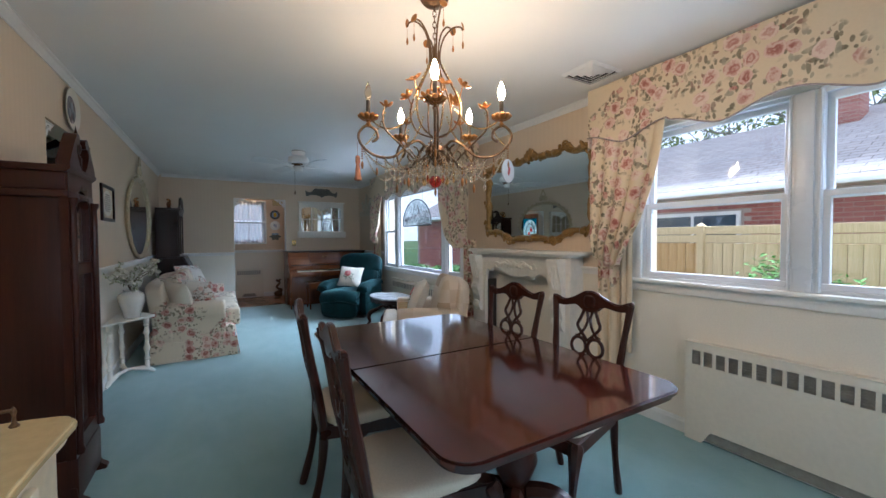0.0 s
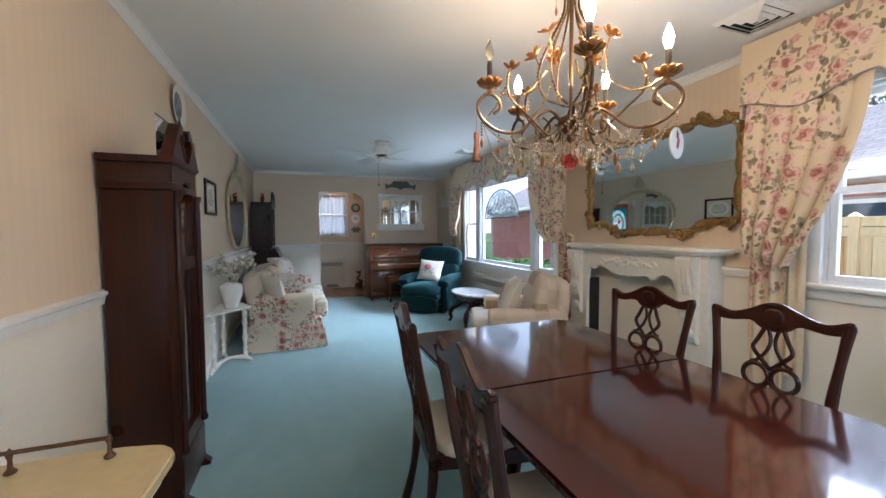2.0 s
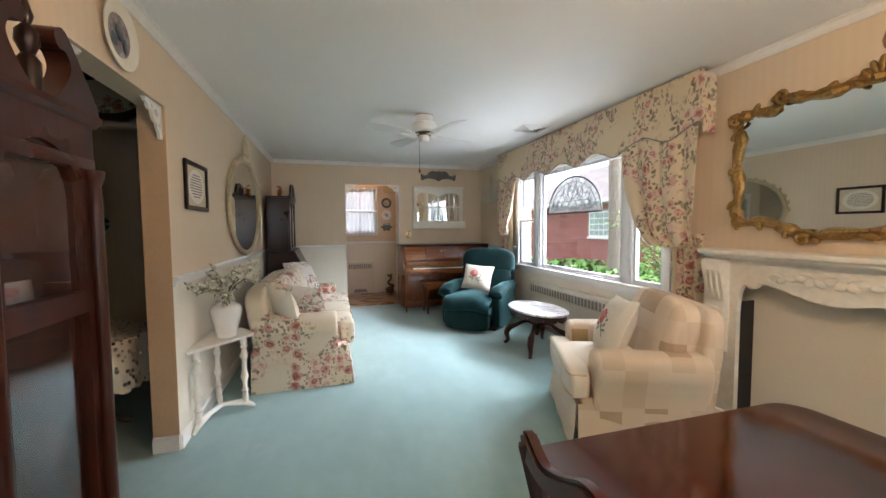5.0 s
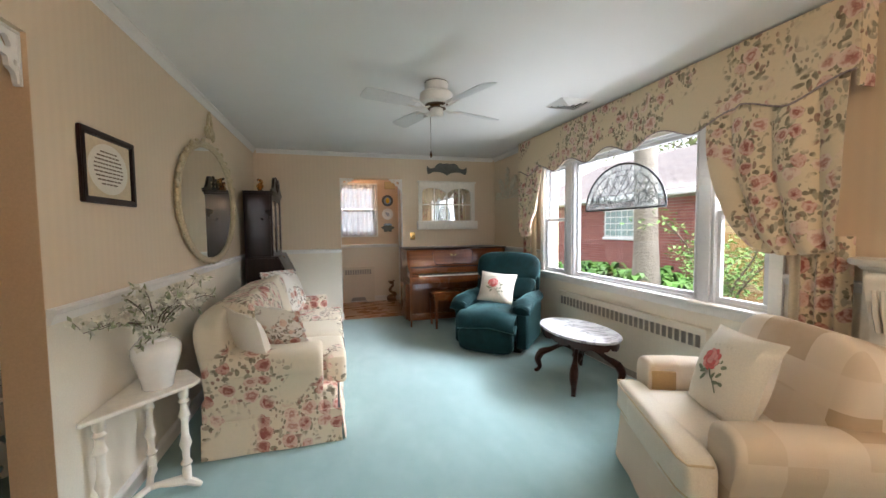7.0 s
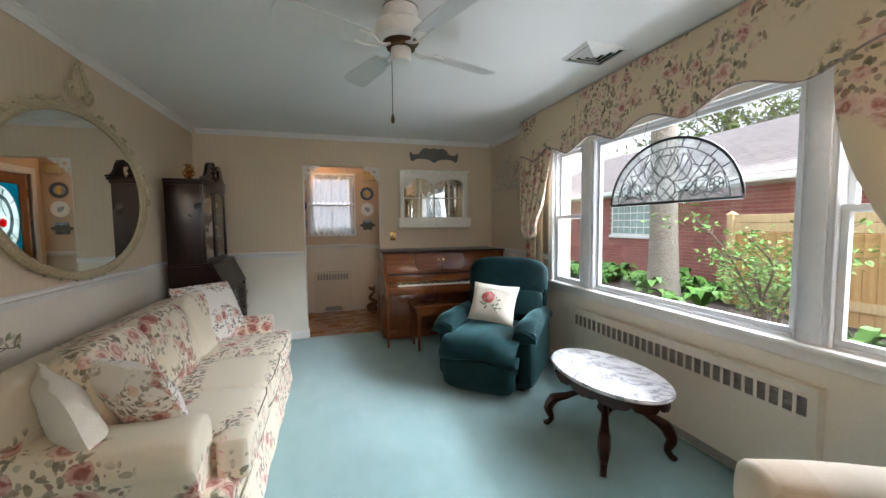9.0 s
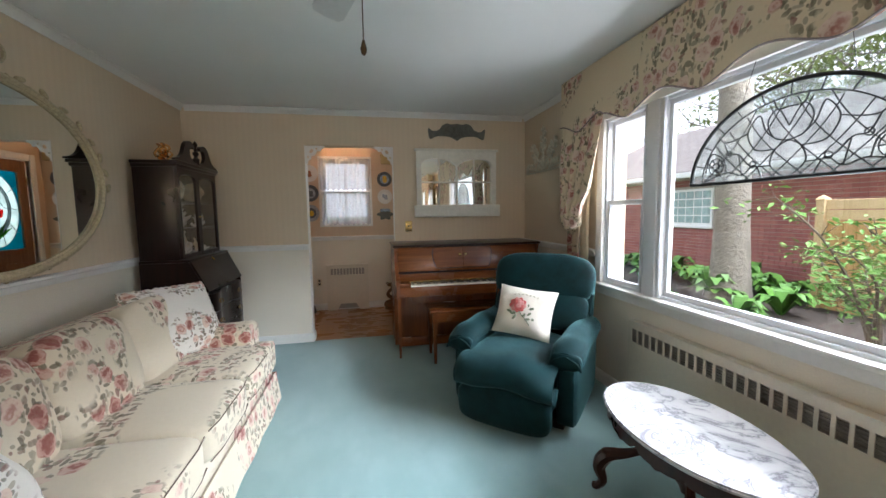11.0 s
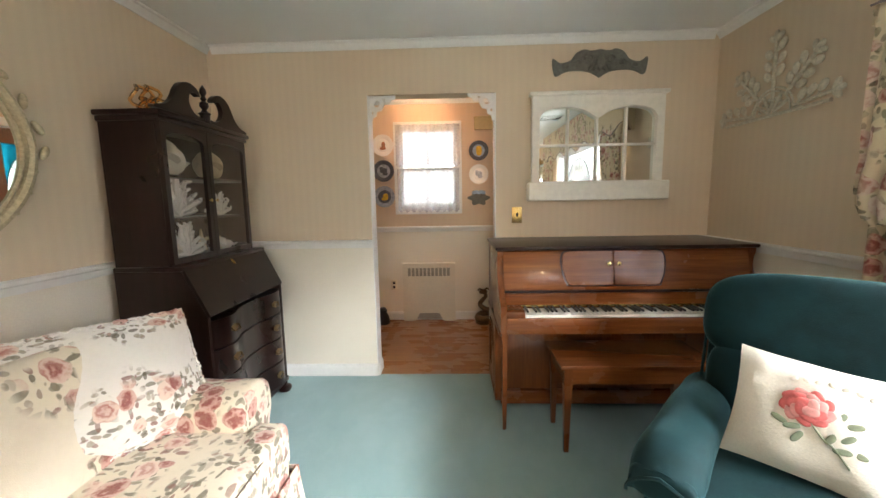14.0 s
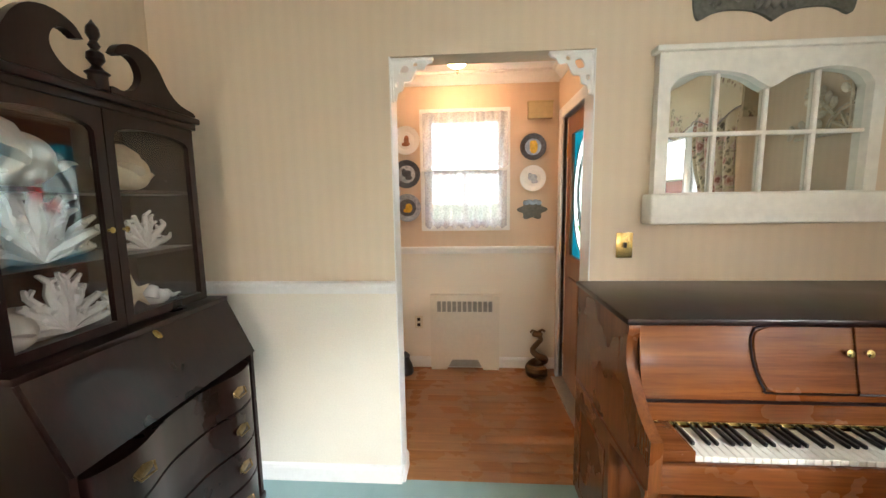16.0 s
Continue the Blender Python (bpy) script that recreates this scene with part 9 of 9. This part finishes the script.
# dragon-like bronze figurine and a small dark stop on the hall floor
bm = bmesh.new()
body = smooth_curve([(0.06, -0.03, 0.05), (-0.02, -0.05, 0.05), (-0.06, 0.0, 0.06), (-0.02, 0.04, 0.085), (0.05, 0.03, 0.10), (0.06, -0.01, 0.14), (0.0, -0.02, 0.17), (-0.035, 0.0, 0.21), (0.0, 0.01, 0.26), (0.03, 0.0, 0.30), (0.01, 0.0, 0.335)], 4)
tube(bm, body, [0.042 - 0.026 * i / len(body) for i in range(len(body))], 9)
cushion(bm, (0.09, 0.045, 0.05), Matrix.Translation((0.0, 0, 0.345)), 2.4, 4)
tube(bm, [(0.0, 0.0, 0.36), (0.04, 0.0, 0.385), (0.06, 0, 0.37)], 0.010, 6)
tube(bm, [(0.0, 0.01, 0.36), (-0.04, 0.0, 0.38), (-0.055, 0, 0.36)], 0.010, 6)
lathe(bm, [(0.085, 0.0), (0.09, 0.008), (0.075, 0.02), (0.05, 0.026), (0, 0.028)], 16)
solid("figurine", bm, "bronze", "coiled bronze sea-serpent figurine on the hall floor", "figurine", m=pose(2.035, 10.27, -0.002))
bm = bmesh.new()
lathe(bm, [(0.075, 0), (0.08, 0.01), (0.07, 0.07), (0.045, 0.12), (0.05, 0.15), (0.03, 0.175), (0, 0.18)], 14)
solid("doorstop", bm, "black", "small black figure on the hall floor", "doorstop", m=pose(0.93, 10.27, -0.002))

# flush lamp of the hall
hl = thing("ceiling_lamp", pose(1.41, 10.0, CEIL) @ Matrix.Diagonal((0.7, 0.7, 0.7, 1)), "small leaded amber glass ceiling lamp in the hall, lit", "ceiling lamp")
bm = bmesh.new()
lathe(bm, [(0.075, -0.001), (0.078, -0.02), (0.07, -0.035)], 20)
part("canopy", bm, "bronze", hl)
M["lit_amber"] = glowing("lit amber glass", (1.0, 0.56, 0.30), 20.0)
bm = bmesh.new()
lathe(bm, [(0.115, -0.045), (0.10, -0.085), (0.06, -0.12), (0.015, -0.14)], 16)
part("shade", bm, "lit_amber", hl, "lit amber leaded shade")
bm = bmesh.new()
for k in range(8):
    a = math.tau * k / 8
    tube(bm, [(r * math.cos(a), r * math.sin(a), z) for r, z in ((0.117, -0.044), (0.102, -0.086), (0.062, -0.122), (0.012, -0.142))], 0.003, 5)
tube(bm, [(0.118 * math.cos(math.tau * k / 24), 0.118 * math.sin(math.tau * k / 24), -0.044) for k in range(24)], 0.004, 5, closed=True)
lathe(bm, [(0.012, -0.138), (0.014, -0.15), (0.008, -0.16), (0.012, -0.172), (0, -0.19)], 10)
part("lead_frame", bm, "bronze", hl)

# ---- next room, seen through the passage ----
tb = thing("round_table", pose(-0.74, 5.36, 0), "small round dark table in the shaded next room", "table")
bm = bmesh.new()
lathe(bm, [(0, 0.635), (0.44, 0.635), (0.45, 0.642), (0.45, 0.652), (0.44, 0.66), (0, 0.66)], 36)
part("tabletop", bm, "dark_wood", tb)
bm = bmesh.new()
lathe(bm, [(0.05, 0.635), (0.035, 0.58), (0.05, 0.50), (0.03, 0.40), (0.055, 0.28), (0.05, 0.16), (0.02, 0.12), (0, 0.12)], 14)
part("pedestal", bm, "dark_wood", tb)
for k in range(3):
    a = math.tau * k / 3 + 0.4
    bm = bmesh.new()
    tube(bm, smooth_curve([(0.02 * math.cos(a), 0.02 * math.sin(a), 0.20), (0.14 * math.cos(a), 0.14 * math.sin(a), 0.17), (0.24 * math.cos(a), 0.24 * math.sin(a), 0.05), (0.31 * math.cos(a), 0.31 * math.sin(a), 0.018)], 4), 0.018, 8)
    part("leg", bm, "dark_wood", tb)
bm = bmesh.new()


def cloth(u, v):
    """Round cloth: flat on the top, falling in soft folds to a scalloped hem."""
    a = math.tau * u
    if v < 0.5:
        r, z = 0.02 + 0.435 * v / 0.5, 0.6625
    else:
        f = (v - 0.5) / 0.5
        r = 0.457 + f * (0.022 + 0.018 * math.sin(a * 9))
        z = 0.6625 - f * (0.30 + 0.022 * abs(math.sin(a * 15)))
    return (r * math.cos(a), r * math.sin(a), z)


def lace(name):
    m, nt, b = shader(name)
    v = coords(nt)
    cell = node(nt, "ShaderNodeTexVoronoi", Scale=26.0, Randomness=0.7)
    nt.links.new(v, cell.inputs["Vector"])
    b.inputs["Base Color"].default_value = (0.72, 0.66, 0.55, 1)
    b.inputs["Roughness"].default_value = 0.9
    nt.links.new(ramp(nt, cell.outputs["Distance"], ((0.30, 0.0), (0.36, 1.0))), b.inputs["Alpha"])
    return m


M["lace"] = lace("cream crochet lace")
sheet(bm, 160, 14, cloth, 0.002)
solid("lace_tablecloth", bm, "lace", "cream crochet lace cloth hanging over the round table", "tablecloth", m=pose(-0.74, 5.36, 0))
ws = thing("wall_shelf", on_wall_far(-1.19, 1.45, 6.6), "dark carved wall shelf with a small mirror", "shelf")
bm = bmesh.new()
sh = smooth_curve([(0.0, -0.22), (0.07, -0.15), (0.14, -0.10), (0.15, -0.03), (0.11, 0.02), (0.12, 0.16), (0.07, 0.20), (0.0, 0.25)], 3)
prism(bm, [sh + [(-x, y) for x, y in sh[::-1]][1:-1]], 0.02, pose(0, 0, 0.002))
part("back_board", bm, "black", ws)
part("ledge", B((-0.17, -0.07, 0.02), (0.17, -0.05, 0.12), 0.004), "black", ws)
part("small_mirror", B((-0.085, 0.03, 0.022), (0.085, 0.15, 0.026)), "mirror", ws, flat=True)
wall("wall_beam", [((-2.5, 5.62, 2.06), (-0.14, 5.72, CEIL))], "paper", "papered beam across the next room")
tp = thing("framed_tapestry", on_wall_far(-0.56, 2.25, 5.62), "oval floral needlework in a dark octagonal frame", "picture")
bm = bmesh.new()
prism(bm, [[(0.30 * math.cos(radians(22.5 + 45 * k)), 0.17 * math.sin(radians(22.5 + 45 * k))) for k in range(8)]], 0.03, pose(0, 0, 0.002))
part("frame", bm, "dark_wood", tp)
bm = bmesh.new()
prism(bm, [ring_pts(0.21, 0.11, 32)], 0.004, pose(0, 0, 0.032))
part("needlework", bm, "floral", tp)

# oak strip floor of the hall, board by board
board = {}
rnd = random.Random(8)
for k in range(22):
    y = FW + 0.022 + k * 0.080
    if y > HALL_END - 0.03:
        break
    x = HX0 + 0.004 - rnd.uniform(0, 0.5)
    while x < HX1 - 0.02:
        ln = rnd.choice((0.9, 1.2, 1.5, 1.8))
        a, b = max(x, HX0 + 0.004), min(x + ln, HX1 - 0.003)
        if b - a > 0.03:
            key = round(b - a, 2)
            if key not in board:
                board[key] = mesh_of(B((0, 0, 0), (key - 0.0007, 0.0795, 0.010), 0.0004, 1), "floor_board", "oak", True)
            o = new("floor_board", board[key])
            o.parent = hall_floor
            o.location = (a, y, -0.012)
        x += ln


# ---- chandelier ----
def chandelier():
    c = thing("chandelier", pose(1.80, 2.44, 0, 0, 0, 240.8), "bronze five-arm candle chandelier hung with crystal beads and amber drops", "chandelier")
    rnd = random.Random(17)
    bm = bmesh.new()
    lathe(bm, [(0.065, 2.439), (0.068, 2.425), (0.05, 2.405), (0.012, 2.395), (0.0, 2.39)], 20)
    part("ceiling_rose", bm, "bronze", c)
    bm = bmesh.new()
    for k in range(7):
        a = 90 * (k % 2)
        z = 2.385 - 0.026 * k
        pts = [(0.008 * math.cos(t), 0, z + 0.017 * math.sin(t)) for t in (math.tau * q / 10 for q in range(10))]
        tube(bm, [Matrix.Rotation(radians(a), 3, "Z") @ Vector(p) for p in pts], 0.0022, 5, closed=True)
    part("chain", bm, "bronze", c)
    bm = bmesh.new()
    lathe(bm, [(0.003, 2.22), (0.008, 2.20), (0.007, 1.95), (0.010, 1.90), (0.007, 1.86), (0.007, 1.76), (0.02, 1.745), (0.045, 1.73), (0.05, 1.71), (0.035, 1.685), (0.012, 1.665), (0.016, 1.65), (0, 1.635)], 14)
    part("stem_and_hub", bm, "bronze", c)
    M["bulb_lit"] = glowing("lit candle bulb", (1.0, 0.66, 0.36), 270.0)
    M["candle"] = plain("dark candle sleeve", (0.03, 0.02, 0.012), 0.4)
    arms = []
    for k in range(5):
        a = radians(72 * k)
        R = Matrix.Rotation(a, 4, "Z")
        arm_pts = smooth_curve([(0.035, 1.715), (0.08, 1.755), (0.13, 1.735), (0.20, 1.675), (0.28, 1.672), (0.345, 1.715), (0.36, 1.765), (0.325, 1.805), (0.285, 1.79), (0.275, 1.755), (0.30, 1.735)], 5)
        bm = bmesh.new()
        tube(bm, [R @ Vector((r, 0, z)) for r, z in arm_pts], 0.0062, 7)
        arm = part("arm", bm, "bronze", c)
        bm = bmesh.new()
        tube(bm, [R @ Vector((r, 0.012, z)) for r, z in smooth_curve([(0.04, 1.70), (0.09, 1.66), (0.14, 1.70), (0.19, 1.745), (0.245, 1.80), (0.25, 1.87), (0.235, 1.90)], 5)], 0.0045, 6)
        tube(bm, [R @ Vector((r, -0.02, z)) for r, z in spiral(0.11, 1.69, 0.045, 0.012, 100, 430)], 0.0045, 6)
        part("scroll", bm, "bronze", arm)
        top = R @ Vector((0.316, 0, 0))
        at = Matrix.Translation((top.x, top.y, 0))
        bm = bmesh.new()
        lathe(bm, [(0.006, 1.80), (0.012, 1.812), (0.006, 1.822), (0.012, 1.832)], 10, at)
        for q in range(9):
            t = math.tau * q / 9
            cushion(bm, (0.042, 0.026, 0.020), at @ Matrix.Rotation(t, 4, "Z") @ pose(0.028, 0, 1.842, 0, -28, 0), 2.4, 3)
        part("petal_cup", bm, "amber", arm, "amber gilt petal cup")
        bm = bmesh.new()
        lathe(bm, [(0.0095, 1.832), (0.010, 1.84), (0.010, 1.915), (0.008, 1.92)], 10, at)
        candle = part("candle_sleeve", bm, "candle", arm)
        bm = bmesh.new()
        lathe(bm, [(0.006, 1.92), (0.010, 1.926), (0.0155, 1.945), (0.016, 1.958), (0.011, 1.978), (0.005, 1.995), (0, 2.004)], 12, at)
        lit = k != 4
        part("flame_bulb", bm, "bulb_lit" if lit else "crystal", arm, "lit candle bulb" if lit else "unlit clear candle bulb")
        fl = R @ Vector((0.235, 0.012, 1.905))
        arms.append((R, top))
        bm = bmesh.new()
        for q in range(5):
            cushion(bm, (0.034, 0.019, 0.008), Matrix.Translation(fl) @ Matrix.Rotation(math.tau * q / 5, 4, "Z") @ pose(0.018, 0, 0, 0, -35, 0), 2.3, 3)
        part("small_flower", bm, "amber", arm)
    # beaded harp of six stems with flowers
    for k in range(6):
        R = Matrix.Rotation(math.tau * k / 6 + 0.3, 4, "Z")
        prof = smooth_curve([(0.02, 1.78), (0.085, 1.81), (0.118, 1.875), (0.112, 1.95), (0.07, 2.04), (0.030, 2.12), (0.026, 2.20), (0.045, 2.28), (0.085, 2.33), (0.12, 2.335), (0.135, 2.315)], 5)
        if k % 2:
            prof = [(r, z - 0.05 * max(0, (z - 2.1) / 0.23)) for r, z in prof]
        bm = bmesh.new()
        tube(bm, [R @ Vector((r, 0, z)) for r, z in prof], 0.0042, 6)
        stem = part("harp_stem", bm, "bronze", c)
        bm = bmesh.new()
        for r, z in prof[3:26]:
            bead(bm, R @ Vector((r + 0.005, 0, z)), 0.0045, 5)
        part("stem_beads", bm, "brass", stem)
        bm = bmesh.new()
        tip = R @ Vector((prof[-1][0], 0, prof[-1][1]))
        lathe(bm, [(0, -0.003), (0.017, -0.002), (0.019, 0.001), (0.012, 0.004), (0, 0.005)], 12, Matrix.Translation(tip + Vector((0, 0, 0.016))) @ R @ pose(0, 0, 0, 0, 75, 0))
        part("disc", bm, "amber", stem)
        for dz, mat in ((0.06, "amber_glass"),):
            bm = bmesh.new()
            tube(bm, [tip, tip - Vector((0, 0, dz - 0.012))], 0.001, 4)
            lathe(bm, [(0, -0.030), (0.007, -0.022), (0.010, -0.010), (0.005, 0.004), (0, 0.012)], 8, Matrix.Translation(tip - Vector((0, 0, dz))), 0.6)
            part("drop", bm, "amber", stem)
        fl = R @ Vector((0.135, 0, 1.985 + 0.03 * (k % 2)))
        bm = bmesh.new()
        tube(bm, [R @ Vector((0.112, 0, 1.93)), fl], 0.003, 5)
        for q in range(6):
            cushion(bm, (0.040, 0.023, 0.008), Matrix.Translation(fl) @ R @ pose(0, 0, 0, 0, 35, 0) @ Matrix.Rotation(math.tau * q / 6, 4, "Z") @ pose(0.022, 0, 0.004, 0, -25, 0), 2.3, 3)
        part("flower", bm, "amber", stem)
    # festoons of crystal beads

    def festoon(a, b, sag, n, r, mat, name="bead_string"):
        bm = bmesh.new()
        for q in range(n + 1):
            f = q / n
            p = a.lerp(b, f) - Vector((0, 0, sag * 4 * f * (1 - f)))
            bead(bm, p, r * (1.0 + 0.25 * rnd.random()), 5)
        part(name, bm, mat, c)["kind"] = "stuff"

    def drop(p, length, mat, big=1.0):
        bm = bmesh.new()
        z = 0.0
        while z < length - 0.02:
            bead(bm, p - Vector((0, 0, z)), 0.0045, 5)
            z += 0.0105
        e = p - Vector((0, 0, length))
        lathe(bm, [(0, -0.026 * big), (0.007 * big, -0.018 * big), (0.010 * big, -0.006 * big), (0.005 * big, 0.008 * big), (0, 0.014 * big)], 7, Matrix.Translation(e), 0.7)
        part("crystal_drop", bm, mat, c)["kind"] = "stuff"

    n = len(arms)
    for k in range(n):
        R, top = arms[k]
        nxt = arms[(k + 1) % n][1]
        t0, t1 = Vector((top.x, top.y, 1.80)), Vector((nxt.x, nxt.y, 1.80))
        low0, low1 = R @ Vector((0.25, 0, 1.672)), arms[(k + 1) % n][0] @ Vector((0.25, 0, 1.672))
        festoon(low0, low1, 0.085, 34, 0.0045, "crystal")
        festoon(R @ Vector((0.34, 0, 1.70)), arms[(k + 1) % n][0] @ Vector((0.34, 0, 1.70)), 0.11, 42, 0.0042, "crystal")
        festoon(R @ Vector((0.30, 0, 1.83)), Vector((0, 0, 1.90)) + R @ Vector((0.10, 0, 0)), 0.06, 26, 0.0045, "brass")
        festoon(R @ Vector((0.20, 0, 1.67)), R @ Vector((0.03, 0, 1.64)), 0.055, 20, 0.005, "crystal")
        festoon(R @ Vector((0.24, 0, 1.87)), R @ Vector((0.33, 0, 1.72)), 0.02, 16, 0.004, "brass")
        for r, z, ln, mat in ((0.345, 1.71, 0.075, "amber"), (0.28, 1.668, 0.06, "amber"), (0.20, 1.672, 0.085, "crystal"), (0.13, 1.73, 0.11, "crystal"), (0.09, 1.68, 0.10, "amber_glass"), (0.24, 1.67, 0.10, "crystal")):
            drop(R @ Vector((r, 0, z)), ln, mat)
        half = Matrix.Rotation(radians(36), 4, "Z") @ R
        for r, z, ln, mat in ((0.20, 1.60, 0.05, "amber"), (0.12, 1.66, 0.07, "crystal"), (0.26, 1.59, 0.03, "crystal"), (0.06, 1.66, 0.08, "amber_glass")):
            drop(half @ Vector((r, 0, z)), ln, mat, 1.2)
    bm = bmesh.new()
    for q in range(60):
        d = Vector((rnd.gauss(0, 1), rnd.gauss(0, 1), rnd.gauss(0, 1))).normalized()
        p = Vector((0.06, 0.02, 1.665)) + d * 0.028
        bead(bm, p, 0.0075, 5)
    part("crystal_cluster", bm, "crystal", c)
    bm = bmesh.new()
    tube(bm, [(0, 0, 1.64), (0, 0, 1.60)], 0.0015, 4)
    lathe(bm, [(0, -0.032), (0.018, -0.027), (0.030, -0.008), (0.030, 0.006), (0.018, 0.024), (0, 0.03)], 14, Matrix.Translation((0, 0, 1.57)))
    part("red_ball", bm, "red_glass", c, "cranberry glass ball")
    # hanging keepsakes
    R = arms[1][0]
    p = R @ Vector((0.345, 0.0, 1.60))
    bm = bmesh.new()
    tube(bm, [p + Vector((0, 0, 0.115)), p + Vector((0, 0, 0.045))], 0.001, 4)
    lathe(bm, [(0, -0.003), (0.045, -0.003), (0.047, 0.0), (0.045, 0.003), (0, 0.003)], 24, Matrix.Translation(p) @ R @ pose(0, 0, 0, 90, 0, 62), 1.15)
    dsc = part("keepsake_disc", bm, "ceramic", c, "white oval keepsake with a red bird shape")
    bm = bmesh.new()
    cushion(bm, (0.016, 0.042, 0.004), Matrix.Translation(p) @ R @ pose(0, 0, 0, 90, 0, 62) @ pose(0.004, 0.0, 0.004, 0, 0, -15), 2.2, 3)
    cushion(bm, (0.016, 0.042, 0.004), Matrix.Translation(p) @ R @ pose(0, 0, 0, 90, 0, 62) @ pose(0.004, 0.0, -0.004, 0, 0, -15), 2.2, 3)
    part("bird_motif", bm, "rose_red", dsc)
    R = arms[4][0]
    p = R @ Vector((0.365, 0.0, 1.61))
    bm = bmesh.new()
    tube(bm, [p + Vector((0, 0, 0.12)), p + Vector((0, 0, 0.06))], 0.001, 4)
    lathe(bm, [(0.0, -0.055), (0.024, -0.05), (0.018, -0.02), (0.012, 0.02), (0.016, 0.035), (0.014, 0.055), (0, 0.062)], 12, Matrix.Translation(p), 0.7)
    part("keepsake_figure", bm, "rust", c, "small hanging figurine")
    return c


chandelier()
